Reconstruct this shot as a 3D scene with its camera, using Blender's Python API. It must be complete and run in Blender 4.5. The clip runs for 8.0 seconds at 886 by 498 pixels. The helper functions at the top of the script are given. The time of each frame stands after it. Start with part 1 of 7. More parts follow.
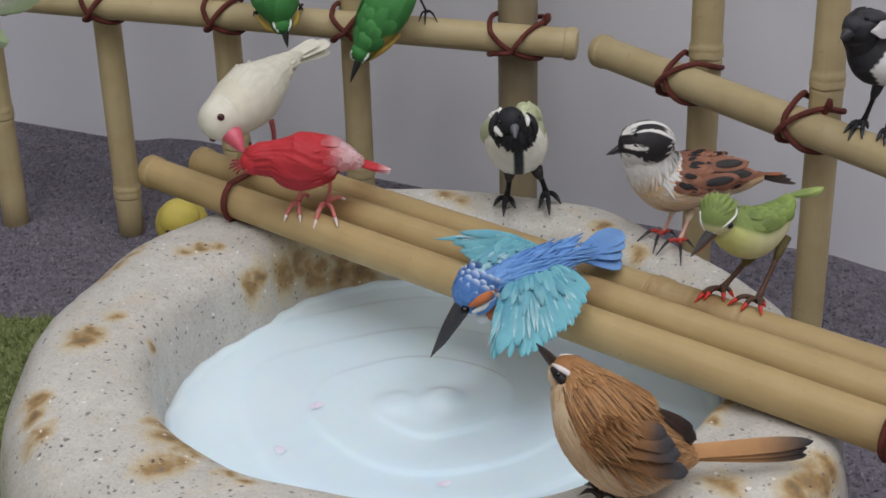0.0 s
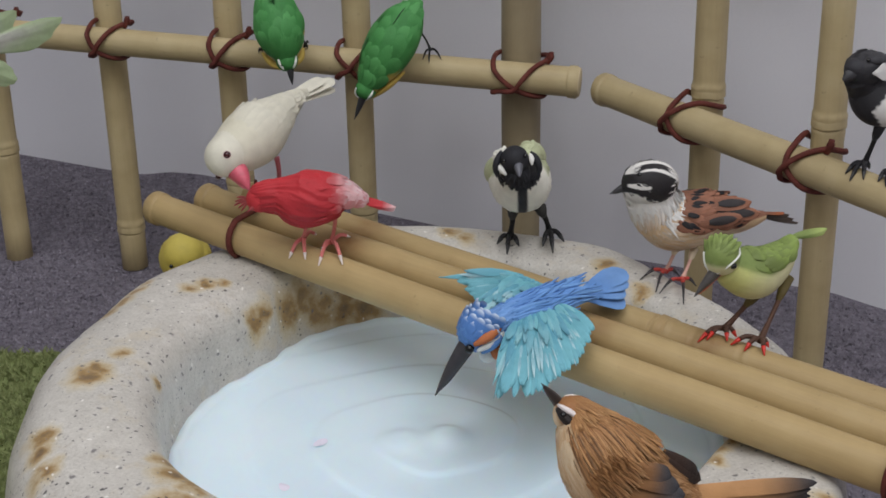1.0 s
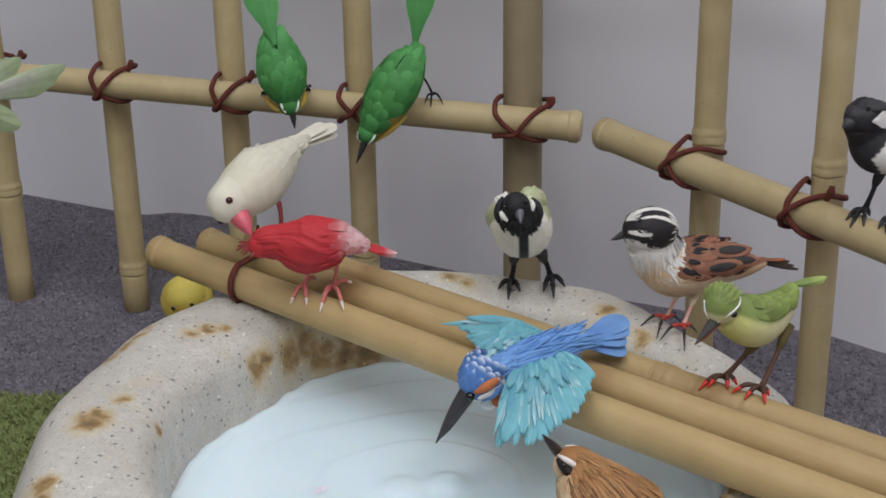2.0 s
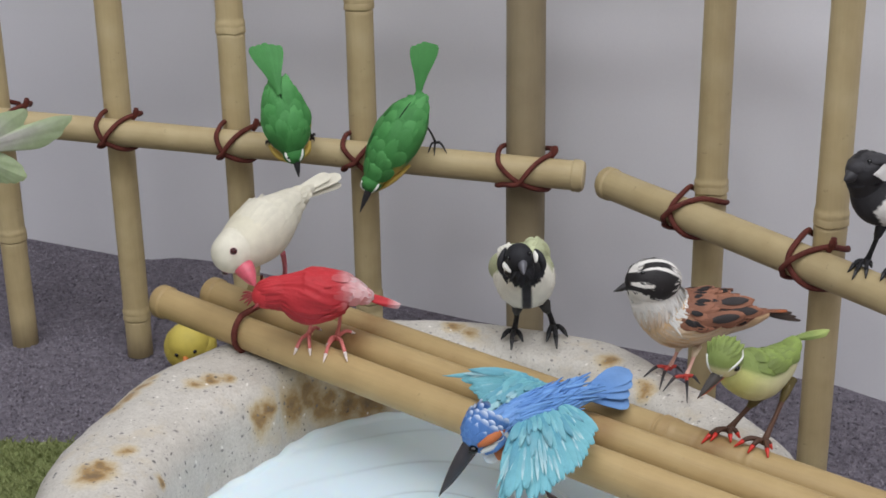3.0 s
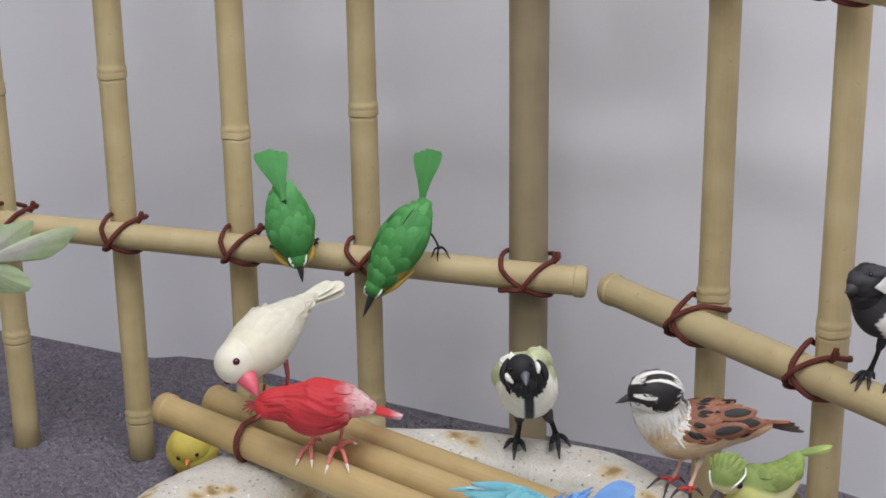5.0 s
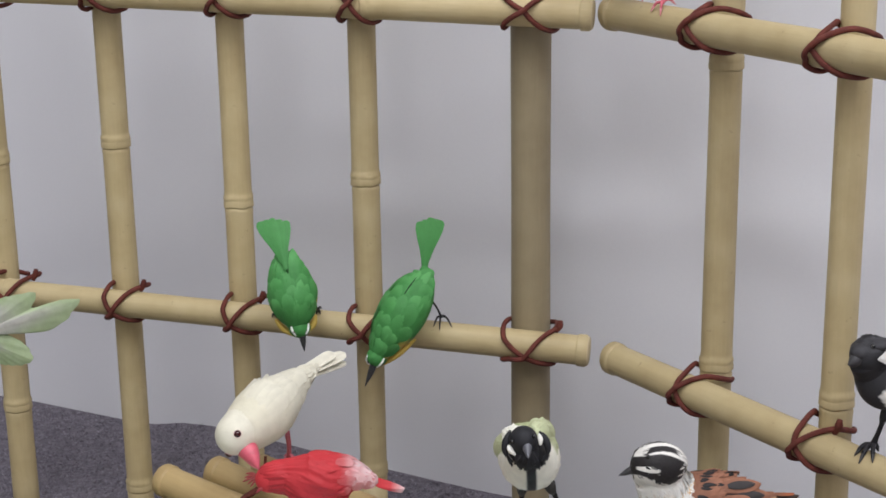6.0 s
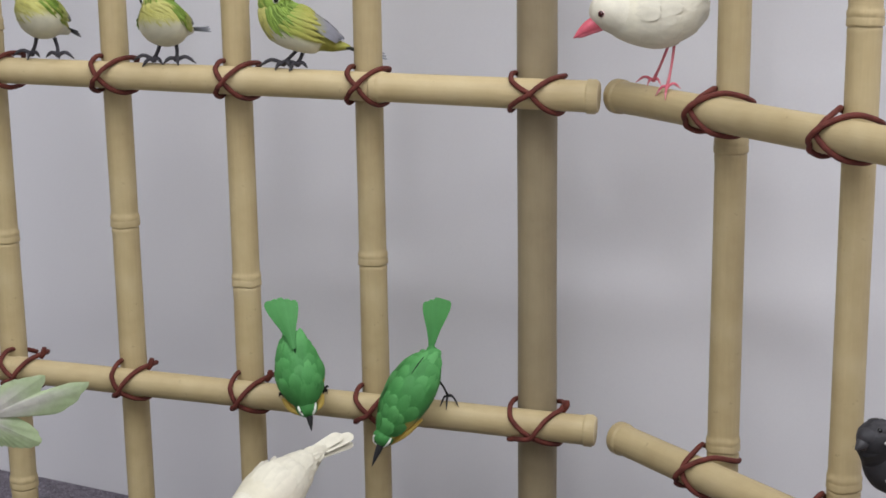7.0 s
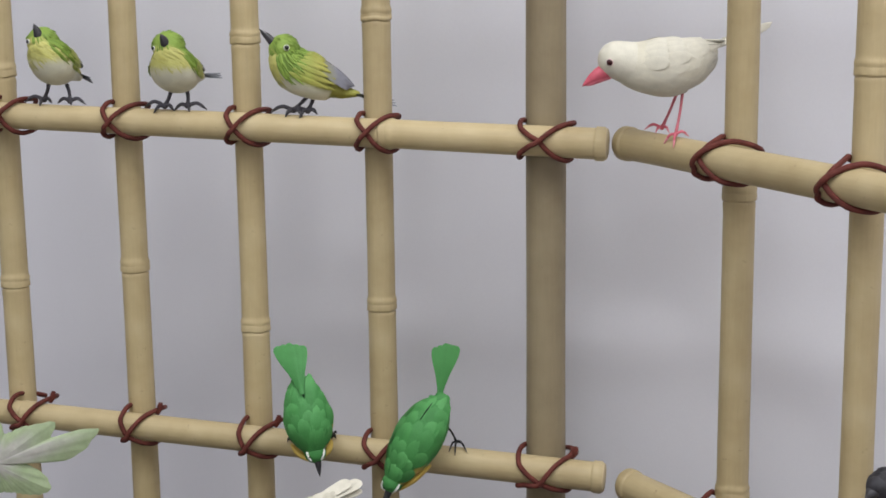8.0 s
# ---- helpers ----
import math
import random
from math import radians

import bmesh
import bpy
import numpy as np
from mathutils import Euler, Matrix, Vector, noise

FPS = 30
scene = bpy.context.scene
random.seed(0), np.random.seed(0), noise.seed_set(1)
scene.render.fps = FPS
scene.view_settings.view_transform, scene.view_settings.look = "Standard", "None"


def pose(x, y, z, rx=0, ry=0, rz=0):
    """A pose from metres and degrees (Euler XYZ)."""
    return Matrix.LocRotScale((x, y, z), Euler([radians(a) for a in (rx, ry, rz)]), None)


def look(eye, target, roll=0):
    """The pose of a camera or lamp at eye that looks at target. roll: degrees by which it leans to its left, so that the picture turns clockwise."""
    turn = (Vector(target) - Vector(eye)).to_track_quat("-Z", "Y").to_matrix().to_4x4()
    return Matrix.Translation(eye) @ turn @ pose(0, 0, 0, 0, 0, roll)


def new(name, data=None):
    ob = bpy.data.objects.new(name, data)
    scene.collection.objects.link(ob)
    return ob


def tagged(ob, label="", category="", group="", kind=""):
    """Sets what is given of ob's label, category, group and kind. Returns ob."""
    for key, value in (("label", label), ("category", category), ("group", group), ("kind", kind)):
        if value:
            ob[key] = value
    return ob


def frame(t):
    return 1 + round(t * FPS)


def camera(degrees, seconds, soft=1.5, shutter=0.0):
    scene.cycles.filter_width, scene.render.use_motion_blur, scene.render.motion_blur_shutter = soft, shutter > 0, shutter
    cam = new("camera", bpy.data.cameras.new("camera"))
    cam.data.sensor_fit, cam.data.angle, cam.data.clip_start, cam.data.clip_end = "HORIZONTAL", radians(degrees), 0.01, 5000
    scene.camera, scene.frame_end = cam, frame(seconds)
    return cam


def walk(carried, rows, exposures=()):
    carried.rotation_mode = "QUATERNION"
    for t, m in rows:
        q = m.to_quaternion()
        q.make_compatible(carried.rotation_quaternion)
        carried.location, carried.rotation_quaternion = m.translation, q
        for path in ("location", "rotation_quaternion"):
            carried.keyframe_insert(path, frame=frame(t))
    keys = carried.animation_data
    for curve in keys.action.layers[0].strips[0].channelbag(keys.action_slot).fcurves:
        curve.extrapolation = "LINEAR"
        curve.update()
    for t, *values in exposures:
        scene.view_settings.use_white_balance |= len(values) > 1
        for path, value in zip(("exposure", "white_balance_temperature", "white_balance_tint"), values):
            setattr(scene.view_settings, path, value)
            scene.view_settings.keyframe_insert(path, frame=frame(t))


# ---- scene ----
cam = camera(34.0, 8.0, soft=1.65)
# seconds, eye, yaw, pitch and lean
PATH = [
    (0.0, 0.0000, 0.0000, 0.5197, 0.00, -24.00, 1.47),
    (0.5, -0.0013, -0.0020, 0.5224, -0.03, -23.43, 1.35),
    (0.7, -0.0024, -0.0022, 0.5239, -0.07, -23.13, 1.26),
    (1.0, -0.0041, -0.0024, 0.5261, -0.13, -22.80, 1.13),
    (1.2, -0.0037, -0.0021, 0.5274, -0.12, -22.37, 1.10),
    (1.5, -0.0031, -0.0016, 0.5293, -0.10, -22.06, 1.06),
    (1.7, -0.0032, -0.0016, 0.5313, -0.09, -21.87, 1.04),
    (2.8, -0.0037, -0.0013, 0.5421, -0.00, -20.26, 0.94),
    (3.0, -0.0038, -0.0013, 0.5441, 0.01, -20.00, 0.92),
    (3.2, -0.0048, -0.0019, 0.5465, 0.01, -19.62, 0.88),
    (3.5, -0.0062, -0.0027, 0.5501, 0.02, -19.07, 0.82),
    (4.0, -0.0046, -0.0025, 0.5550, -0.01, -18.17, 0.82),
    (4.2, -0.0041, -0.0016, 0.5567, 0.02, -17.93, 0.82),
    (5.3, -0.0014, 0.0034, 0.5663, 0.19, -16.11, 0.79),
    (5.5, -0.0009, 0.0043, 0.5680, 0.22, -15.58, 0.79),
    (5.7, -0.0009, 0.0041, 0.5700, 0.24, -15.16, 0.81),
    (6.0, -0.0010, 0.0039, 0.5731, 0.26, -14.54, 0.85),
    (6.2, -0.0020, 0.0031, 0.5757, 0.24, -14.09, 0.80),
    (6.5, -0.0034, 0.0020, 0.5797, 0.21, -13.03, 0.72),
    (6.7, -0.0031, 0.0014, 0.5823, 0.29, -12.60, 0.76),
    (7.0, -0.0027, 0.0005, 0.5862, 0.41, -11.96, 0.81),
    (7.2, -0.0039, -0.0003, 0.5875, 0.45, -11.56, 0.79),
    (7.5, -0.0057, -0.0015, 0.5894, 0.52, -11.23, 0.77),
    (7.7, -0.0053, -0.0016, 0.5906, 0.57, -10.89, 0.75),
    (8.0, -0.0048, -0.0018, 0.5925, 0.64, -10.42, 0.73),
]


def eye_pose(x, y, z, yaw, pitch, lean):
    a, p = radians(yaw), radians(pitch)
    return look((x, y, z), (x - math.sin(a) * math.cos(p), y + math.cos(a) * math.cos(p), z + math.sin(p)), -lean)


EXPOSURES = [(0.0, -0.60), (1.5, -0.59), (3.5, -0.19), (5.5, -0.09), (8.0, -0.13)]
walk(cam, [(t, eye_pose(*row)) for t, *row in PATH], exposures=EXPOSURES)

# ---- light: unseen ceiling panels and an added front fill ----
world = bpy.data.worlds.new("hall")
world.use_nodes = True
world.node_tree.nodes["Background"].inputs[0].default_value = (0.8, 0.85, 1.0, 1)
world.node_tree.nodes["Background"].inputs[1].default_value = 0.0
scene.world = world


def panel_lamp(name, eye, target, size_x, size_y, watts, colour):
    data = bpy.data.lights.new(name, "AREA")
    data.shape, data.size, data.size_y, data.energy, data.color = "RECTANGLE", size_x, size_y, watts, colour
    ob = new(name, data)
    ob.matrix_world = look(eye, target)
    return tagged(ob, kind="structure")


COOL = (0.932, 0.95, 1.0)
panel_lamp("ceiling_lamp_1", (0.1, 0.30, 2.42), (0.1, 0.3001, 0.0), 3.2, 0.9, 37, COOL)
# Wide fill added in front to brighten the backdrop; no such panel is known.
panel_lamp("ceiling_lamp_2", (0.0, -1.36, 2.42), (0.0, -1.3599, 0.0), 4.2, 1.2, 45, COOL)
panel_lamp("ceiling_lamp_3", (-0.35, -0.45, 2.42), (-0.35, -0.4499, 0.0), 0.45, 0.45, 13, COOL)
panel_lamp("ceiling_lamp_4", (0.85, -0.45, 2.42), (0.85, -0.4499, 0.0), 0.45, 0.45, 13, COOL)


# ---- colours and materials ----
def rgb(r, g, b):
    """A surface colour from 0 to 255 values, made linear."""
    return tuple((c / 255 / 12.92) if c / 255 <= 0.04045 else ((c / 255 + 0.055) / 1.055) ** 2.4 for c in (r, g, b))


def mixed(a, b, k):
    k = min(1.0, max(0.0, k))
    return tuple(x + (y - x) * k for x, y in zip(a, b))


def smooth(a, b, x):
    k = min(1.0, max(0.0, (x - a) / (b - a)))
    return k * k * (3 - 2 * k)


class Nodes:
    """A short way to write a node material."""

    def __init__(self, name, rough=0.6, spec=0.4):
        self.mat = bpy.data.materials.new(name)
        self.mat.use_nodes = True
        self.tree = self.mat.node_tree
        self.out = self.tree.nodes["Principled BSDF"]
        self.out.inputs["Roughness"].default_value = rough
        self.out.inputs["Specular IOR Level"].default_value = spec

    def add(self, kind, **values):
        node = self.tree.nodes.new(kind)
        for key, value in values.items():
            if key in ("operation", "blend_type", "data_type", "attribute_name", "feature", "vector_type", "noise_dimensions", "bands_direction"):
                if key == "operation":
                    node.operation = value
                elif key == "blend_type":
                    node.blend_type = value
                elif key == "data_type":
                    node.data_type = value
                elif key == "attribute_name":
                    node.attribute_name = value
                elif key == "feature":
                    node.feature = value
            else:
                node.inputs[key].default_value = value
        return node

    def link(self, a, b):
        self.tree.links.new(a, b)

    def coords(self, scale=(1, 1, 1), space="Object"):
        tex = self.add("ShaderNodeTexCoord")
        mapping = self.add("ShaderNodeMapping")
        mapping.inputs["Scale"].default_value = scale
        self.link(tex.outputs[space], mapping.inputs[0])
        return mapping.outputs[0]

    def noise(self, vector, scale, detail=4, rough=0.55):
        node = self.add("ShaderNodeTexNoise", Scale=scale, Detail=detail, Roughness=rough)
        self.link(vector, node.inputs["Vector"])
        return node.outputs["Fac"]

    def ramp(self, value, *stops):
        node = self.add("ShaderNodeValToRGB")
        while len(node.color_ramp.elements) < len(stops):
            node.color_ramp.elements.new(0.5)
        for e, (at, colour) in zip(node.color_ramp.elements, stops):
            e.position, e.color = at, (*colour, 1) if len(colour) == 3 else colour
        self.link(value, node.inputs[0])
        return node.outputs[0]

    def mix(self, fac, a, b, blend="MIX"):
        node = self.add("ShaderNodeMixRGB", blend_type=blend)
        for socket, value in zip(node.inputs, (fac, a, b)):
            if isinstance(value, (int, float)):
                socket.default_value = value
            elif isinstance(value, tuple):
                socket.default_value = (*value, 1)
            else:
                self.link(value, socket)
        return node.outputs[0]

    def maths(self, op, a, b=0.0, clamp=False):
        node = self.add("ShaderNodeMath", operation=op)
        node.use_clamp = clamp
        for socket, value in zip(node.inputs, (a, b)):
            if isinstance(value, (int, float)):
                socket.default_value = value
            else:
                self.link(value, socket)
        return node.outputs[0]

    def colour(self, socket):
        self.link(socket, self.out.inputs["Base Color"])

    def bump(self, height, strength=0.3, distance=0.001):
        node = self.add("ShaderNodeBump", Strength=strength, Distance=distance)
        self.link(height, node.inputs["Height"])
        self.link(node.outputs[0], self.out.inputs["Normal"])


def figurine_paint():
    n = Nodes("figurine_paint", 0.62, 0.3)
    tint = n.add("ShaderNodeAttribute", attribute_name="tint").outputs["Color"]
    c = n.coords()
    fine, broad = n.noise(c, 900, 3), n.noise(c, 130, 3)
    var = n.ramp(broad, (0.25, (0.90, 0.90, 0.90)), (0.75, (1.05, 1.05, 1.05)))
    n.colour(n.mix(1.0, tint, var, "MULTIPLY"))
    n.bump(n.maths("ADD", n.maths("MULTIPLY", fine, 0.5), broad), 0.35, 0.0012)
    n.link(n.ramp(fine, (0.3, (0.5, 0.5, 0.5)), (0.7, (0.72, 0.72, 0.72))), n.out.inputs["Roughness"])
    return n.mat


def gloss_paint(name, rough):
    n = Nodes(name, rough, 0.5)
    tint = n.add("ShaderNodeAttribute", attribute_name="tint").outputs["Color"]
    f = n.noise(n.coords(), 300, 2)
    n.colour(n.mix(1.0, tint, n.ramp(f, (0.3, (0.85, 0.85, 0.85)), (0.7, (1.05, 1.05, 1.05))), "MULTIPLY"))
    return n.mat


def bamboo_material(name, dark, mid, light, rough=0.5):
    """Painted bamboo: fibres run along local z."""
    n = Nodes(name, rough, 0.35)
    c = n.coords((1, 1, 0.06))
    c2 = n.coords((1, 1, 1))
    rnd = n.add("ShaderNodeObjectInfo").outputs["Random"]
    fibre, blotch = n.noise(c, 420, 5, 0.6), n.noise(c2, 28, 4)
    spots = n.noise(c2, 160, 2)
    base = n.ramp(blotch, (0.30, dark), (0.52, mid), (0.75, light))
    base = n.mix(0.5, base, n.ramp(fibre, (0.30, tuple(v * 0.90 for v in mid)), (0.7, tuple(v * 1.06 for v in mid))))
    # brown of stains, and of one shadow put into the colour
    stain_shade = n.add("ShaderNodeAttribute", attribute_name="tint").outputs["Fac"]
    base = n.mix(n.maths("MULTIPLY", stain_shade, n.ramp(n.noise(c2, 60, 3), (0.3, (0.3, 0.3, 0.3)), (0.7, (0.9, 0.9, 0.9)))), base, rgb(128, 92, 56))
    base = n.mix(n.ramp(spots, (0.71, (0, 0, 0)), (0.78, (0.35, 0.35, 0.35))), base, tuple(v * 0.45 for v in dark))
    tone = n.maths("ADD", n.maths("MULTIPLY", rnd, 0.16), 0.92)
    bright = n.add("ShaderNodeVectorMath", operation="SCALE")
    n.link(base, bright.inputs[0])
    n.link(tone, bright.inputs["Scale"])
    n.colour(bright.outputs[0])
    n.bump(n.maths("ADD", fibre, n.maths("MULTIPLY", blotch, 0.6)), 0.25, 0.0008)
    return n.mat


def rope_material():
    n = Nodes("rope", 0.75, 0.25)
    c = n.coords()
    f, g = n.noise(c, 1400, 3), n.noise(c, 160, 3)
    n.colour(n.mix(f, n.ramp(g, (0.3, rgb(90, 44, 37)), (0.7, rgb(128, 66, 55))), rgb(82, 40, 35)))
    n.bump(f, 0.6, 0.0008)
    return n.mat


STAINS = [  # x, y, z and radius of the rust-brown glaze blots
    (-0.209, 0.738, 0.140, 0.0080), (-0.203, 0.746, 0.140, 0.0066), (-0.194, 0.768, 0.140, 0.0052), (-0.2227, 0.6827, 0.1316, 0.0068), (-0.2205, 0.6702, 0.1297, 0.0060), (-0.2123, 0.6491, 0.1294, 0.0066),
    (-0.166, 0.857, 0.140, 0.0048), (-0.157, 0.862, 0.1405, 0.0046), (-0.148, 0.8665, 0.140, 0.0042), (-0.214, 0.835, 0.134, 0.0050), (-0.208, 0.846, 0.135, 0.0055), (-0.202, 0.857, 0.1365, 0.0052), (-0.196, 0.869, 0.137, 0.0042),
    (-0.1257, 0.8555, 0.1144, 0.0062), (-0.1199, 0.8633, 0.1196, 0.0060), (-0.1064, 0.8844, 0.1106, 0.0100), (-0.0994, 0.8947, 0.1141, 0.0105), (-0.0874, 0.9046, 0.1019, 0.0105), (-0.0726, 0.9148, 0.0985, 0.0105), (-0.0574, 0.9209, 0.0935, 0.0100),
    (-0.1513, 0.6632, 0.127, 0.0060), (-0.1441, 0.6472, 0.1286, 0.0085), (-0.1343, 0.6399, 0.127, 0.0070), (-0.1284, 0.6348, 0.1263, 0.0055), (-0.1433, 0.6178, 0.1311, 0.0074), (-0.1492, 0.6151, 0.1317, 0.0062), (-0.1368, 0.6208, 0.1304, 0.0062),
    (-0.1109, 0.6151, 0.1266, 0.0040), (-0.103, 0.608, 0.127, 0.0040), (-0.1722, 0.7537, 0.1263, 0.0028), (0.0034, 0.9543, 0.1369, 0.0056), (0.0132, 0.946, 0.1356, 0.0046), (0.1085, 0.907, 0.131, 0.0058), (0.127, 0.873, 0.1243, 0.0050),
    (0.1421, 0.6724, 0.117, 0.0048), (0.147, 0.683, 0.116, 0.0046), (0.151, 0.694, 0.115, 0.0060), (0.1355, 0.6058, 0.1196, 0.0072), (0.1828, 0.6146, 0.1141, 0.0110), (0.1706, 0.605, 0.1147, 0.0075), (0.1929, 0.6265, 0.1145, 0.0070),
]


def stone_material():
    n = Nodes("speckled_stoneware", 0.42, 0.4)
    c = n.coords()
    broad, mid = n.noise(c, 14, 4), n.noise(c, 90, 4)
    base = n.ramp(broad, (0.3, rgb(172, 167, 158)), (0.7, rgb(197, 192, 182)))
    base = n.mix(0.35, base, n.ramp(mid, (0.35, rgb(160, 153, 144)), (0.65, rgb(212, 207, 198))))
    sand = n.noise(c, 520, 4, 0.75)
    base = n.mix(0.4, base, n.ramp(sand, (0.30, rgb(158, 152, 144)), (0.5, rgb(200, 195, 186)), (0.70, rgb(222, 218, 210))))
    wash = n.noise(c, 34, 5, 0.7)
    base = n.mix(n.ramp(wash, (0.56, (0, 0, 0)), (0.74, (0.45, 0.45, 0.45))), base, rgb(196, 178, 142))
    wob = n.add("ShaderNodeTexNoise", Scale=70.0, Detail=4.0)
    n.link(c, wob.inputs["Vector"])
    off = n.add("ShaderNodeVectorMath", operation="MULTIPLY_ADD")
    n.link(wob.outputs["Color"], off.inputs[0])
    off.inputs[1].default_value, off.inputs[2].default_value = (0.018, 0.018, 0.018), (-0.009, -0.009, -0.009)
    moved = n.add("ShaderNodeVectorMath", operation="ADD")
    n.link(c, moved.inputs[0])
    n.link(off.outputs[0], moved.inputs[1])
    speck = n.add("ShaderNodeVectorMath", operation="MULTIPLY_ADD")
    n.link(wob.outputs["Color"], speck.inputs[0])
    speck.inputs[1].default_value = (0.011, 0.011, 0.011)
    n.link(c, speck.inputs[2])
    squat = n.add("ShaderNodeVectorMath", operation="MULTIPLY")
    n.link(moved.outputs[0], squat.inputs[0])
    squat.inputs[1].default_value = (1, 1, 0.75)
    total = None
    for x, y, z, r in STAINS:
        d = n.add("ShaderNodeVectorMath", operation="DISTANCE")
        n.link(squat.outputs[0], d.inputs[0])
        d.inputs[1].default_value = (x, y, z * 0.75)
        k = n.add("ShaderNodeMapRange")
        n.link(d.outputs["Value"], k.inputs[0])
        k.inputs[1].default_value, k.inputs[2].default_value, k.inputs[3].default_value, k.inputs[4].default_value = r * 0.30, r * 2.1, 1.0, 0.0
        total = k.outputs[0] if total is None else n.maths("MAXIMUM", total, k.outputs[0])
    grain = n.noise(c, 240, 4, 0.7)
    mask = n.maths("MULTIPLY", total, n.ramp(n.noise(c, 95, 5, 0.6), (0.25, (0.5, 0.5, 0.5)), (0.65, (1, 1, 1))))
    rust = n.ramp(mask, (0.0, rgb(204, 192, 156)), (0.35, rgb(188, 162, 104)), (0.68, rgb(152, 118, 62)), (0.98, rgb(106, 80, 44)))
    base = n.mix(n.ramp(mask, (0.0, (0, 0, 0)), (0.7, (0.9, 0.9, 0.9))), base, rust)
    for scale, limit, keep, dark in ((170, 0.26, 0.72, rgb(112, 108, 108)), (420, 0.28, 0.74, rgb(130, 126, 122)), (230, 0.26, 0.84, rgb(66, 64, 64)), (95, 0.14, 0.66, rgb(70, 68, 68)), (150, 0.20, 0.80, rgb(228, 224, 216))):
        v = n.add("ShaderNodeTexVoronoi", Scale=scale)
        n.link(speck.outputs[0], v.inputs["Vector"])
        dot = n.ramp(v.outputs["Distance"], (limit * 0.55, (1, 1, 1)), (limit, (0, 0, 0)))
        sep = n.add("ShaderNodeSeparateColor")
        n.link(v.outputs["Color"], sep.inputs[0])
        some = n.maths("GREATER_THAN", sep.outputs[0], keep)
        base = n.mix(n.maths("MULTIPLY", n.maths("MULTIPLY", dot, some), 0.85), base, dark)
    n.colour(base)
    n.bump(n.maths("ADD", mid, n.maths("MULTIPLY", grain, 0.4)), 0.22, 0.0015)
    return n.mat


def water_material():
    n = Nodes("clear_blue_jelly", 0.12, 0.5)
    c = n.coords()
    b = n.noise(c, 11, 3)
    n.colour(n.ramp(b, (0.3, rgb(216, 234, 244)), (0.7, rgb(224, 240, 248))))
    n.out.inputs["Subsurface Weight"].default_value = 0.5
    n.out.inputs["Subsurface Radius"].default_value = (0.010, 0.014, 0.018)
    n.out.inputs["Subsurface Scale"].default_value = 0.7
    n.bump(n.noise(c, 30, 2), 0.06, 0.002)
    return n.mat


def wall_material():
    n = Nodes("white_backdrop", 0.85, 0.15)
    c = n.coords()
    a, b = n.noise(c, 2.2, 3), n.noise(c, 500, 3)
    n.colour(n.mix(0.06, n.ramp(a, (0.3, rgb(220, 219, 224)), (0.7, rgb(228, 227, 231))), n.ramp(b, (0.3, rgb(200, 200, 204)), (0.7, rgb(234, 234, 236)))))
    n.bump(n.noise(c, 9, 2), 0.1, 0.01)
    return n.mat


def carpet_material():
    n = Nodes("grey_violet_pile", 0.95, 0.05)
    c = n.coords()
    a, b, d = n.noise(c, 620, 3, 0.7), n.noise(c, 34, 4), n.noise(c, 170, 3)
    base = n.ramp(b, (0.3, rgb(120, 113, 123)), (0.7, rgb(147, 141, 150)))
    base = n.mix(0.55, base, n.ramp(a, (0.3, rgb(102, 97, 105)), (0.5, rgb(132, 126, 135)), (0.72, rgb(168, 162, 172))))
    base = n.mix(0.45, base, n.ramp(d, (0.35, rgb(104, 98, 107)), (0.65, rgb(156, 150, 160))))
    n.colour(base)
    n.bump(n.maths("ADD", a, n.maths("MULTIPLY", d, 1.5)), 0.9, 0.004)
    return n.mat


def tuft_material(name, dark, light):
    n = Nodes(name, 0.95, 0.05)
    rnd = n.add("ShaderNodeNewGeometry").outputs["Random Per Island"]
    n.colour(n.ramp(rnd, (0.0, dark), (0.6, mixed(dark, light, 0.5)), (1.0, light)))
    return n.mat


def plain_room_material(name, colour):
    n = Nodes(name, 0.9, 0.1)
    n.colour(n.ramp(n.noise(n.coords(), 6, 4), (0.3, tuple(v * 0.94 for v in colour)), (0.7, colour)))
    return n.mat


def leaf_material():
    n = Nodes("translucent_leaf", 0.7, 0.2)
    tint = n.add("ShaderNodeAttribute", attribute_name="tint").outputs["Color"]
    v = n.noise(n.coords(), 140, 4)
    n.colour(n.mix(1.0, tint, n.ramp(v, (0.3, (0.86, 0.86, 0.86)), (0.7, (1.08, 1.08, 1.08))), "MULTIPLY"))
    n.out.inputs["Subsurface Weight"].default_value = 0.2
    n.out.inputs["Subsurface Radius"].default_value = (0.004, 0.006, 0.003)
    n.bump(v, 0.3, 0.001)
    return n.mat


PAINT, EYE_GLOSS, SATIN = figurine_paint(), gloss_paint("eye_gloss", 0.12), gloss_paint("satin_paint", 0.38)
BAMBOO = bamboo_material("pale_bamboo", rgb(168, 148, 108), rgb(186, 168, 128), rgb(200, 184, 146))
BAMBOO_WARM = bamboo_material("golden_bamboo", rgb(156, 132, 90), rgb(170, 146, 102), rgb(183, 161, 117))
BAMBOO_DARK = bamboo_material("smoked_bamboo", rgb(132, 117, 92), rgb(151, 137, 109), rgb(164, 150, 122))
BAMBOO_END = plain_room_material("bamboo_end", rgb(206, 190, 156))
ROPE, STONE, WATER = rope_material(), stone_material(), water_material()
WALL, CARPET, LEAF = wall_material(), carpet_material(), leaf_material()
GRASS_SOIL = plain_room_material("turf_backing", rgb(124, 134, 86))
TUFT, TURF = tuft_material("pile_tufts", rgb(116, 110, 119), rgb(160, 154, 164)), tuft_material("turf_blades", rgb(126, 134, 86), rgb(156, 163, 114))
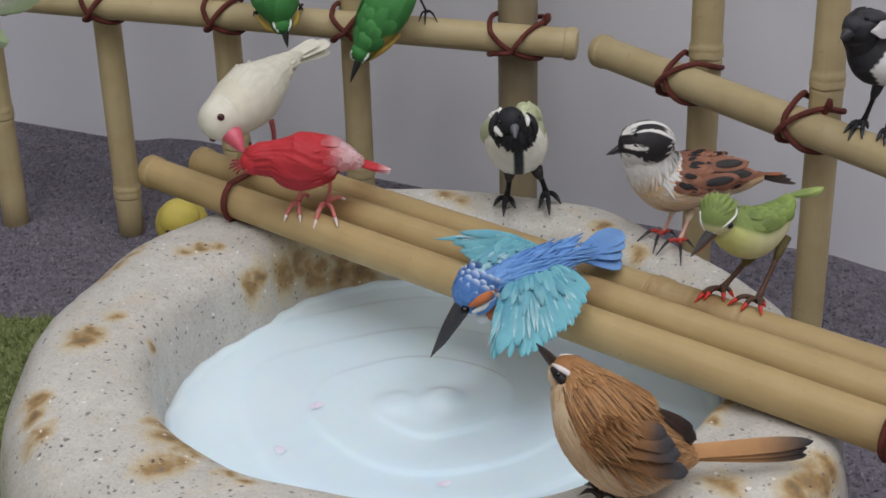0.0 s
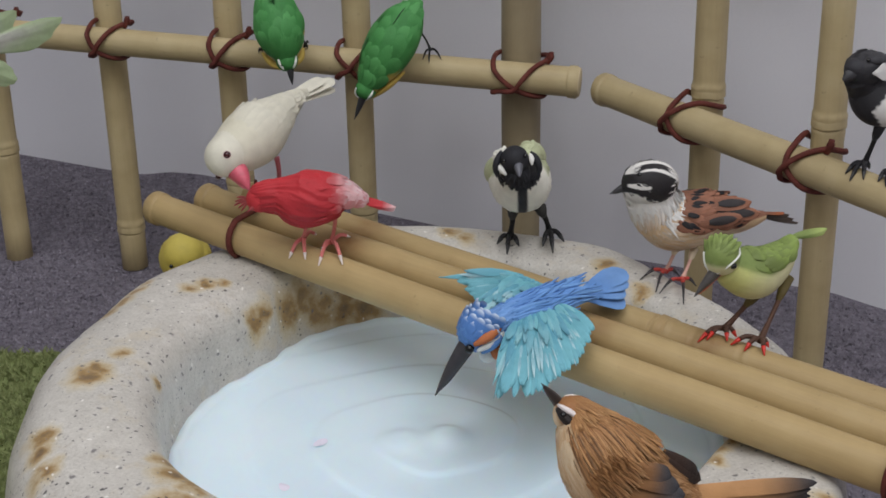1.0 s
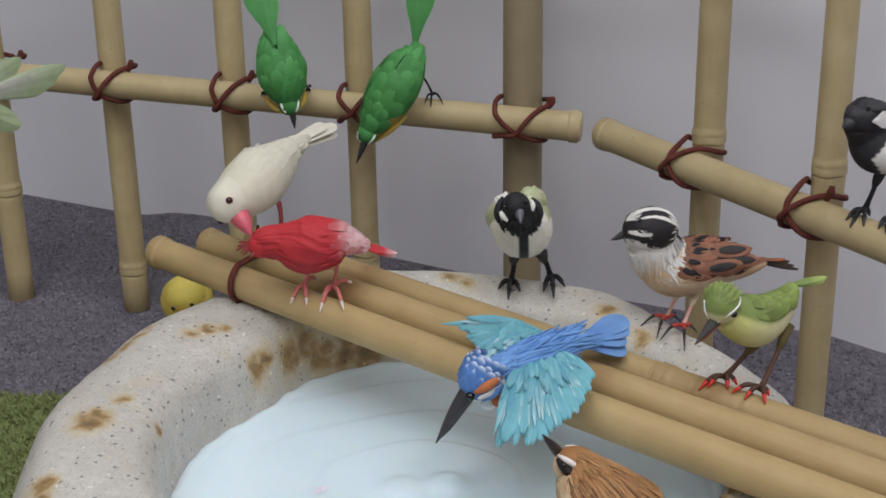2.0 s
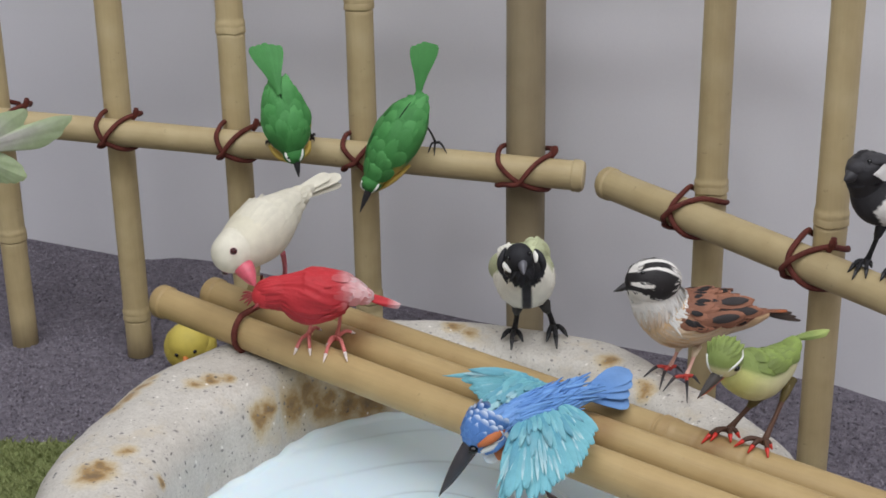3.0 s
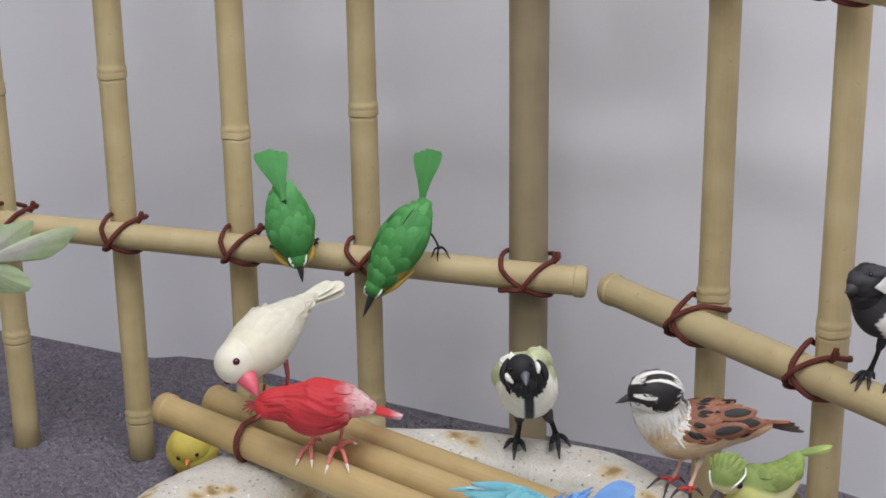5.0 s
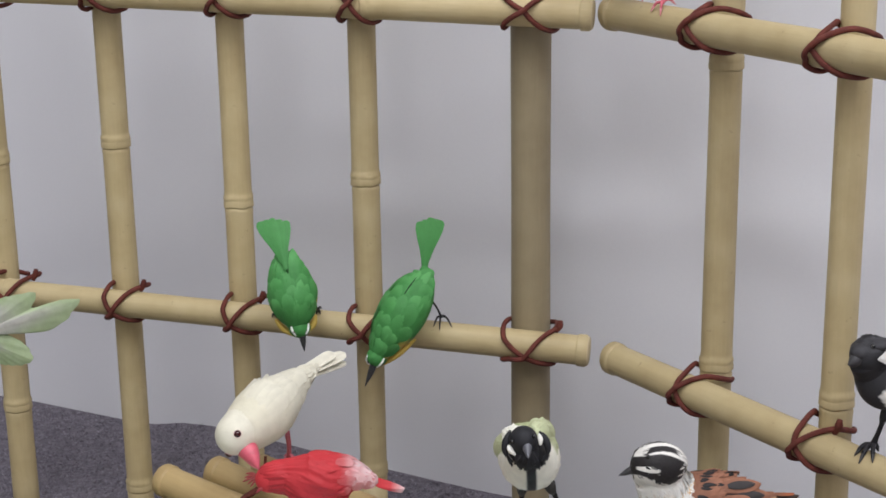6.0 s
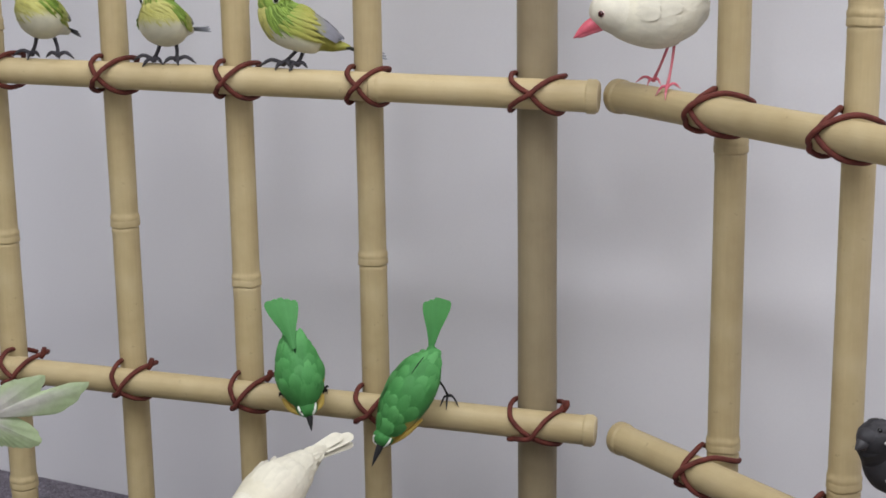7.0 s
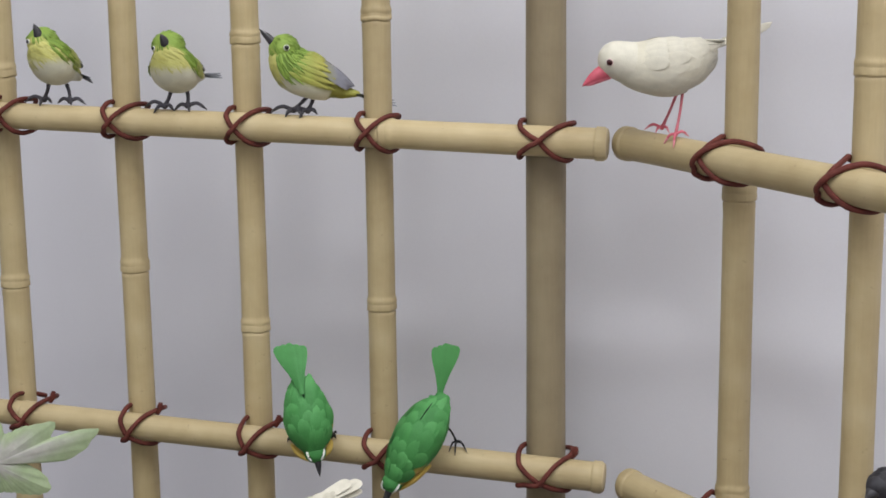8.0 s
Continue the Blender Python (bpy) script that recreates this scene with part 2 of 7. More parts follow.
HALL_WALL, HALL_CEILING = plain_room_material("hall_paint", rgb(214, 212, 208)), plain_room_material("ceiling_paint", rgb(226, 226, 224))
PETAL = plain_room_material("pink_petal", rgb(226, 221, 234))


# ---- mesh helpers ----
def mesh_from(name, verts, faces, mats, index=None, tints=None, flat=False):
    me = bpy.data.meshes.new(name)
    me.from_pydata([tuple(v) for v in verts], [], faces)
    for m in mats:
        me.materials.append(m)
    if index is not None:
        me.polygons.foreach_set("material_index", index)
    if not flat:
        me.polygons.foreach_set("use_smooth", [True] * len(me.polygons))
    if tints is not None:
        layer = me.color_attributes.new("tint", "FLOAT_COLOR", "POINT")
        layer.data.foreach_set("color", [v for c in tints for v in (*c, 1.0)])
    me.update()
    return me


def part(name, me, parent, label=""):
    """One mesh object under a thing, its vertices given in world metres."""
    ob = new(name, me)
    ob.parent = parent
    ob.location = -Vector(parent.location) if parent.parent is None else (0, 0, 0)
    return tagged(ob, label)


def thing(name, base, label, category, group="", kind=""):
    ob = new(name)
    ob.location = base
    ob.empty_display_size = 0.02
    return tagged(ob, label, category, group, kind)


def spline(points, n):
    """Catmull-Rom through rows of numbers; n steps per span."""
    p = [np.array(q, float) for q in points]
    p = [2 * p[0] - p[1], *p, 2 * p[-1] - p[-2]]
    out = []
    for i in range(1, len(p) - 2):
        for k in range(n):
            t = k / n
            a, b, c, d = p[i - 1:i + 3]
            out.append(0.5 * (2 * b + (c - a) * t + (2 * a - 5 * b + 4 * c - d) * t * t + (3 * b - a - 3 * c + d) * t ** 3))
    return [*out, p[-2]]


def unit(v):
    v = np.array(v, float)
    return v / max(1e-9, np.linalg.norm(v))


def tube(points, radii, seg=8):
    """Verts and faces of a closed tube along points."""
    pts = [np.array(p, float) for p in points]
    side, verts, faces = None, [], []
    for i, p in enumerate(pts):
        t = unit(pts[min(i + 1, len(pts) - 1)] - pts[max(i - 1, 0)])
        if side is None:
            side = unit(np.cross(t, (0, 0, 1) if abs(t[2]) < 0.9 else (1, 0, 0)))
        side = unit(side - t * (side @ t))
        up = np.cross(t, side)
        r = radii[i] if hasattr(radii, "__len__") else radii
        verts += [p + r * (math.cos(a) * side + math.sin(a) * up) for a in (2 * math.pi * k / seg for k in range(seg))]
    for i in range(len(pts) - 1):
        for k in range(seg):
            a, b = i * seg + k, i * seg + (k + 1) % seg
            faces.append((a, b, b + seg, a + seg))
    faces.append(tuple(range(seg - 1, -1, -1)))
    faces.append(tuple((len(pts) - 1) * seg + k for k in range(seg)))
    return verts, faces


def joined(pieces):
    verts, faces = [], []
    for v, f in pieces:
        k = len(verts)
        verts += v
        faces += [tuple(i + k for i in q) for q in f]
    return verts, faces


# ---- setting: hall, backdrop, ground ----
def box(lo, hi):
    (a, b, c), (d, e, f) = lo, hi
    v = [(a, b, c), (d, b, c), (d, e, c), (a, e, c), (a, b, f), (d, b, f), (d, e, f), (a, e, f)]
    return v, [(3, 2, 1, 0), (4, 5, 6, 7), (0, 1, 5, 4), (1, 2, 6, 5), (2, 3, 7, 6), (3, 0, 4, 7)]


def slab(name, lo, hi, mat, m=None):
    ob = new(name, mesh_from(name, *box(lo, hi), [mat], flat=True))
    if m is not None:
        ob.matrix_world = m
    return tagged(ob, kind="structure")


# Unseen room shell added around the set; its pale sides bounce light.
slab("wall_south", (-2.6, -2.1, -0.05), (2.6, -2.0, 2.45), HALL_WALL)
slab("wall_west", (-2.7, -2.1, -0.05), (-2.6, 3.4, 2.45), HALL_WALL)
slab("wall_east", (2.6, -2.1, -0.05), (2.7, 3.4, 2.45), HALL_WALL)
slab("ceiling", (-2.7, -2.1, 2.45), (2.7, 3.4, 2.5), HALL_CEILING)
WALL_P, WALL_D = Vector((-0.478, 1.564, 0)), Vector((0.845, -0.465, 0)).normalized()
WALL_N = Vector((WALL_D.y, -WALL_D.x, 0))  # towards the camera
wall_pose = Matrix.Translation(WALL_P) @ Matrix(((WALL_D.x, -WALL_N.x, 0, 0), (WALL_D.y, -WALL_N.y, 0, 0), (0, 0, 1, 0), (0, 0, 0, 1)))
# swells of the backdrop sheet: along and height of the first end, of the last end, half-width, swell
# They shape in faint shadow bands and two slanted reflection streaks.
SHADE_SWELLS = [(0.40, 0.268, 0.90, 0.292, 0.034, 0.0046), (0.30, 0.335, 0.60, 0.341, 0.040, 0.0022), (0.62, 0.368, 0.84, 0.376, 0.030, 0.0012), (0.42, 0.556, 1.00, 0.562, 0.044, 0.0036),
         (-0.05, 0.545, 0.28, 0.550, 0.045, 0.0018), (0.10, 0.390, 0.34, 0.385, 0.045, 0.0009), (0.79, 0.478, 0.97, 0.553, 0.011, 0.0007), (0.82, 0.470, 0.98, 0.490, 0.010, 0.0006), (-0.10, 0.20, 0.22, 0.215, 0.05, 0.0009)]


def shade_swell(s, z):
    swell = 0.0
    for s0, z0, s1, z1, w, h in SHADE_SWELLS:
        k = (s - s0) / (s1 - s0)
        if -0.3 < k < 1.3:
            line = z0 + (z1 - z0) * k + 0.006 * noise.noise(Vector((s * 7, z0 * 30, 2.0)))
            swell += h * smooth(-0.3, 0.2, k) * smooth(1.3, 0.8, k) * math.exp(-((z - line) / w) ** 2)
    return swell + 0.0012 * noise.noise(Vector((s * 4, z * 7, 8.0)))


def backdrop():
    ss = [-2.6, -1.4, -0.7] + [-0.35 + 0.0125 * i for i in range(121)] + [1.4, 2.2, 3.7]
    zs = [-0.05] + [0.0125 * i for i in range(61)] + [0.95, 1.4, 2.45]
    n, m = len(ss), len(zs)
    verts = [(p, -shade_swell(p, z) if 0.0 <= z < 0.8 and -0.4 < p < 1.2 else 0.0, z) for z in zs for p in ss] + [(p, 0.06, z) for z in zs for p in ss]
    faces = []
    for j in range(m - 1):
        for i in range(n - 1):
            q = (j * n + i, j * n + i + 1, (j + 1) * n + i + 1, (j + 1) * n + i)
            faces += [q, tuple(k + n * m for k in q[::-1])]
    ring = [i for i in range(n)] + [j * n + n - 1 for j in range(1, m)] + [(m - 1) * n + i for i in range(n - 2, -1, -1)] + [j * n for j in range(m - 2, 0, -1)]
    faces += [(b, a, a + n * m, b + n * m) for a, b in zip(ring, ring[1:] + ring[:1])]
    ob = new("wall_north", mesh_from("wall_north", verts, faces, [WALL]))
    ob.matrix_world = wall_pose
    return tagged(ob, "white matt backdrop wall behind the bamboo fence, swelled to give shade bands", "wall", kind="structure")


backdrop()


# how far the carpet's edge rides up the backdrop, along it
LIP_S = (-0.3, -0.05, 0.0, 0.13, 0.175, 0.215, 0.255, 0.30, 0.38, 0.475, 0.57, 0.75, 0.92, 0.965, 1.1)
LIP_Z = (-0.004, -0.004, -0.002, -0.001, 0.001, 0.010, 0.0135, 0.0125, 0.009, 0.006, 0.004, 0.007, 0.010, 0.003, 0.004)


def carpet_height(x, y):
    to_wall = (Vector((x, y, 0)) - WALL_P).dot(WALL_N)
    h = 0.004 * noise.noise(Vector((x * 6, y * 6, 0.3))) + 0.0022 * noise.noise(Vector((x * 22, y * 22, 1.7)))
    along = (Vector((x, y, 0)) - WALL_P).dot(WALL_D)
    lip = float(np.interp(along, LIP_S, LIP_Z)) * math.exp(-(max(0.0, to_wall) / 0.09) ** 1.5)
    return h * smooth(0.0, 0.12, to_wall) + lip - 0.003


def ground_sheet():
    xs = [-2.6, -1.6, -1.0] + [-0.75 + i * 0.0125 for i in range(105)] + [0.75, 1.2, 1.8, 2.6]
    ys = [-2.0, -1.0, -0.3, 0.1] + [0.3 + i * 0.0125 for i in range(115)] + [2.2, 3.4]
    verts = [(x, y, carpet_height(x, y)) for y in ys for x in xs]
    w = len(xs)
    faces = [(j * w + i, j * w + i + 1, (j + 1) * w + i + 1, (j + 1) * w + i) for j in range(len(ys) - 1) for i in range(w - 1)]
    ob = new("ground", mesh_from("ground", verts, faces, [CARPET]))
    return tagged(ob, "grey-violet carpet pile under the stone basin and fence", "carpet", kind="structure")


ground_sheet()


def grass_edge(x):
    return 1.052 + 0.17 * max(0.0, -0.31 - x) + 0.006 * math.sin(40 * x) - max(0.0, x + 0.31) * 0.9


def tufts(name, where, count, height, width, mat, label, category, seed):
    rng = random.Random(seed)
    verts, faces = [], []
    while count:
        spot = where(rng)
        if spot is None:
            continue
        x, y = spot
        count -= 1
        z = carpet_height(x, y) - 0.001
        for _ in range(2):
            a, h, w = rng.uniform(0, 6.28), height * rng.uniform(0.6, 1.3), width * rng.uniform(0.7, 1.3)
            lx, ly = rng.gauss(0, h * 0.5), rng.gauss(0, h * 0.5)
            k = len(verts)
            verts += [(x - w * math.cos(a), y - w * math.sin(a), z), (x + w * math.cos(a), y + w * math.sin(a), z),
                      (x + lx * 0.5 + w * 0.7 * math.cos(a), y + ly * 0.5 + w * 0.7 * math.sin(a), z + h * 0.7), (x + lx, y + ly, z + h)]
            faces += [(k, k + 1, k + 2), (k, k + 2, k + 3)]
    ob = new(name, mesh_from(name, verts, faces, [mat], flat=True))
    return tagged(ob, label, category, kind="stuff")


def pile_spot(rng):
    x, y = rng.uniform(-0.56, 0.56), rng.uniform(0.72, 1.62)
    to_wall = (Vector((x, y, 0)) - WALL_P).dot(WALL_N)
    if to_wall < 0.004 or math.hypot(x + 0.01, y - 0.76) < 0.2 or (x < -0.2 and y < grass_edge(x)):
        return None
    return x, y


def turf_spot(rng):
    x, y = rng.uniform(-0.52, -0.2), rng.uniform(0.55, 1.09)
    if y > grass_edge(x) or math.hypot(x + 0.01, y - 0.76) < 0.235:
        return None
    return x, y


tufts("carpet_pile", pile_spot, 34000, 0.0026, 0.0012, TUFT, "short grey-violet carpet pile fibres around the basin", "carpet pile", 3)
turf_xs = [-0.72 + i * 0.02 for i in range(25)]
turf_v = [(x, y, carpet_height(x, min(max(y, 0.3), grass_edge(x))) + 0.0010) for x in turf_xs for y in [0.32 + (grass_edge(x) - 0.32) * k / 30 for k in range(31)]]
turf_f = [(i * 31 + k, (i + 1) * 31 + k, (i + 1) * 31 + k + 1, i * 31 + k + 1) for i in range(24) for k in range(30)]
tagged(new("turf", mesh_from("turf", turf_v, turf_f, [GRASS_SOIL])), "green artificial turf mat lying on the carpet", "turf", kind="structure")
tufts("grass", turf_spot, 26000, 0.0062, 0.0007, TURF, "short green artificial grass blades beside the stone basin", "grass", 5)


# ---- stone basin and its water ----
BASIN = (-0.008, 0.755)
RIM_OUT = [(-180, 0.248), (-160, 0.254), (-147, 0.258), (-120, 0.252), (-90, 0.250), (-60, 0.252), (-31, 0.251), (-22, 0.241), (-5, 0.236), (10, 0.234), (22, 0.230), (40, 0.229),
           (59, 0.238), (76, 0.240), (92, 0.236), (110, 0.242), (130, 0.254), (143, 0.254), (159, 0.247), (180, 0.248)]
RIM_IN = [(-180, 0.160), (-151, 0.162), (-131, 0.158), (-109, 0.148), (-86, 0.145), (-63, 0.149), (-28, 0.164), (-12, 0.172), (30, 0.169), (70, 0.173), (90, 0.174), (112, 0.173), (120, 0.170),
          (128, 0.163), (136, 0.155), (146, 0.154), (156, 0.157), (170, 0.158), (180, 0.160)]


def rim_top(x, y):
    """The rim leans down a little towards the tail end of the poles."""
    return 0.1305 - 0.058 * ((x - 0.015) * 0.797 - (y - 0.795) * 0.604)


def around(table, deg):
    for (a, r), (b, s) in zip(table, table[1:]):
        if a <= deg <= b:
            k = (deg - a) / (b - a)
            k = k * k * (3 - 2 * k)
            return r + (s - r) * k
    return table[0][1]


def basin_point(deg, k):
    """k: 0 inside floor, then wall, rim top and the outer side down to the ground at 1."""
    ro, ri = around(RIM_OUT, deg), around(RIM_IN, deg)
    rm, ang = ri + (ro - ri) * 0.45, math.radians(deg)
    top = rim_top(BASIN[0] + rm * math.cos(ang), BASIN[1] + rm * math.sin(ang))
    square = max(0.0, 1 - abs(deg + 30) / 40)  # the rim is squarer where it faces the tail end of the poles
    # profile as (share of the way from inner lip to outer side, height)
    prof = [(-1.9, 0.045), (-0.5, 0.046), (-0.10, 0.056), (-0.02, 0.080), (0.0, top - 0.026 + 0.012 * square), (0.035, top - 0.014 + 0.010 * square), (0.10, top - 0.0065 + 0.005 * square), (0.22, top - 0.002), (0.40, top), (0.58, top - 0.0005),
            (0.74, top - 0.006 + 0.005 * square), (0.86, top - 0.017 + 0.012 * square), (0.94, top - 0.033 + 0.014 * square), (0.985, 0.072), (1.0, 0.045), (0.985, 0.012), (0.96, -0.006)]
    s, z = prof[k] if isinstance(k, int) else k
    r = ri + (ro - ri) * s if s > -1.5 else 0.02
    return r, z


def stone_basin():
    seg, prof_n, verts = 128, 17, []
    levels = [i / 3 for i in range((prof_n - 1) * 3 + 1)]
    for lev in levels:
        for j in range(seg):
            deg = -180 + 360 * j / seg
            pts = [basin_point(deg, max(0, min(prof_n - 1, int(lev) + d))) for d in (-1, 0, 1, 2)]
            t = lev - int(lev)
            a, b, c, d = [np.array(p) for p in pts]
            r, z = 0.5 * (2 * b + (c - a) * t + (2 * a - 5 * b + 4 * c - d) * t * t + (3 * b - a - 3 * c + d) * t ** 3)
            ang = math.radians(deg)
            x, y = BASIN[0] + r * math.cos(ang), BASIN[1] + r * math.sin(ang)
            w = 0.0022 * noise.noise(Vector((x * 14, y * 14, z * 14))) + 0.0008 * noise.noise(Vector((x * 55, y * 55, z * 55)))
            verts.append((x + w * math.cos(ang), y + w * math.sin(ang), z + (w if z > 0.1 else 0)))
    faces = [(i * seg + j, i * seg + (j + 1) % seg, (i + 1) * seg + (j + 1) % seg, (i + 1) * seg + j) for i in range(len(levels) - 1) for j in range(seg)]
    faces = [f[::-1] for f in faces]
    faces.append(tuple(range(seg)))
    faces.append(tuple((len(levels) - 1) * seg + j for j in range(seg)))
    ob = new("stone_basin", mesh_from("stone_basin", verts, faces, [STONE]))
    return tagged(ob, "round speckled grey stone basin with rusty brown blots", "basin")


def ripple(x, y):
    """A spiral of low ridges, steep on the outside, winding out from two smooth lumps."""
    cx, cy = -0.014, 0.757
    d, a = math.hypot(x - cx, (y - cy) * 1.05), math.atan2(y - cy, x - cx)
    d *= 1 + 0.12 * noise.noise(Vector((math.cos(a) * 1.3, math.sin(a) * 1.3, d * 9)))
    turns = d / 0.040 - a / (2 * math.pi) - 0.35
    k = turns - math.floor(turns)
    ramp = smooth(0.0, 0.80, k) * smooth(1.0, 0.86, k)
    wave = 0.0034 * ramp * smooth(0.022, 0.042, d) * (0.6 + 0.4 * math.sin(a + 2.2)) * math.exp(-d / 0.35)
    lumps = sum(h * math.exp(-(((x - px) ** 2 + (y - py) ** 2) / (s * s)) ** 1.6) for px, py, s, h in
                ((-0.0295, 0.7525, 0.0125, 0.0022), (-0.0020, 0.7560, 0.0120, 0.0034), (-0.015, 0.757, 0.034, 0.0018)))
    return wave * (0.8 + 0.5 * noise.noise(Vector((x * 9, y * 9, 0)))) + lumps + 0.0016 * noise.noise(Vector((x * 9, y * 9, 4)))


def water_sheet():
    verts, faces, seg, rings = [], [], 200, 130
    for i in range(rings + 1):
        for j in range(seg):
            deg = -180 + 360 * j / seg
            a = math.radians(deg)
            r = (around(RIM_IN, deg) + 0.002 + 0.0025 * noise.noise(Vector((math.cos(a) * 9, math.sin(a) * 9, 1)))) * max(0.004, i / rings)
            x, y = BASIN[0] + r * math.cos(a), BASIN[1] + r * math.sin(a)
            edge = max(0.0, (i / rings - 0.93) / 0.07)
            verts.append((x, y, 0.0835 + ripple(x, y) * (1 - edge) + 0.0022 * edge * (1 - edge) * 4 - 0.001 * edge + 0.0018 * edge * noise.noise(Vector((x * 60, y * 60, 2)))))
    for i in range(rings):
        for j in range(seg):
            faces.append((i * seg + j, (i + 1) * seg + j, (i + 1) * seg + (j + 1) % seg, i * seg + (j + 1) % seg))
    faces.append(tuple(range(seg)))
    ob = new("water", mesh_from("water", verts, faces, [WATER]))
    return tagged(ob, "pale blue rippled jelly water filling the stone basin", "water", kind="structure")


stone_basin()
water_sheet()


def petal(x, y, turn, size):
    verts, faces, n = [], [], 14
    for r in (0.0, 0.5, 1.0):
        for k in range(n):
            a = 2 * math.pi * k / n
            px, py = size * r * math.cos(a) * 1.25, size * r * math.sin(a) * (0.8 - 0.15 * math.cos(a))
            verts.append((px, py, 0.0006 - 0.0006 * r + 0.0004 * r * math.sin(2 * a)))
    for i in range(2):
        for k in range(n):
            faces.append((i * n + k, (i + 1) * n + k, (i + 1) * n + (k + 1) % n, i * n + (k + 1) % n))
    ob = new("petal", mesh_from("petal", verts, faces, [PETAL]))
    ob.matrix_world = pose(x, y, 0.0835 + ripple(x, y) + 0.0004, 0, 0, turn)
    return tagged(ob, "tiny pale pink flower petal floating on the water", "petal", "petals on the water")


for spot in ((-0.0779, 0.7529, 50, 0.0042), (-0.0952, 0.7031, 120, 0.0036), (-0.0029, 0.6654, 20, 0.0036)):
    petal(*spot)


# ---- bamboo fence ----
def bamboo_mesh(length, r0, r1, nodes, mats, collar=(False, False), stain_shade=()):
    """A cane along local z with swollen nodes; collars ring its ends; the last list places brown stain and painted-in
    shade.
    """
    seg, profile = 28, []
    marks = {0.0, length}
    for n in nodes:
        marks |= {n + d for d in (-0.010, -0.006, -0.004, -0.002, -0.0012, -0.0006, 0.0, 0.0006, 0.0014, 0.003, 0.0045, 0.0053, 0.0058, 0.0063, 0.0071, 0.0080, 0.009, 0.0105, 0.012, 0.014)}
    for n in stain_shade:
        marks |= {n + 0.005 * k for k in range(-6, 7)}
    for end, inward in ((0.0, 1), (length, -1)):
        if collar[0 if end == 0 else 1]:
            marks |= {end + inward * d for d in (0.0008, 0.002, 0.0075, 0.0083, 0.0088, 0.0096)}
    k = 0.0
    while k < length:
        marks.add(k)
        k += 0.03
    rng = random.Random(round(length * 1e5) + len(nodes))
    wob = [rng.uniform(-0.012, 0.012) for _ in range(8)]
    for z in sorted(q for q in marks if 0 <= q <= length):
        r = r0 + (r1 - r0) * z / length
        r *= 1 + 0.012 * math.sin(z * 21 + wob[0] * 300)
        for n in nodes:
            d = z - n
            r += 0.0010 * smooth(-0.0006, 0.0004, d) * smooth(0.0125, 0.0085, d) + 0.0003 * math.exp(-((d + 0.003) / 0.003) ** 2)
            r -= 0.0006 * math.exp(-((d + 0.0006) / 0.0006) ** 2) + 0.00025 * math.exp(-((d - 0.0058) / 0.0007) ** 2)
        for end, inward in ((0.0, 1), (length, -1)):
            if collar[0 if end == 0 else 1]:
                d = (z - end) * inward
                if d < 0.0086:
                    r += 0.0011 if d > 0.001 else -0.0002
        profile.append((r, z))
    verts, faces, index = [], [], []
    for r, z in profile:
        for k in range(seg):
            a = 2 * math.pi * k / seg
            rr = r * (1 + 0.014 * math.cos(2 * a + wob[1] * 200) + 0.008 * math.sin(3 * a + wob[2] * 200))
            near = max([smooth(0.016, 0.006, abs(z - n - 0.004)) for n in nodes] or [0.0])
            lump = noise.noise(Vector((3.2 * math.cos(a), 3.2 * math.sin(a), z * 210 + wob[3] * 900)))
            rise = noise.noise(Vector((1.6 * math.cos(a), 1.6 * math.sin(a), wob[4] * 900 + round(z * 8))))
            rr += near * 0.00032 * lump
            verts.append((rr * math.cos(a), rr * math.sin(a), z + near * 0.0011 * rise))
    for i in range(len(profile) - 1):
        for k in range(seg):
            faces.append((i * seg + k, i * seg + (k + 1) % seg, (i + 1) * seg + (k + 1) % seg, (i + 1) * seg + k))
            index.append(0)
    for row, z, out in ((0, 0.0, -1), (len(profile) - 1, length, 1)):
        first = len(verts)
        r = profile[row][0]
        for k in range(seg):
            a = 2 * math.pi * k / seg
            verts.append((0.9 * r * math.cos(a), 0.9 * r * math.sin(a), z + out * 0.0007))
        for k in range(seg):
            q = (row * seg + k, row * seg + (k + 1) % seg, first + (k + 1) % seg, first + k)
            faces.append(q if out > 0 else q[::-1])
            index.append(1)
        cap = tuple(first + k for k in range(seg))
        faces.append(cap if out > 0 else cap[::-1])
        index.append(1)
    tints = []
    for v in verts:
        k = 0.95 * sum(math.exp(-((v[2] - n) / 0.015) ** 2) for n in stain_shade)
        # faint brown at the nodes of a browned cane
        k += 0.25 * sum(math.exp(-((v[2] - n - 0.004) / 0.008) ** 2) for n in nodes) if stain_shade else 0.0
        tints.append((k, k, k))
    return mesh_from("bamboo", verts, faces, mats, index, tints)


def cane(name, a, b, r0, r1, nodes, mat, parent, collar=(False, False), label="", stain_shade=()):
    a, b = Vector(a), Vector(b)
    ob = new(name, bamboo_mesh((b - a).length, r0, r1, nodes, [mat, BAMBOO_END], collar, stain_shade))
    ob.parent = parent
    ob.matrix_basis = Matrix.Translation(a - Vector(parent.location)) @ (b - a).to_track_quat("Z", "X").to_matrix().to_4x4()
    return tagged(ob, label)


ROPE_R = 0.0021


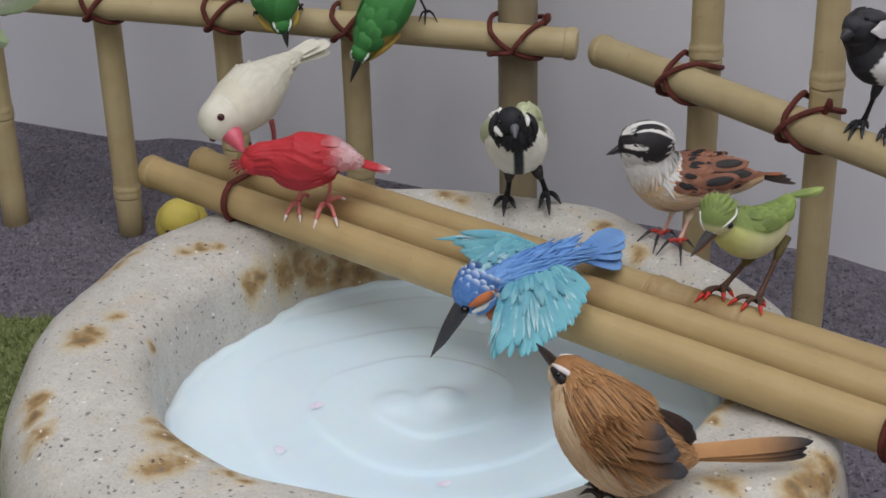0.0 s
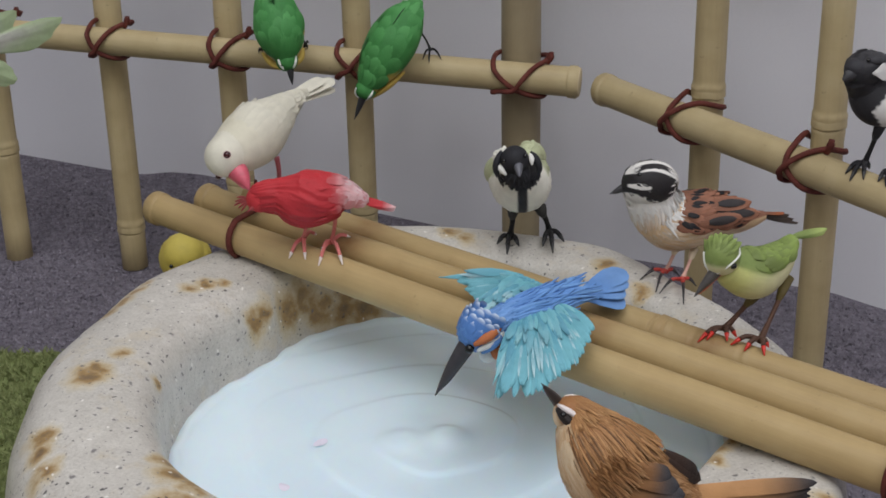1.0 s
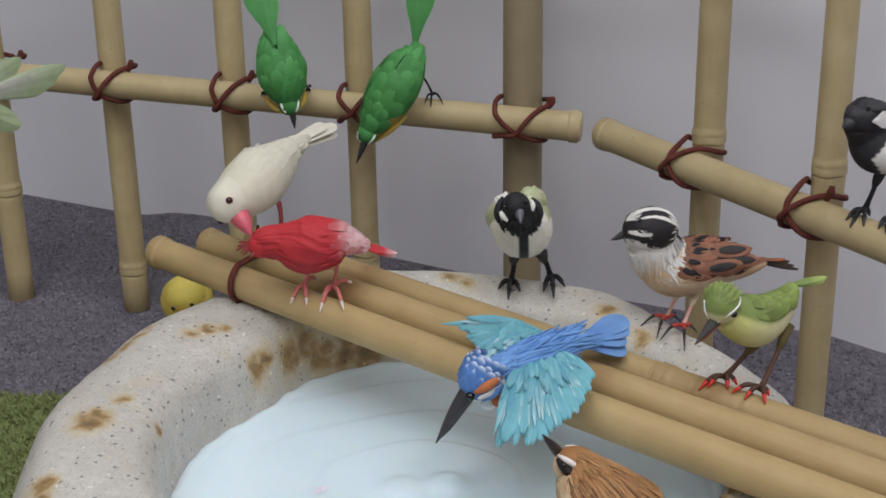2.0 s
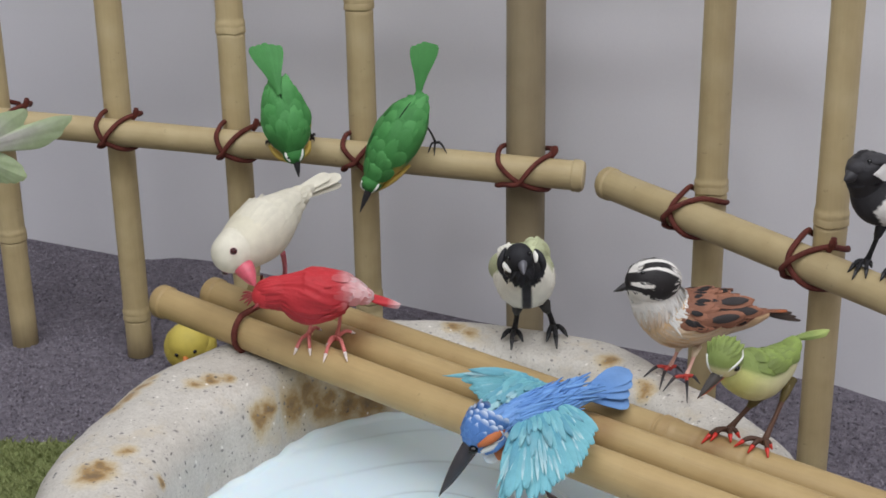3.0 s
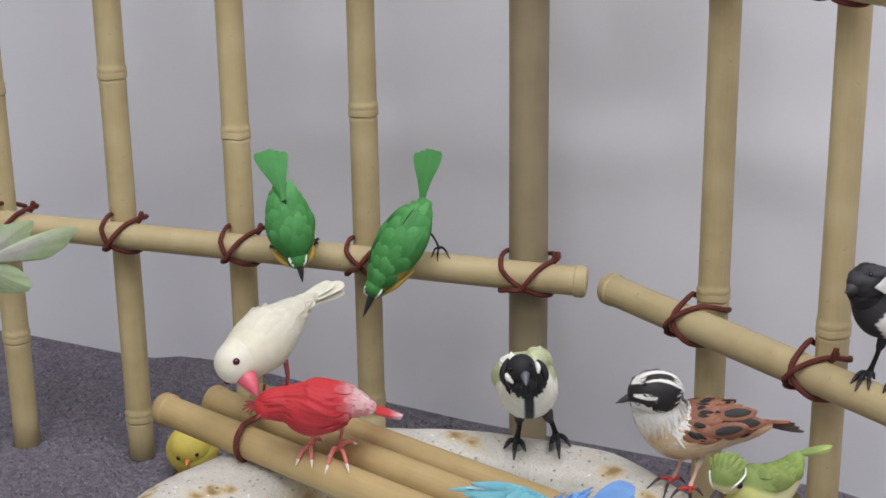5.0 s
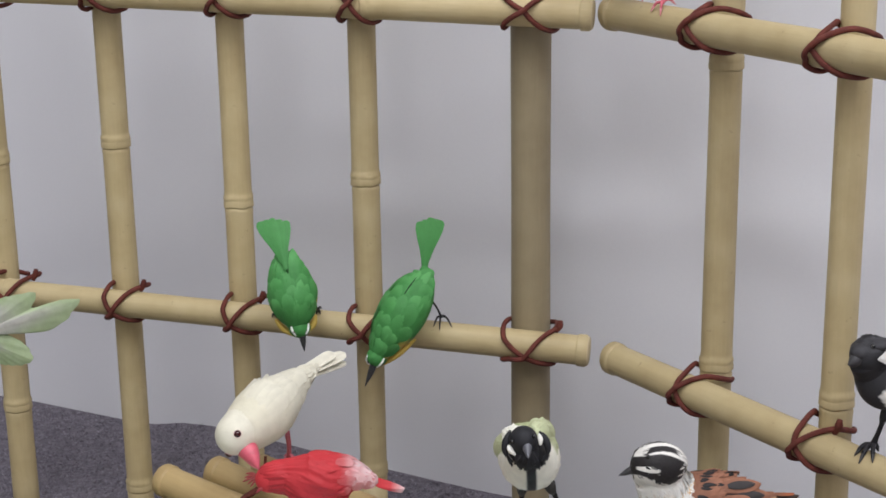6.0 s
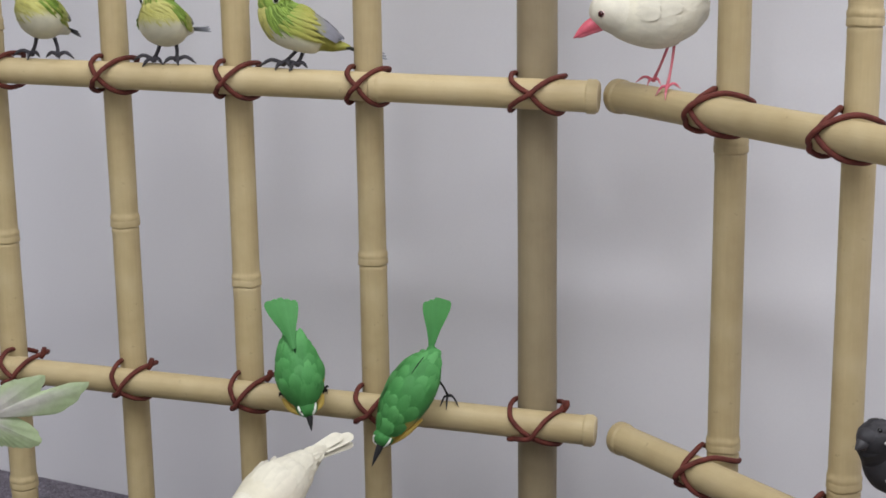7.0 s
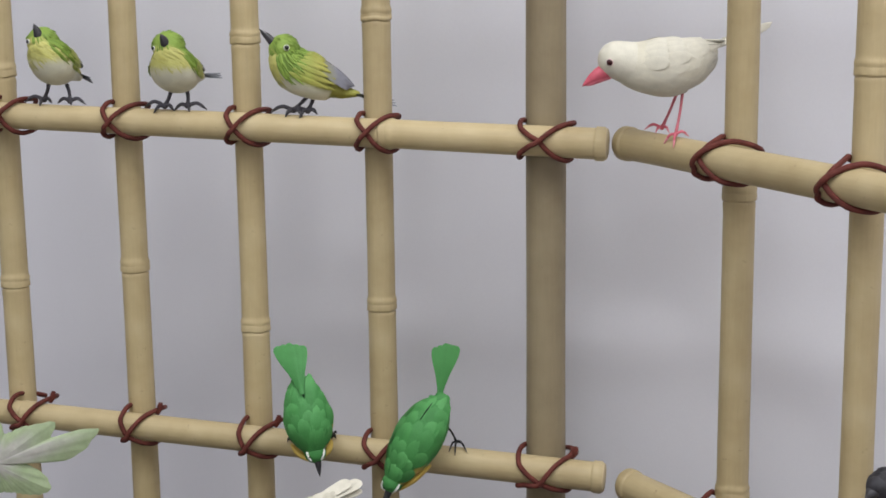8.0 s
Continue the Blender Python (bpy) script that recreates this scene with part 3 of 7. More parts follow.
def rope_tie(parent, centre, along, rail_r, post_r, w, cross=(0.0, 0.0), tag=1.0, ends=None, proud=1.1):
    """A cord crossed over the rail and led round the post behind it."""
    e1 = unit(along)
    e2 = np.array((0, 0, 1.0))
    e2 = unit(e2 - e1 * (e2 @ e1))
    e3 = np.cross(e1, e2)
    e3 = e3 if e3[1] < 0 else -e3
    c, reach = np.array(centre, float), rail_r + ROPE_R * 0.9
    # where the cord leaves the rail: top left, bottom left, top right, bottom right
    tl, bl, tr, br = ends or (-w, -w, w, w)
    w2 = tr

    def on_rail(s, h, lift=0.0):
        h = max(-reach, min(reach, h))
        return c + e1 * s + e2 * h * 1.03 + e3 * (math.sqrt(max(0.0, reach ** 2 - h ** 2)) + lift)

    back = -(rail_r + 2 * post_r + ROPE_R)
    cx, cz = cross
    strands = []
    for sign, lift in ((1, 0.0), (-1, ROPE_R * 1.5)):
        left, right = (tl if sign > 0 else bl, sign * reach), (br if sign > 0 else tr, -sign * reach)
        pts = [c - e1 * post_r * 0.4 + e2 * sign * 0.006 + e3 * back, c - e1 * (post_r + ROPE_R) + e2 * sign * (reach * 0.9) + e3 * (back * 0.6),
               c + e1 * left[0] + e2 * left[1] * 1.06 - e3 * 0.004]
        if ends and sign > 0:  # a loop standing a little proud of the rail
            pts[1:] = [c - e1 * 0.0138 + e2 * reach * 0.95 - e3 * 0.020, c - e1 * 0.009 + e2 * reach * proud - e3 * 0.011, c + e1 * (left[0] - 0.002) + e2 * reach * (0.4 + 0.6 * proud) - e3 * 0.002]
        for k in range(1, 8):
            t = k / 8
            if t < 0.5:
                k2 = (t * 2) ** 1.6
                s, h = left[0] + (cx - left[0]) * k2, left[1] + (cz - left[1]) * t * 2
            else:
                k2 = math.sin((t * 2 - 1) * math.pi / 2)
                s, h = cx + (right[0] - cx) * (t * 2 - 1), cz + (right[1] - cz) * k2
            pts.append(on_rail(s, h, lift if 2 < k < 6 else 0))
        pts.append(c + e1 * right[0] + e2 * right[1] * 1.06 - e3 * 0.004)
        if ends:  # wound on past the post
            if sign > 0:
                pts += [c + e1 * (right[0] + 0.003) + e2 * right[1] * 0.95 - e3 * 0.010, c + e1 * (right[0] + 0.001) + e2 * right[1] * 0.7 - e3 * 0.014]
            else:  # along the groove between rail and post, then round the post
                pts += [c + e1 * (post_r + ROPE_R + 0.001) + e2 * reach * 0.90 - e3 * 0.014, c + e1 * (post_r + ROPE_R) + e2 * reach * 0.6 - e3 * 0.026, c + e1 * post_r * 0.4 + e2 * 0.004 + e3 * back]
        else:
            pts += [c + e1 * (post_r + ROPE_R) - e2 * sign * (reach * 0.9) + e3 * (back * 0.6), c + e1 * post_r * 0.4 - e2 * sign * 0.006 + e3 * back]
        strands.append(tube(spline(pts, 4), ROPE_R))
    if tag:  # the short cut end that stands up beside the post
        p0 = c + e1 * (w2 + 0.003) + e2 * reach * 1.0 - e3 * 0.006
        strands.append(tube(spline([p0 - e1 * 0.003 - e2 * 0.002, p0 + e2 * 0.0025, p0 + e1 * 0.0012 * tag + e2 * 0.0105 * abs(tag)], 4), [ROPE_R * 1.2] * 4 + [ROPE_R * 1.35] * 3 + [ROPE_R] * 2))
    v, f = joined(strands)
    return part("rope_tie", mesh_from("rope_tie", v, f, [ROPE]), parent)


def lerp(a, b, t):
    return tuple(x + (y - x) * t for x, y in zip(a, b))


def at_x(a, b, x):
    return lerp(a, b, (x - a[0]) / (b[0] - a[0]))


LL, UL = ((-0.470, 1.2517, 0.2244), (0.110, 1.1155, 0.1981)), ((-0.470, 1.2517, 0.4884), (0.1105, 1.1154, 0.4681))
LR, UR = ((0.1285, 1.120, 0.1915), (0.352, 0.792, 0.1805)), ((0.1245, 1.1256, 0.4678), (0.348, 0.797, 0.4508))

fence = thing("bamboo_fence", (-0.18, 1.21, 0), "pale bamboo fence panel lashed with red-brown cord", "fence", "fence panels")
POSTS_L = [(-0.4005, 1.260, 0.0118, [0.105, 0.335, 0.521, 0.78]), (-0.2868, 1.2333, 0.0118, [0.036, 0.353, 0.66]), (-0.180, 1.2083, 0.0117, [0.09, 0.305, 0.549, 0.79]),
           (-0.0698, 1.1823, 0.0116, [0.07, 0.328, 0.567, 0.80])]
for x, y, r, nodes in POSTS_L:
    cane("post", (x, y, -0.004), (x, y, 0.86), r, r * 0.97, nodes, BAMBOO, fence)
cane("post", (0.0657, 1.1552, -0.004), (0.0657, 1.1552, 0.86), 0.0163, 0.0161, [], BAMBOO_DARK, fence, label="thicker smoke-brown bamboo post")
cane("rail", *LL, 0.0109, 0.0122, [0.081], BAMBOO, fence, (False, True))
cane("rail", *UL, 0.0108, 0.0121, [0.415], BAMBOO, fence, (False, True))
left_dir = Vector(LL[1]) - Vector(LL[0])
for rail, spots in ((LL, ((-0.3865, 0.016, (0.0, -0.004)), (-0.2845, 0.0135, (-0.005, -0.006)), (-0.1785, 0.0135, (-0.006, -0.006)), (-0.0705, 0.015, (-0.001, -0.002)), (0.062, 0.021, (-0.001, -0.007)))),
                    (UL, ((-0.389, 0.014, (0.0, 0.0)), (-0.286, 0.0135, (-0.005, -0.001)), (-0.1795, 0.0135, (-0.004, -0.001)), (-0.0715, 0.0135, (-0.003, 0.001)), (0.0625, 0.0195, (-0.002, 0.001))))):
    for x, w, cross in spots:
        rope_tie(fence, at_x(*rail, x), left_dir, 0.0118, 0.0165 if x > 0 else 0.0118, w, cross, 0 if rail is UL else 0.7)

fence_r = thing("bamboo_fence", (0.235, 1.0, 0), "pale bamboo fence panel lashed with red-brown cord, set at an angle", "fence", "fence panels")
cane("post", (0.2018, 1.0551, -0.004), (0.2018, 1.0551, 0.86), 0.0118, 0.0117, [0.09, 0.207, 0.4365, 0.67], BAMBOO, fence_r)
cane("post", (0.2681, 0.9578, -0.004), (0.2681, 0.9578, 0.86), 0.0115, 0.0113, [0.213, 0.533, 0.74], BAMBOO, fence_r)
cane("rail", *LR, 0.0123, 0.0123, [0.36], BAMBOO, fence_r, (True, False))
cane("rail", *UR, 0.0125, 0.0125, [0.33], BAMBOO, fence_r, (True, False))
right_dir = Vector(LR[1]) - Vector(LR[0])
for rail, spots in ((LR, ((0.1815, (-0.004, 0.003), (-0.004, -0.013, 0.011, 0.014), 1.25), (0.2485, (-0.003, 0.001), (-0.005, -0.011, 0.014, 0.017), 1.35))),
                    (UR, ((0.184, (-0.008, 0.003), (-0.003, -0.015, 0.009, 0.016), 1.14), (0.2495, (-0.007, 0.002), (-0.003, -0.015, 0.011, 0.018), 1.20)))):
    for x, cross, ends, proud in spots:
        rope_tie(fence_r, at_x(*rail, x), right_dir, 0.0124, 0.0117, 0.013, cross, 0.8 if rail is LR and x > 0.2 else 0, ends, proud)


# ---- bundle of three canes across the basin ----
POLE_A, POLE_B = Vector((-0.2074, 0.9622, 0.158)), Vector((0.1805, 0.6696, 0.131))
POLE_D = (POLE_B - POLE_A).normalized()
POLE_N = Vector((-POLE_D.y, POLE_D.x, 0)).normalized()
bundle = thing("pole_bundle", tuple(POLE_A), "three golden bamboo poles tied side by side across the basin", "bamboo poles")
POLES = []
# The middle pole's second brown mark paints the kingfisher wing's shadow.
for k, lift, start, end, nodes, brown in ((0, 0.0, 0.0, 0.64, [], ()), (1, 0.004, 0.0245, 0.64, [], (0.1345, 0.3225)), (2, 0.003, 0.045, 0.64, [0.332], (0.112, 0.37))):
    o = POLE_A + POLE_N * (0.0265 * k) + Vector((0, 0, lift))
    a, b = o + POLE_D * start, o + POLE_D * end
    POLES.append((a, b))
    cane("pole", a, b, 0.0108, 0.0124, nodes, BAMBOO_WARM, bundle, (k < 2, False), stain_shade=brown)


def bundle_tie(s, slope, fray):
    mid = POLE_A + POLE_D * s + POLE_N * 0.0265 + Vector((0, 0, 0.002))
    r = 0.0112 + 0.0014 * s / 0.5 + ROPE_R
    up = POLE_N.cross(POLE_D)
    up = up if up.z > 0 else -up
    loops = []
    for shift in ((0.0,) if fray else (0.0, 0.0035)):
        pts = []
        for k in range(25):
            a = 2 * math.pi * k / 24
            off = 0.0265 * (1 if math.cos(a) > 0.01 else -1 if math.cos(a) < -0.01 else 0)
            pts.append(mid + POLE_N * (r * math.cos(a) + off) + up * (r * math.sin(a) + (0.002 if off > 0 else 0)) + POLE_D * (shift + slope * -(r * math.cos(a) + off)))
        loops.append(tube(spline([tuple(p) for p in pts], 2), ROPE_R))
    if fray:
        k0 = mid - POLE_N * 0.012 + up * (r + 0.001)
        loops.append(tube([tuple(k0), tuple(k0 + up * 0.004 + POLE_D * 0.002), tuple(k0 + up * 0.010 + POLE_D * 0.003)], [0.0026, 0.0030, 0.0014]))
        loops.append(tube(spline([tuple(k0 + up * 0.002), tuple(k0 + up * 0.012 + POLE_D * 0.003), tuple(k0 + up * 0.022 + POLE_D * 0.004)], 3), 0.0011, 6))
    v, f = joined(loops)
    tie = part("rope_tie", mesh_from("rope_tie", v, f, [ROPE]), bundle)
    if fray:
        ends = []
        for dx, dz in ((-0.010, 0.007), (-0.012, 0.001), (-0.007, -0.003), (-0.011, 0.004), (0.004, 0.006), (-0.009, -0.001)):
            ends.append(tube(spline([tuple(k0 + up * 0.004), tuple(k0 + up * (0.005 + dz * 0.5) + Vector((dx * 0.5, -0.003, 0.001))), tuple(k0 + up * (0.003 + dz) + Vector((dx, -0.004, 0)))], 3), [0.0010, 0.0011, 0.0011, 0.0010, 0.0009, 0.0007, 0.0004], 6))
        v, f = joined(ends)
        ob = new("fray", mesh_from("fray", v, f, [SATIN], tints=[rgb(186, 84, 84)] * len(v)))
        ob.parent = tie
        tagged(ob, "pinkish frayed cord ends")
    return tie


bundle_tie(0.083, 0.10, True)
bundle_tie(0.548, -0.08, False)


# ---- bird figurines ----
class Figurine:
    """Collects one painted mesh: bodies, heads, feathers, beaks and feet."""

    def __init__(self, seed):
        self.v, self.f, self.c, self.m = [], [], [], []
        self.rng = random.Random(seed)

    def put(self, verts, faces, tints, mat=0):
        k = len(self.v)
        self.v += [np.array(p, float) for p in verts]
        self.c += tints if isinstance(tints, list) else [tints] * len(verts)
        self.f += [tuple(i + k for i in q) for q in faces]
        self.m += [mat] * len(faces)

    def loft(self, spine, up, paint, nu=8, na=30, relief=None):
        """A body from head to tail. paint(u, a, p): u along it, a the angle from its back, p the place. Returns a sampler of the surface."""
        rows = spline(spine, nu)
        n, frames = len(rows), []
        for i, row in enumerate(rows):
            t = unit(rows[min(i + 1, n - 1)][:3] - rows[max(i - 1, 0)][:3])
            side = unit(np.cross(t, up))
            frames.append((row[:3], t, side, np.cross(side, t), max(0.0008, row[3]), max(0.0008, row[4])))

        def sample(u, a):
            x = min(n - 1.001, max(0.0, u * (n - 1)))
            i, k = int(x), x - int(x)
            p, t, s, w, rs, rw = [q + (r - q) * k for q, r in zip(frames[i], frames[i + 1])]
            normal = unit(s * math.sin(a) / rs + w * math.cos(a) / rw)
            return p + s * rs * math.sin(a) + w * rw * math.cos(a), normal, unit(t)

        sample.length = float(sum(np.linalg.norm(rows[i + 1][:3] - rows[i][:3]) for i in range(n - 1)))
        verts, tints, faces = [], [], []
        for i in range(n):
            for j in range(na):
                a = 2 * math.pi * j / na
                p, out, _ = sample(i / (n - 1), a)
                if relief:
                    p = p + out * relief(i / (n - 1), a if a <= math.pi else a - 2 * math.pi)
                verts.append(p)
                tints.append(paint(i / (n - 1), a if a <= math.pi else a - 2 * math.pi, p))
        for i in range(n - 1):
            for j in range(na):
                faces.append((i * na + j, i * na + (j + 1) % na, (i + 1) * na + (j + 1) % na, (i + 1) * na + j))
        for i, sgn in ((0, -1), (n - 1, 1)):
            tip = len(verts)
            verts.append(frames[i][0] + sgn * frames[i][1] * frames[i][4] * 0.6)
            tints.append(tints[i * na])
            for j in range(na):
                q = (i * na + j, i * na + (j + 1) % na, tip)
                faces.append(q if sgn > 0 else q[::-1])
        self.put(verts, faces, tints)
        return sample

    def ball(self, centre, r, paint, forward=(-1, 0, 0), up=(0, 0, 1), stretch=(1, 1, 1), n=26, mat=0):
        """A head or eye. paint(f, l, u): the direction from its middle, forward, sideways and up."""
        f = unit(forward)
        l = unit(np.cross(f, up))
        u = np.cross(l, f)
        verts, tints, faces, m = [], [], [], n // 2
        for i in range(m + 1):
            th = math.pi * i / m
            for j in range(n):
                a = 2 * math.pi * j / n
                d = (math.cos(th), math.sin(th) * math.cos(a), math.sin(th) * math.sin(a))
                verts.append(np.array(centre) + r * (f * d[0] * stretch[0] + l * d[1] * stretch[1] + u * d[2] * stretch[2]))
                tints.append(paint(*d) if callable(paint) else paint)
        for i in range(m):
            for j in range(n):
                faces.append((i * n + j, (i + 1) * n + j, (i + 1) * n + (j + 1) % n, i * n + (j + 1) % n))
        self.put(verts, faces, tints, mat)

        def sample(f_, l_, u_):
            d = unit((f_, l_, u_))
            normal = unit(f * d[0] + l * d[1] + u * d[2])
            return np.array(centre) + r * (f * d[0] * stretch[0] + l * d[1] * stretch[1] + u * d[2] * stretch[2]), normal, -f
        return sample

    def rod(self, points, radii, tint, mat=0, seg=8):
        v, f = tube(points, radii, seg)
        self.put(v, f, tint, mat)

    def blade(self, p, along, normal, length, width, c0, c1, bend=0.0, point=0.4, mat=0, camber=0.18, split=0.55, arch=0.0, outline=None):
        """A feather from p: along its shaft, cambered, rounded or pointed (point 0 to 1), shading from c0 to c1 past split."""
        p, d = np.array(p, float), unit(along)
        nrm = unit(np.array(normal, float) - d * (np.array(normal, float) @ d))
        s = np.cross(d, nrm)
        verts, tints, faces = [], [], []
        outline = outline or ((0.0, 0.45), (0.18, 0.82), (0.42, 1.0), (0.66, 0.98 - 0.25 * point), (0.84, 0.80 - 0.42 * point), (0.95, 0.48 - 0.36 * point), (1.0, 0.14 - 0.12 * point))
        for t, w in outline:
            mid = p + d * length * t + nrm * (bend * length * t * t + arch * 4 * t * (1 - t))
            tint = mixed(c0, c1, smooth(split - 0.25, split + 0.25, t))
            for k, h in ((-1, 0.0), (0, camber), (1, 0.0)):
                verts.append(mid + s * k * w * width / 2 + nrm * h * width)
                tints.append(tint if k else tuple(x * 0.93 for x in tint))
        for i in range(len(outline) - 1):
            for k in range(2):
                faces.append((i * 3 + k, i * 3 + k + 1, i * 3 + k + 4, i * 3 + k + 3))
        # underside, so that the feather has thickness
        base = len(verts)
        verts += [q - nrm * 0.00035 for q in verts]
        tints += [tuple(x * 0.9 for x in c) for c in tints]
        faces += [tuple(base + i for i in q[::-1]) for q in faces]
        self.put(verts, faces, tints, mat)

    def plumage(self, sample, u0, u1, rows, a0, a1, per, length, width, tint, tip=None, lift=0.12, point=0.4, jitter=0.25, mat=0, camber=None, vary=0.11):
        """Overlapping feathers laid over a body, tail-most rows first."""
        rng = self.rng
        for i in range(rows):
            u = u1 - (u1 - u0) * i / max(1, rows - 1)
            for j in range(per):
                a = a0 + (a1 - a0) * (j + (0.5 if i % 2 else 0.0) + rng.uniform(-jitter, jitter)) / per
                p, n, t = sample(u + rng.uniform(-0.01, 0.01), a)
                k = rng.uniform(0.8, 1.2)
                shade = 0.99 + rng.uniform(-vary, vary)
                c = tint(u, a) if callable(tint) else tint
                c = tuple(x * shade for x in c)
                e = tuple(x * shade for x in (tip(u, a) if callable(tip) else tip)) if tip else c
                L = length * k
                q, m, _ = sample(min(0.999, u + L / sample.length), a + rng.uniform(-0.1, 0.1))
                root, end = p - n * 0.0003, q + m * lift * L
                mid = sample(min(0.999, u + 0.5 * L / sample.length), a)[0]
                sag = max(0.0, float((mid - (root + end) / 2) @ n))
                w = width * rng.uniform(0.85, 1.15)
                self.blade(root, end - root, n, np.linalg.norm(end - root), w, c, e, 0.0, point, mat, camber=min(0.2, w / 0.10) * 0.9 + 0.03 if camber is None else camber, arch=sag + 0.0002)

    def beak(self, base, tip, r, top, low=None, hook=0.0):
        b, t = np.array(base, float), np.array(tip, float)
        d = unit(t - b)
        side = unit(np.cross(d, (0, 0, 1)))
        up = np.cross(side, d)
        L = np.linalg.norm(t - b)
        pts = [b - d * r * 0.5, b, b + d * L * 0.35 + up * hook * r * 0.2, b + d * L * 0.7 + up * hook * r * 0.1, t - up * hook * r * 0.2]
        self.rod(spline([tuple(q) for q in pts], 3), [r * x for x in (0.85, 0.95, 1.0, 1.0, 0.95, 0.88, 0.8, 0.7, 0.58, 0.45, 0.32, 0.2, 0.07)], top, 2, 14)
        if low:
            pts = [q - up * r * 0.32 for q in pts]
            pts[-1] = b + d * L * 0.93 - up * r * 0.1
            self.rod(spline([tuple(q) for q in pts], 3), [r * x * 0.85 for x in (0.8, 0.9, 0.95, 0.95, 0.9, 0.82, 0.75, 0.65, 0.52, 0.4, 0.28, 0.18, 0.07)], low, 2, 14)

    def eye(self, place, head, r, tint, ring=None, ring_r=1.35):
        p, out = np.array(place), unit(np.array(place) - np.array(head[:3]))
        if ring:
            self.ball(p - out * r * (ring_r - 0.5), r * ring_r, ring, n=14)
        self.ball(p - out * r * 0.25, r, tint, n=16, mat=1)

    def legs(self, legs, r, tint, claw, toe=None, claw_part=0.35, thigh=None):
        toe = toe or tint
        for hip, ankle, toes in legs:
            h, a = np.array(hip), np.array(ankle)
            if thigh:
                self.rod([h + (h - a) * 0.1, h + (a - h) * 0.18, h + (a - h) * 0.32], [r * 2.4, r * 1.8, r * 1.0], thigh)
            knee = h + (a - h) * 0.5 + np.array((0.0006, 0.0006, 0.0003))
            self.rod(spline([h, knee, a], 4), [r * 1.15, r * 1.05, r, r, r * 0.95, r * 0.95, r, r * 1.2, r * 1.5], tint)
            self.ball(a, r * 1.7, toe, n=10)
            for q in toes:
                q = np.array(q)
                mid = a + (q - a) * 0.5 + np.array((0, 0, 0.0016 + 0.12 * np.linalg.norm(q - a)))
                path = spline([a, mid, q], 5)
                cut = int(len(path) * (1 - claw_part))
                self.rod(path[:cut + 1], [r * (1.15 - 0.25 * i / cut) for i in range(cut + 1)], toe, 0, 7)
                rest = path[cut:]
                self.rod(rest, [r * (1.0 - 0.75 * i / max(1, len(rest) - 1)) for i in range(len(rest))], claw, 2, 7)

    def done(self, name, at, label, group="bird figurines"):
        ob = new(name, mesh_from(name, self.v, self.f, [PAINT, EYE_GLOSS, SATIN], self.m, self.c))
        ob.location = at
        return tagged(ob, label, "bird figurine", group)


def tail_fan(fig, spec, count, width, c0, c1, normal=(0, -0.3, 1), point=0.2, extra=0.0, bend=0.0, split=0.6, camber=0.12):
    root, a, b = [np.array(q) for q in spec["tail"]]
    n = unit(normal)
    for i in range(count):
        k = i / max(1, count - 1)
        tip = a + (b - a) * k
        L = np.linalg.norm(tip - root)
        fig.blade(root + n * 0.0005 * ((i * 7) % count), tip - root, n, L * (1 - extra * abs(k - 0.5)), width, c0, c1, bend, point, split=split, camber=camber)


WHITE_PAIR = dict(
    at=(-0.1153, 0.945, 0.1615),
    spine=[(-0.0305, -0.04, 0.0515, 0.0131, 0.0131), (-0.0242, -0.035, 0.0544, 0.0168, 0.0168), (-0.0124, -0.015, 0.0592, 0.0208, 0.0206), (-0.0004, 0.005, 0.0646, 0.0143, 0.0136), (0.0090, 0.02, 0.0703, 0.0078, 0.0072), (0.0160, 0.03, 0.0732, 0.0052, 0.0042)],
    head=(-0.0288, -0.043, 0.0537, 0.0138),
    beak=[(-0.0214, -0.0475, 0.0457), (-0.0121, -0.0595, 0.0361)],
    beak_r=0.0072,
    eyes=[(-0.0257, -0.0553, 0.0591), (-0.0335, -0.0481, 0.0418)],
    tail=[(0.0139, 0.03, 0.0742), (0.037, 0.055, 0.0764), (0.0371, 0.055, 0.07)],
    feathers=[((0.0105, 0.0270, 0.0735), (0.0300, 0.048, 0.0790), 0.0094), ((0.0120, 0.0270, 0.0720), (0.0375, 0.055, 0.0764), 0.0092), ((0.0130, 0.0280, 0.0690), (0.0378, 0.056, 0.0692), 0.0062)],
    legs=[((-0.0009, 0, 0.0368), (-0.0031, 0.0258, 0.0094), [(0.0019, 0.0149, 0.0078), (-0.0055, 0.021, 0.0082), (0.0037, 0.019, 0.0064)]), ((-0.0011, 0.015, 0.0324), (-0.002, 0.025, 0.0093), [(0.0015, 0.0207, 0.0065), (-0.0048, 0.0255, 0.0069), (0.0032, 0.0194, 0.0064)])],
)
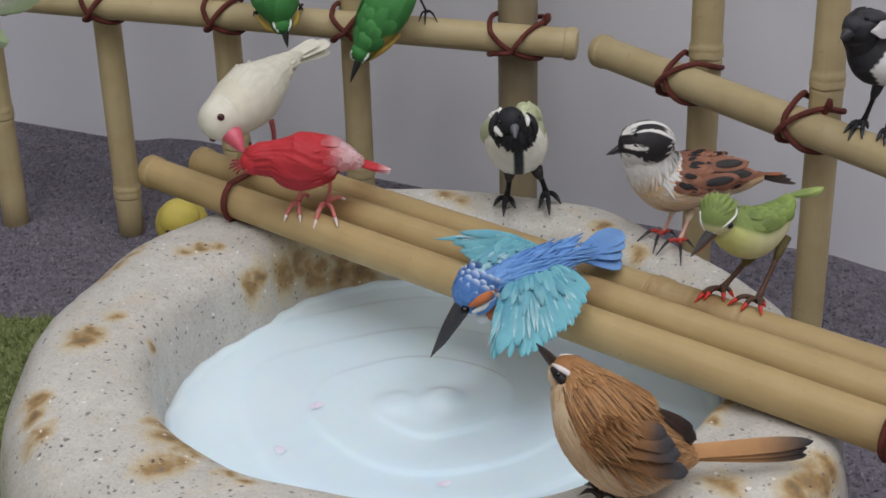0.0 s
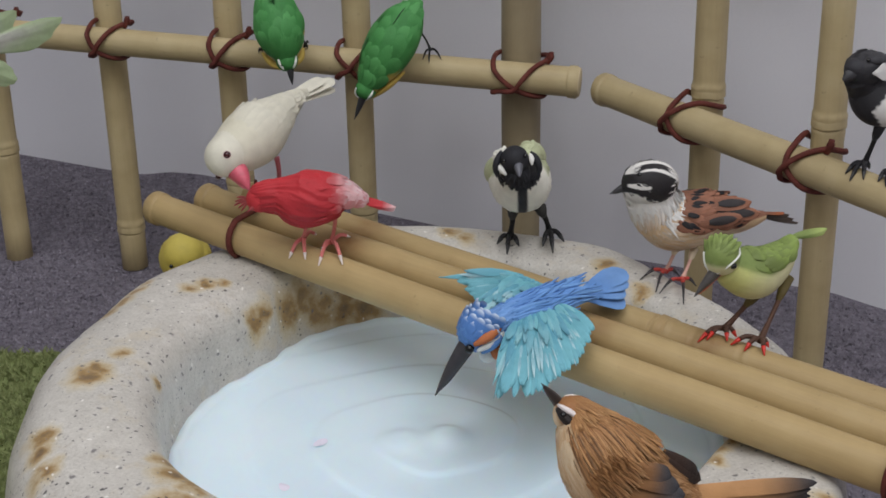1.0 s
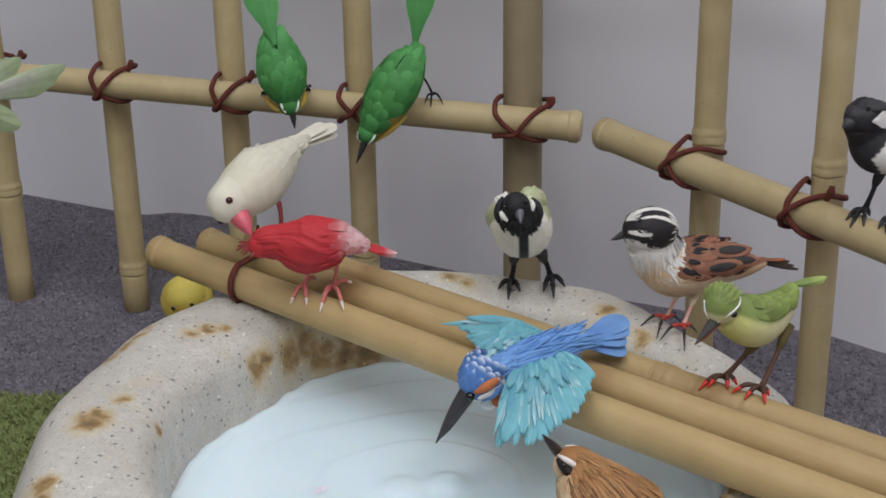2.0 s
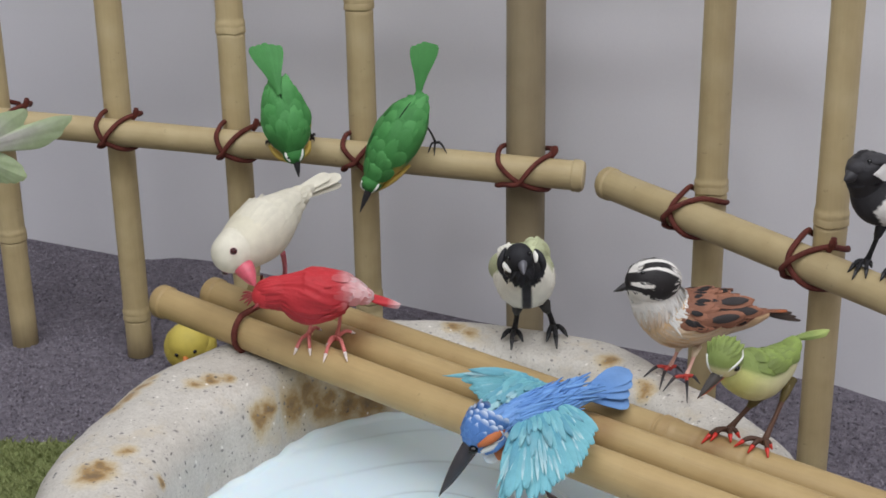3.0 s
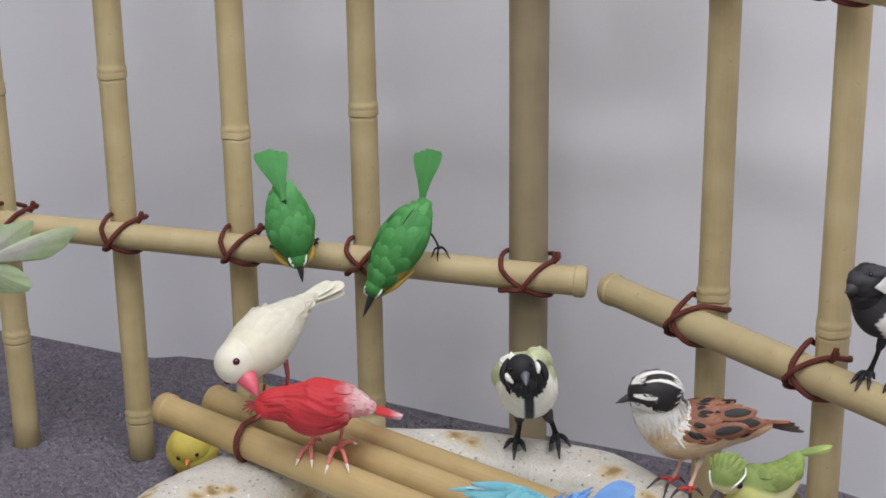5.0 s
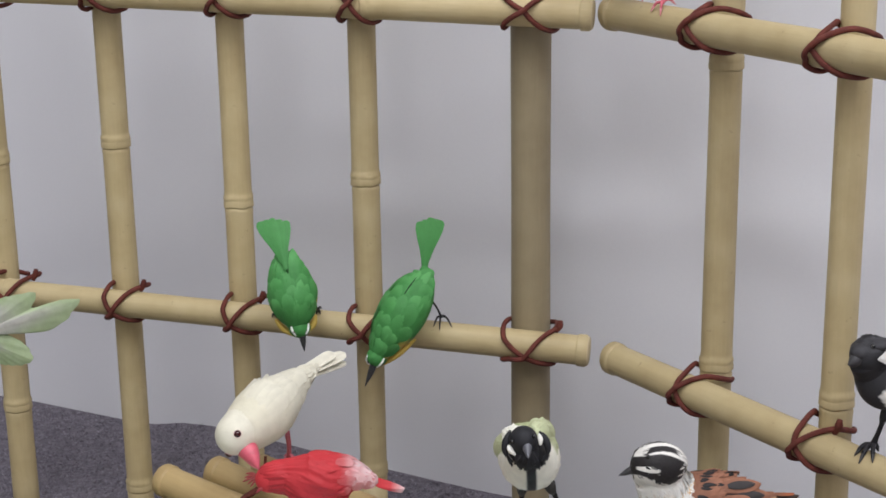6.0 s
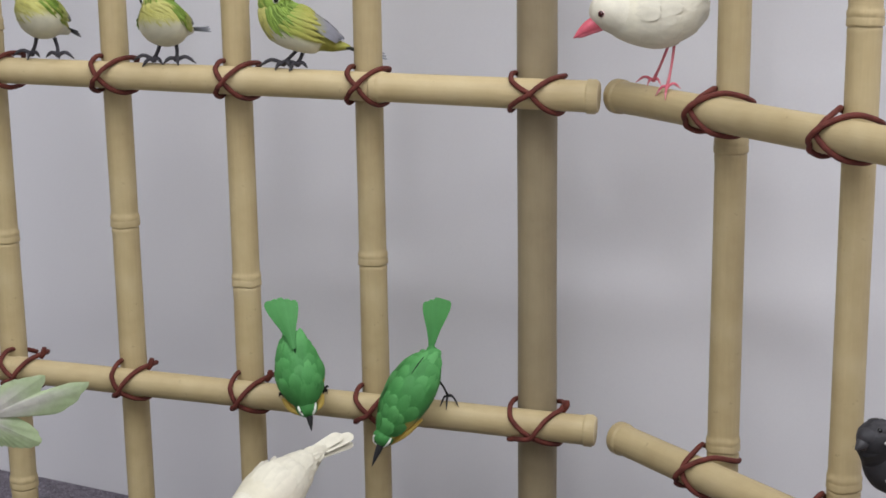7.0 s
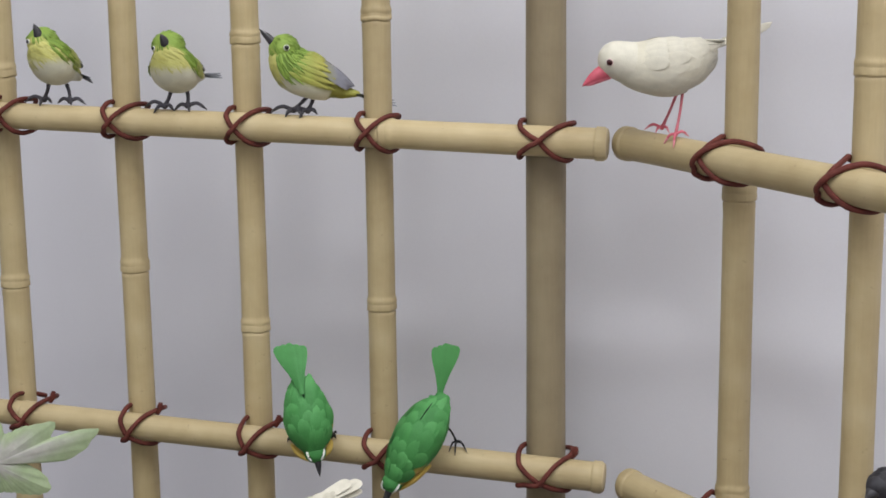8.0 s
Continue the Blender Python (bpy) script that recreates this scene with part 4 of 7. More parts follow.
RED = dict(
    at=(-0.0841, 0.887, 0.1573),
    spine=[(-0.0393, -0.012, 0.0388, 0.0049, 0.006), (-0.0327, -0.017, 0.0413, 0.0091, 0.0101), (-0.0222, -0.017, 0.0416, 0.0122, 0.0128), (-0.0096, -0.017, 0.0392, 0.0170, 0.0182), (0.0043, -0.017, 0.0396, 0.0168, 0.0176), (0.0167, -0.017, 0.0415, 0.0119, 0.0126), (0.0253, -0.017, 0.0397, 0.0066, 0.007), (0.0339, -0.017, 0.0361, 0.0024, 0.0024)],
    head=(-0.0338, -0.017, 0.0413, 0.0087),
    beak=[(-0.0375, -0.0224, 0.0377), (-0.0428, -0.0254, 0.0339)],
    beak_r=0.0028,
    tail=[(0.0253, -0.017, 0.0394), (0.0519, -0.013, 0.0302), (0.0507, -0.013, 0.0271)],
    legs=[((-0.0055, -0.025, 0.0283), (-0.0094, -0.0089, 0.0084), [(-0.0188, -0.0182, -0.002), (-0.0074, -0.0249, -0.0001), (-0.002, 0.0046, 0.0051)]), ((0.0123, -0.012, 0.0235), (0.0086, -0.0072, 0.0049), [(0.0015, -0.0323, -0.0015), (0.003, -0.0242, 0.0041), (0.0176, -0.0389, 0.0019), (0.0213, -0.0064, 0.0075)])],
)
TIT = dict(
    at=(0.0565, 0.9419, 0.1334),
    spine=[(-0.0086, -0.0369, 0.0677, 0.0095, 0.0095), (-0.0061, -0.0269, 0.0568, 0.0162, 0.0154), (-0.004, -0.0119, 0.0483, 0.0205, 0.0202), (-0.0044, 0.0151, 0.0451, 0.0208, 0.0185), (-0.0016, 0.0431, 0.0396, 0.0166, 0.0135), (0.0024, 0.0681, 0.035, 0.0073, 0.0057)],
    head=(-0.0101, -0.0412, 0.0756, 0.0095),
    chin=(-0.0081, -0.0375, 0.0655, 0.0098),
    beak=[(-0.0083, -0.0495, 0.0742), (-0.0079, -0.0585, 0.0697)],
    beak_r=0.0032,
    eyes=[(-0.0179, -0.048, 0.0777), (-0.0033, -0.0475, 0.0808)],
    tail=[(0.0047, 0.0781, 0.0314), (0.0072, 0.1181, 0.0227), (0.0098, 0.1181, 0.0226)],
    cheek_l=[(-0.0204, -0.0450, 0.0737), (-0.0190, -0.0465, 0.0707), (-0.0158, -0.0478, 0.0676)],
    cheek_r=[(0.0, -0.0410, 0.0798), (0.0009, -0.0440, 0.0769), (0.0008, -0.0462, 0.0737)],
    collar_l=[(-0.0186, -0.036, 0.0806), (-0.0218, -0.04, 0.0739), (-0.022, -0.042, 0.0671), (-0.0178, -0.043, 0.0605)],
    collar_r=[(0.0008, -0.036, 0.0794), (0.0043, -0.04, 0.0752), (0.006, -0.042, 0.0681), (0.0016, -0.043, 0.0602)],
    hump_l=[(-0.0181, 0.0031, 0.0527)],
    hump_r=[(0.0048, 0.0061, 0.0607)],
    legs=[((-0.0089, -0.0019, 0.0245), (-0.0111, 0.0013, 0.004), [(-0.0206, -0.0067, 0.0015), (-0.0144, -0.0251, 0.0015), (-0.0054, -0.0115, 0.0015)]), ((0.0104, -0.0019, 0.025), (0.0174, 0.0083, 0.004), [(0.0111, -0.0123, 0.0015), (0.0172, -0.0246, 0.0015), (0.0267, -0.0049, 0.0015)])],
)
BUNTING = dict(
    at=(0.154, 0.8994, 0.1262),
    spine=[(-0.0315, -0.0124, 0.0689, 0.0093, 0.0107), (-0.0229, -0.0104, 0.064, 0.0136, 0.015), (-0.0129, -0.0044, 0.0479, 0.0176, 0.0183), (-0.0012, -0.0044, 0.0395, 0.0187, 0.0198), (0.0172, -0.0004, 0.0392, 0.0166, 0.0173), (0.0352, 0.0036, 0.0372, 0.0116, 0.0116), (0.049, 0.0056, 0.0353, 0.0069, 0.0069), (0.0615, 0.0076, 0.0375, 0.0033, 0.0033)],
    head=(-0.0204, -0.0144, 0.071, 0.0149),
    beak=[(-0.033, -0.0134, 0.0691), (-0.0465, -0.0154, 0.064)],
    beak_r=0.0032,
    eyes=[(-0.0285, -0.0232, 0.0799)],
    tail=[(0.0589, 0.0076, 0.0372), (0.0853, 0.0106, 0.0301), (0.0796, 0.0136, 0.034)],
    legs=[((0.0011, -0.0044, 0.0206), (-0.0057, -0.0059, 0.004), [(-0.0243, -0.0144, 0.0015), (-0.0166, -0.0347, 0.0015), (0.0031, -0.0092, 0.0015)]), ((0.0123, -0.0044, 0.0171), (0.0031, -0.0203, 0.004), [(-0.0148, -0.0374, 0.0015), (-0.0016, -0.0546, 0.0015), (0.0115, -0.027, 0.0015)])],
)
WARBLER = dict(
    at=(0.1702, 0.7518, 0.1487),
    spine=[(-0.0116, 0.0012, 0.0459, 0.0082, 0.0088), (-0.0043, 0.0072, 0.0406, 0.0122, 0.0128), (0.008, 0.0132, 0.0355, 0.0141, 0.0151), (0.0199, 0.0192, 0.0391, 0.0115, 0.0115), (0.0276, 0.0232, 0.0451, 0.0075, 0.0068), (0.0334, 0.0272, 0.0512, 0.0028, 0.0028)],
    head=(-0.0149, -0.0008, 0.0528, 0.0106),
    beak=[(-0.0182, -0.0037, 0.0448), (-0.0305, -0.0067, 0.0305)],
    beak_r=0.0036,
    eyes=[(-0.0094, -0.0094, 0.0501)],
    brow_a=[(-0.0252, -0.0018, 0.0562), (-0.0249, -0.0041, 0.0502), (-0.0222, -0.0029, 0.0449)],
    brow_b=[(-0.0053, -0.0008, 0.0579), (-0.0063, -0.0069, 0.0556), (-0.0117, -0.0112, 0.052), (-0.0183, -0.0076, 0.045)],
    tail=[(0.0324, 0.0272, 0.0516), (0.0532, 0.0332, 0.054), (0.0515, 0.0312, 0.0524)],
    legs=[((0.0086, 0.0132, 0.0211), (-0.0083, 0.0079, 0.0031), [(-0.0257, -0.0006, -0.0014), (-0.0207, -0.0014, 0.0004), (-0.0097, -0.0054, 0.0014), (-0.0027, 0.0019, 0.0002)]), ((0.0281, 0.0192, 0.0263), (0.0096, -0.0055, 0.0019), [(-0.0083, -0.0087, 0.0005), (-0.0017, -0.0149, -0.0005), (0.0086, -0.021, -0.0004), (0.0134, -0.0102, -0.0009)])],
)
KINGFISHER = dict(
    at=(0.0445, 0.7474, 0.155),
    spine=[(-0.0289, -0.0094, 0.0053, 0.0098, 0.0092), (-0.0204, -0.0054, 0.0085, 0.0089, 0.0089), (-0.0096, 0.0026, 0.0105, 0.009, 0.0093), (0.004, 0.0126, 0.0112, 0.0092, 0.0085), (0.0196, 0.0226, 0.012, 0.0074, 0.0062), (0.0336, 0.0306, 0.0131, 0.0041, 0.0031)],
    head=(-0.0276, -0.0094, 0.0092, 0.0124),
    beak=[(-0.0346, -0.013, 0.002), (-0.0533, -0.018, -0.0273)],
    beak_r=0.0050,
    eyes=[(-0.0327, -0.0193, 0.0036)],
    cheek=[(-0.0305, -0.0215, 0.0061), (-0.0251, -0.022, 0.0097), (-0.0196, -0.0189, 0.0126), (-0.015, -0.0089, 0.0115)],
    neck_patch=[(-0.026, -0.0172, -0.0008), (-0.0209, -0.0195, 0.0048), (-0.0156, -0.0133, 0.007), (-0.0148, -0.0097, 0.0099)],
    tail=[(0.0284, 0.0276, 0.0117), (0.0622, 0.0556, 0.0160), (0.0618, 0.0390, 0.0036)],
    breast=[(-0.0166, -0.0074, -0.0042), (-0.0225, -0.0074, -0.007)],
    wing_near=[(-0.0088, -0.0124, 0.0153), (-0.0242, -0.0724, -0.0008)],
    wing_near_tips=[(-0.0246, -0.0824, 0.0055), (-0.0122, -0.0774, 0.0041), (0.0034, -0.0674, 0.0017), (0.0176, -0.0524, 0.0012), (0.0294, -0.0324, 0.0008), (0.0386, -0.0094, 0.0067)],
    wing_far=[(-0.0057, 0.0476, 0.0181), (0.0213, 0.0426, 0.0086)],
    wing_far_tips=[(-0.0496, 0.0576, 0.0134), (-0.0373, 0.0546, 0.0115), (-0.0346, 0.0516, 0.0083), (-0.0313, 0.0476, 0.0052), (-0.0247, 0.0426, 0.0021), (-0.0174, 0.0376, -0.0002), (-0.0098, 0.0326, -0.0002)],
)
BROWN = dict(
    at=(0.0804, 0.6007, 0.119),
    spine=[(-0.0276, 0.0093, 0.0657, 0.0054, 0.0054), (-0.0218, 0.0093, 0.0625, 0.0091, 0.0091), (-0.0178, 0.0053, 0.0559, 0.0151, 0.0141), (-0.0118, -0.0007, 0.0487, 0.0217, 0.0202), (-0.0036, -0.0027, 0.0365, 0.0245, 0.0221), (0.007, -0.0027, 0.0261, 0.0231, 0.0211), (0.0222, 0.0033, 0.02, 0.017, 0.0155), (0.0358, 0.0073, 0.0158, 0.0073, 0.0063), (0.0428, 0.0093, 0.0149, 0.0029, 0.0025)],
    head=(-0.0229, 0.0093, 0.0619, 0.0091),
    beak=[(-0.0285, 0.0123, 0.0665), (-0.0375, 0.0063, 0.0807)],
    beak_r=0.0027,
    eyes=[(-0.0268, 0.0021, 0.0657)],
    brow=[(-0.0296, 0.0077, 0.0682), (-0.0267, 0.0036, 0.0682), (-0.0229, 0.0013, 0.0666), (-0.0177, 0.0016, 0.0614)],
    mask=[(-0.03, 0.006, 0.067), (-0.0274, 0.0018, 0.0653), (-0.0232, 0, 0.0613), (-0.0183, 0.0049, 0.0551)],
    crown=[(-0.026, 0.0137, 0.0695), (-0.0219, 0.0136, 0.0701), (-0.018, 0.0127, 0.0691)],
    tail=[(0.0278, 0.0053, 0.0182), (0.1014, 0.0173, 0.0155), (0.0985, 0.0173, 0.0078)],
    wings=[(-0.001, -0.0297, 0.0564), (0.021, -0.0207, 0.0445), (-0.0115, -0.0337, 0.0462), (0.028, -0.0207, 0.0342), (-0.0098, -0.0327, 0.0404), (0.0325, -0.0177, 0.0221), (-0.0051, -0.0327, 0.0514), (0.0249, -0.0207, 0.0392), (0.0206, -0.0007, 0.0470), (0.0385, 0.0053, 0.0292), (0.021, -0.0027, 0.0440), (0.0405, 0.0073, 0.0246)],
    legs=[((-0.0033, -0.0027, 0.009), (-0.0074, -0.0086, 0.004), [(-0.0134, 0.0053, 0.0015), (-0.017, -0.0035, 0.0015), (0.0004, -0.0082, 0.0015)]), ((0.0105, -0.0027, 0.0086), (0.0081, -0.0113, 0.004), [(0.0134, -0.0009, 0.0015), (0, -0.011, 0.0015), (0.0049, -0.0161, 0.0015)])],
)
GREEN_A = dict(
    at=(-0.1291, 1.15, 0.2167),
    spine=[(0.005, -0.022, 0.001, 0.0077, 0.0077), (0.0039, -0.022, 0.0091, 0.0131, 0.0118), (0.0019, -0.02, 0.0215, 0.0191, 0.0154), (-0.0008, -0.015, 0.0343, 0.0187, 0.0137), (-0.004, -0.01, 0.0463, 0.0142, 0.0092), (-0.0062, -0.007, 0.055, 0.0073, 0.0046), (-0.0067, -0.005, 0.0588, 0.0023, 0.0023)],
    head=(0.0057, -0.024, 0.0016, 0.009),
    beak=[(0.008, -0.0272, -0.0051), (0.0096, -0.0302, -0.0172)],
    beak_r=0.0029,
    eyes=[(0.0018, -0.032, -0.0002), (0.0126, -0.0298, 0.0009)],
    mark_a=[(-0.0004, -0.0301, 0.005), (0.0005, -0.0317, 0.0012), (0.0034, -0.0313, -0.0038)],
    mark_b=[(0.0134, -0.027, 0.0058), (0.013, -0.0297, 0.0013), (0.011, -0.0298, -0.0034)],
    flank_a=[(-0.0145, -0.018, 0.0067), (-0.0073, -0.02, -0.0014), (0.0031, -0.024, -0.0061)],
    flank_b=[(0.0185, -0.015, 0.0092), (0.0161, -0.018, 0.0015), (0.0103, -0.022, -0.0039)],
    wing_tips=[(-0.0127, -0.011, 0.0543), (0.0009, -0.01, 0.0638)],
    tail=[(-0.0035, -0.026, 0.0506), (-0.0256, 0, 0.0815), (-0.0049, 0, 0.0826)],
    legs=[((0.0156, -0.01, 0.0174), (0.0181, 0.0092, 0.0048), [(0.0161, 0.0086, 0.0006), (0.0199, 0.0094, 0.0018), (0.0202, 0.0179, 0.0041)]), ((-0.0124, -0.01, 0.0129), (-0.0191, 0.0126, 0.0013), [(-0.0214, 0.0145, -0.0022), (-0.0175, 0.0135, -0.0025)])],
)
GREEN_B = dict(
    at=(-0.0354, 1.14, 0.2137),
    spine=[(-0.0247, -0.028, -0.0171, 0.0076, 0.0076), (-0.0213, -0.028, -0.01, 0.0103, 0.0103), (-0.013, -0.025, 0.0032, 0.017, 0.0152), (-0.0027, -0.022, 0.0197, 0.0202, 0.0166), (0.007, -0.017, 0.0347, 0.0171, 0.0131), (0.0139, -0.012, 0.0454, 0.0091, 0.0068), (0.014, -0.01, 0.0524, 0.0032, 0.0027)],
    head=(-0.025, -0.03, -0.016, 0.0085),
    beak=[(-0.0277, -0.0324, -0.0224), (-0.035, -0.0344, -0.0398)],
    beak_r=0.0031,
    eyes=[(-0.0317, -0.0339, -0.0193), (-0.0208, -0.0355, -0.0209)],
    mark_a=[(-0.0325, -0.0339, -0.0136), (-0.0332, -0.0314, -0.0187), (-0.0305, -0.0325, -0.0223)],
    mark_b=[(-0.0189, -0.0361, -0.0154), (-0.0212, -0.0371, -0.0194), (-0.0255, -0.0329, -0.0242)],
    flank_a=[(-0.0273, -0.022, -0.0191), (-0.0254, -0.02, -0.0126), (-0.0236, -0.016, -0.0067)],
    flank_b=[(-0.0199, -0.026, -0.0241), (-0.0069, -0.028, -0.014), (0.0059, -0.02, -0.0053)],
    wing_tips=[(0.0114, -0.018, 0.0509), (0.0195, -0.018, 0.0508)],
    tail=[(0.0136, -0.015, 0.05), (0.0113, 0, 0.0856), (0.0272, 0, 0.0863)],
    legs=[((0.0191, -0.015, 0.0264), (0.0267, 0.0084, 0.005), [(0.0204, -0.0038, 0), (0.0255, -0.0068, -0.0021), (0.0357, -0.0064, 0.0001), (0.0326, 0.0061, 0.002)]), ((-0.0087, -0.015, 0.0048), (-0.0083, -0.0044, -0.0058), [(-0.0095, -0.0012, -0.0117), (-0.0057, -0.0022, -0.0114)])],
)
PIED = dict(
    at=(0.2785, 0.91, 0.1962),
    spine=[(-0.0113, -0.015, 0.069, 0.0108, 0.0115), (-0.0049, -0.01, 0.0599, 0.0119, 0.013), (0.004, -0.01, 0.0488, 0.0152, 0.0166), (0.0213, -0.005, 0.0508, 0.0167, 0.0174), (0.0428, 0, 0.0566, 0.0124, 0.0117), (0.0626, 0.005, 0.0633, 0.0044, 0.0044)],
    head=(-0.0079, -0.014, 0.0714, 0.0133),
    beak=[(-0.0173, -0.0205, 0.0713), (-0.0247, -0.0245, 0.0674)],
    beak_r=0.0050,
    eyes=[(-0.0091, -0.024, 0.08)],
    cheek=[(-0.0075, -0.0277, 0.0725), (0.0032, -0.022, 0.0723)],
    belly=[(-0.0041, -0.026, 0.0454)],
    tail=[(0.059, 0.005, 0.0626), (0.1015, 0.02, 0.0678), (0.1021, 0.02, 0.0618)],
    legs=[((0.0064, -0.01, 0.0299), (0.0023, -0.0003, 0.0026), [(-0.0123, -0.0081, -0.0018), (-0.0109, -0.0144, -0.0048), (-0.0036, -0.0199, -0.0018), (0.0044, -0.0055, -0.0001)]), ((0.0207, -0.006, 0.0282), (0.0135, -0.0167, 0.002), [(0.0038, -0.0274, -0.0008), (0.0069, -0.0343, -0.0018), (0.0143, -0.0335, 0.0005)])],
)
EYE_C = dict(
    at=(-0.1384, 1.172, 0.4874),
    spine=[(-0.0065, 0, 0.0528, 0.0113, 0.0113), (-0.004, 0, 0.0455, 0.0141, 0.0146), (0.0039, 0, 0.0364, 0.0165, 0.0174), (0.0178, 0, 0.0294, 0.0165, 0.016), (0.0324, 0.004, 0.0249, 0.0123, 0.0132), (0.0413, 0.006, 0.0192, 0.0062, 0.0062), (0.054, 0.008, 0.0166, 0.0019, 0.0019)],
    head=(-0.0056, 0, 0.0537, 0.0122),
    beak=[(-0.0137, -0.003, 0.0598), (-0.0242, -0.003, 0.0706)],
    beak_r=0.0033,
    eyes=[(-0.0019, -0.0115, 0.0555)],
    tail=[(0.0513, 0.006, 0.0163), (0.0838, 0.016, 0.0059), (0.0819, 0.018, 0.0095)],
    legs=[((0.0129, 0, 0.0163), (0.0007, 0.0033, 0.0047), [(-0.0193, 0.0077, 0.0025), (-0.0055, -0.004, 0), (0.0085, -0.0065, 0)]), ((0.0169, 0.005, 0.015), (0.0124, 0.0005, 0.0043), [(-0.0058, -0.0008, 0.0015), (0.0063, -0.0073, -0.0008), (0.0204, -0.0016, 0.0012)])],
)
EYE_B = dict(
    at=(-0.2387, 1.198, 0.4909),
    spine=[(0, -0.012, 0.0507, 0.0114, 0.0114), (0.0014, -0.014, 0.043, 0.0171, 0.0162), (0.0025, -0.008, 0.0321, 0.0196, 0.0158), (0.0037, 0.012, 0.0281, 0.0165, 0.0141), (0.0098, 0.03, 0.0259, 0.0089, 0.0074), (0.0167, 0.04, 0.0252, 0.0035, 0.003)],
    head=(0, -0.014, 0.0526, 0.0133),
    beak=[(-0.0009, -0.0247, 0.0567), (-0.0034, -0.0287, 0.0641)],
    beak_r=0.0038,
    eyes=[(-0.0108, -0.0217, 0.0522), (0.0116, -0.02, 0.05)],
    tail=[(0.0138, 0.035, 0.0265), (0.0319, 0.05, 0.0234), (0.0303, 0.052, 0.0262)],
    legs=[((-0.0017, -0.004, 0.0171), (-0.0076, -0.0033, 0.0041), [(-0.0267, 0.007, 0.0026), (-0.0168, -0.0054, -0.0012), (0.0002, -0.0061, 0.0005)]), ((0.0102, 0.002, 0.0165), (0.0108, -0.0016, 0.0041), [(0.0002, -0.0061, 0.0005), (0.0135, -0.0098, -0.0002), (0.0276, -0.0058, 0.0008)])],
)
EYE_A = dict(
    at=(-0.3455, 1.226, 0.4974),
    spine=[(-0.0041, -0.012, 0.049, 0.0117, 0.0117), (-0.0012, -0.014, 0.0416, 0.017, 0.0161), (0.0026, -0.008, 0.0309, 0.0186, 0.0161), (0.0022, 0.012, 0.0269, 0.0154, 0.0129), (0.0064, 0.028, 0.022, 0.0086, 0.0071), (0.0129, 0.036, 0.0175, 0.0035, 0.003)],
    head=(-0.0035, -0.014, 0.05, 0.0131),
    beak=[(-0.0043, -0.023, 0.0568), (-0.0069, -0.025, 0.0661)],
    beak_r=0.0036,
    eyes=[(-0.0131, -0.0229, 0.0514), (0.0064, -0.0226, 0.0493)],
    tail=[(0.0127, 0.03, 0.0209), (0.02, 0.05, 0.0121), (0.0182, 0.05, 0.0156)],
    legs=[((-0.0038, -0.004, 0.0146), (-0.0096, 0.0003, 0.0018), [(-0.0272, 0.0041, -0.0004), (-0.0114, -0.0078, -0.003), (-0.0025, -0.0017, -0.0012)]), ((0.0099, 0.002, 0.0141), (0.0139, -0.0053, 0.001), [(0.0026, -0.0028, -0.0014), (0.0161, -0.0105, -0.0022), (0.028, -0.0088, -0.0022)])],
)
WHITE_TOP = dict(
    at=(0.1521, 1.085, 0.4784),
    spine=[(-0.0386, -0.007, 0.056, 0.013, 0.013), (-0.0316, -0.005, 0.0542, 0.0156, 0.0156), (-0.0233, -0.005, 0.052, 0.0174, 0.0182), (-0.0132, -0.005, 0.0506, 0.0187, 0.0204), (-0.0006, -0.005, 0.0496, 0.0187, 0.0208), (0.0132, -0.002, 0.0530, 0.0172, 0.0186), (0.0235, 0.001, 0.0565, 0.0140, 0.0150), (0.0318, 0.003, 0.0590, 0.0085, 0.0095), (0.0362, 0.003, 0.0610, 0.0030, 0.0030)],
    head=(-0.0391, -0.008, 0.0565, 0.0138),
    beak=[(-0.0473, -0.0077, 0.0479), (-0.0646, -0.0097, 0.0378)],
    beak_r=0.0061,
    eyes=[(-0.0454, -0.0203, 0.0551)],
    tail=[(0.0289, 0.003, 0.0630), (0.0796, 0.015, 0.0816), (0.0776, 0.013, 0.0784)],
    legs=[((0.0064, -0.005, 0.0312), (-0.0024, 0.0091, 0.0039), [(-0.0147, 0.0176, 0.0018), (-0.008, 0.0037, 0.0006), (0.002, -0.0005, 0.0009)]), ((0.011, -0.002, 0.0309), (0.0041, -0.0176, 0.0018), [(-0.0041, -0.0144, -0.0056), (0.0016, -0.0242, -0.0075), (0.0142, -0.0162, -0.0002)])],
)


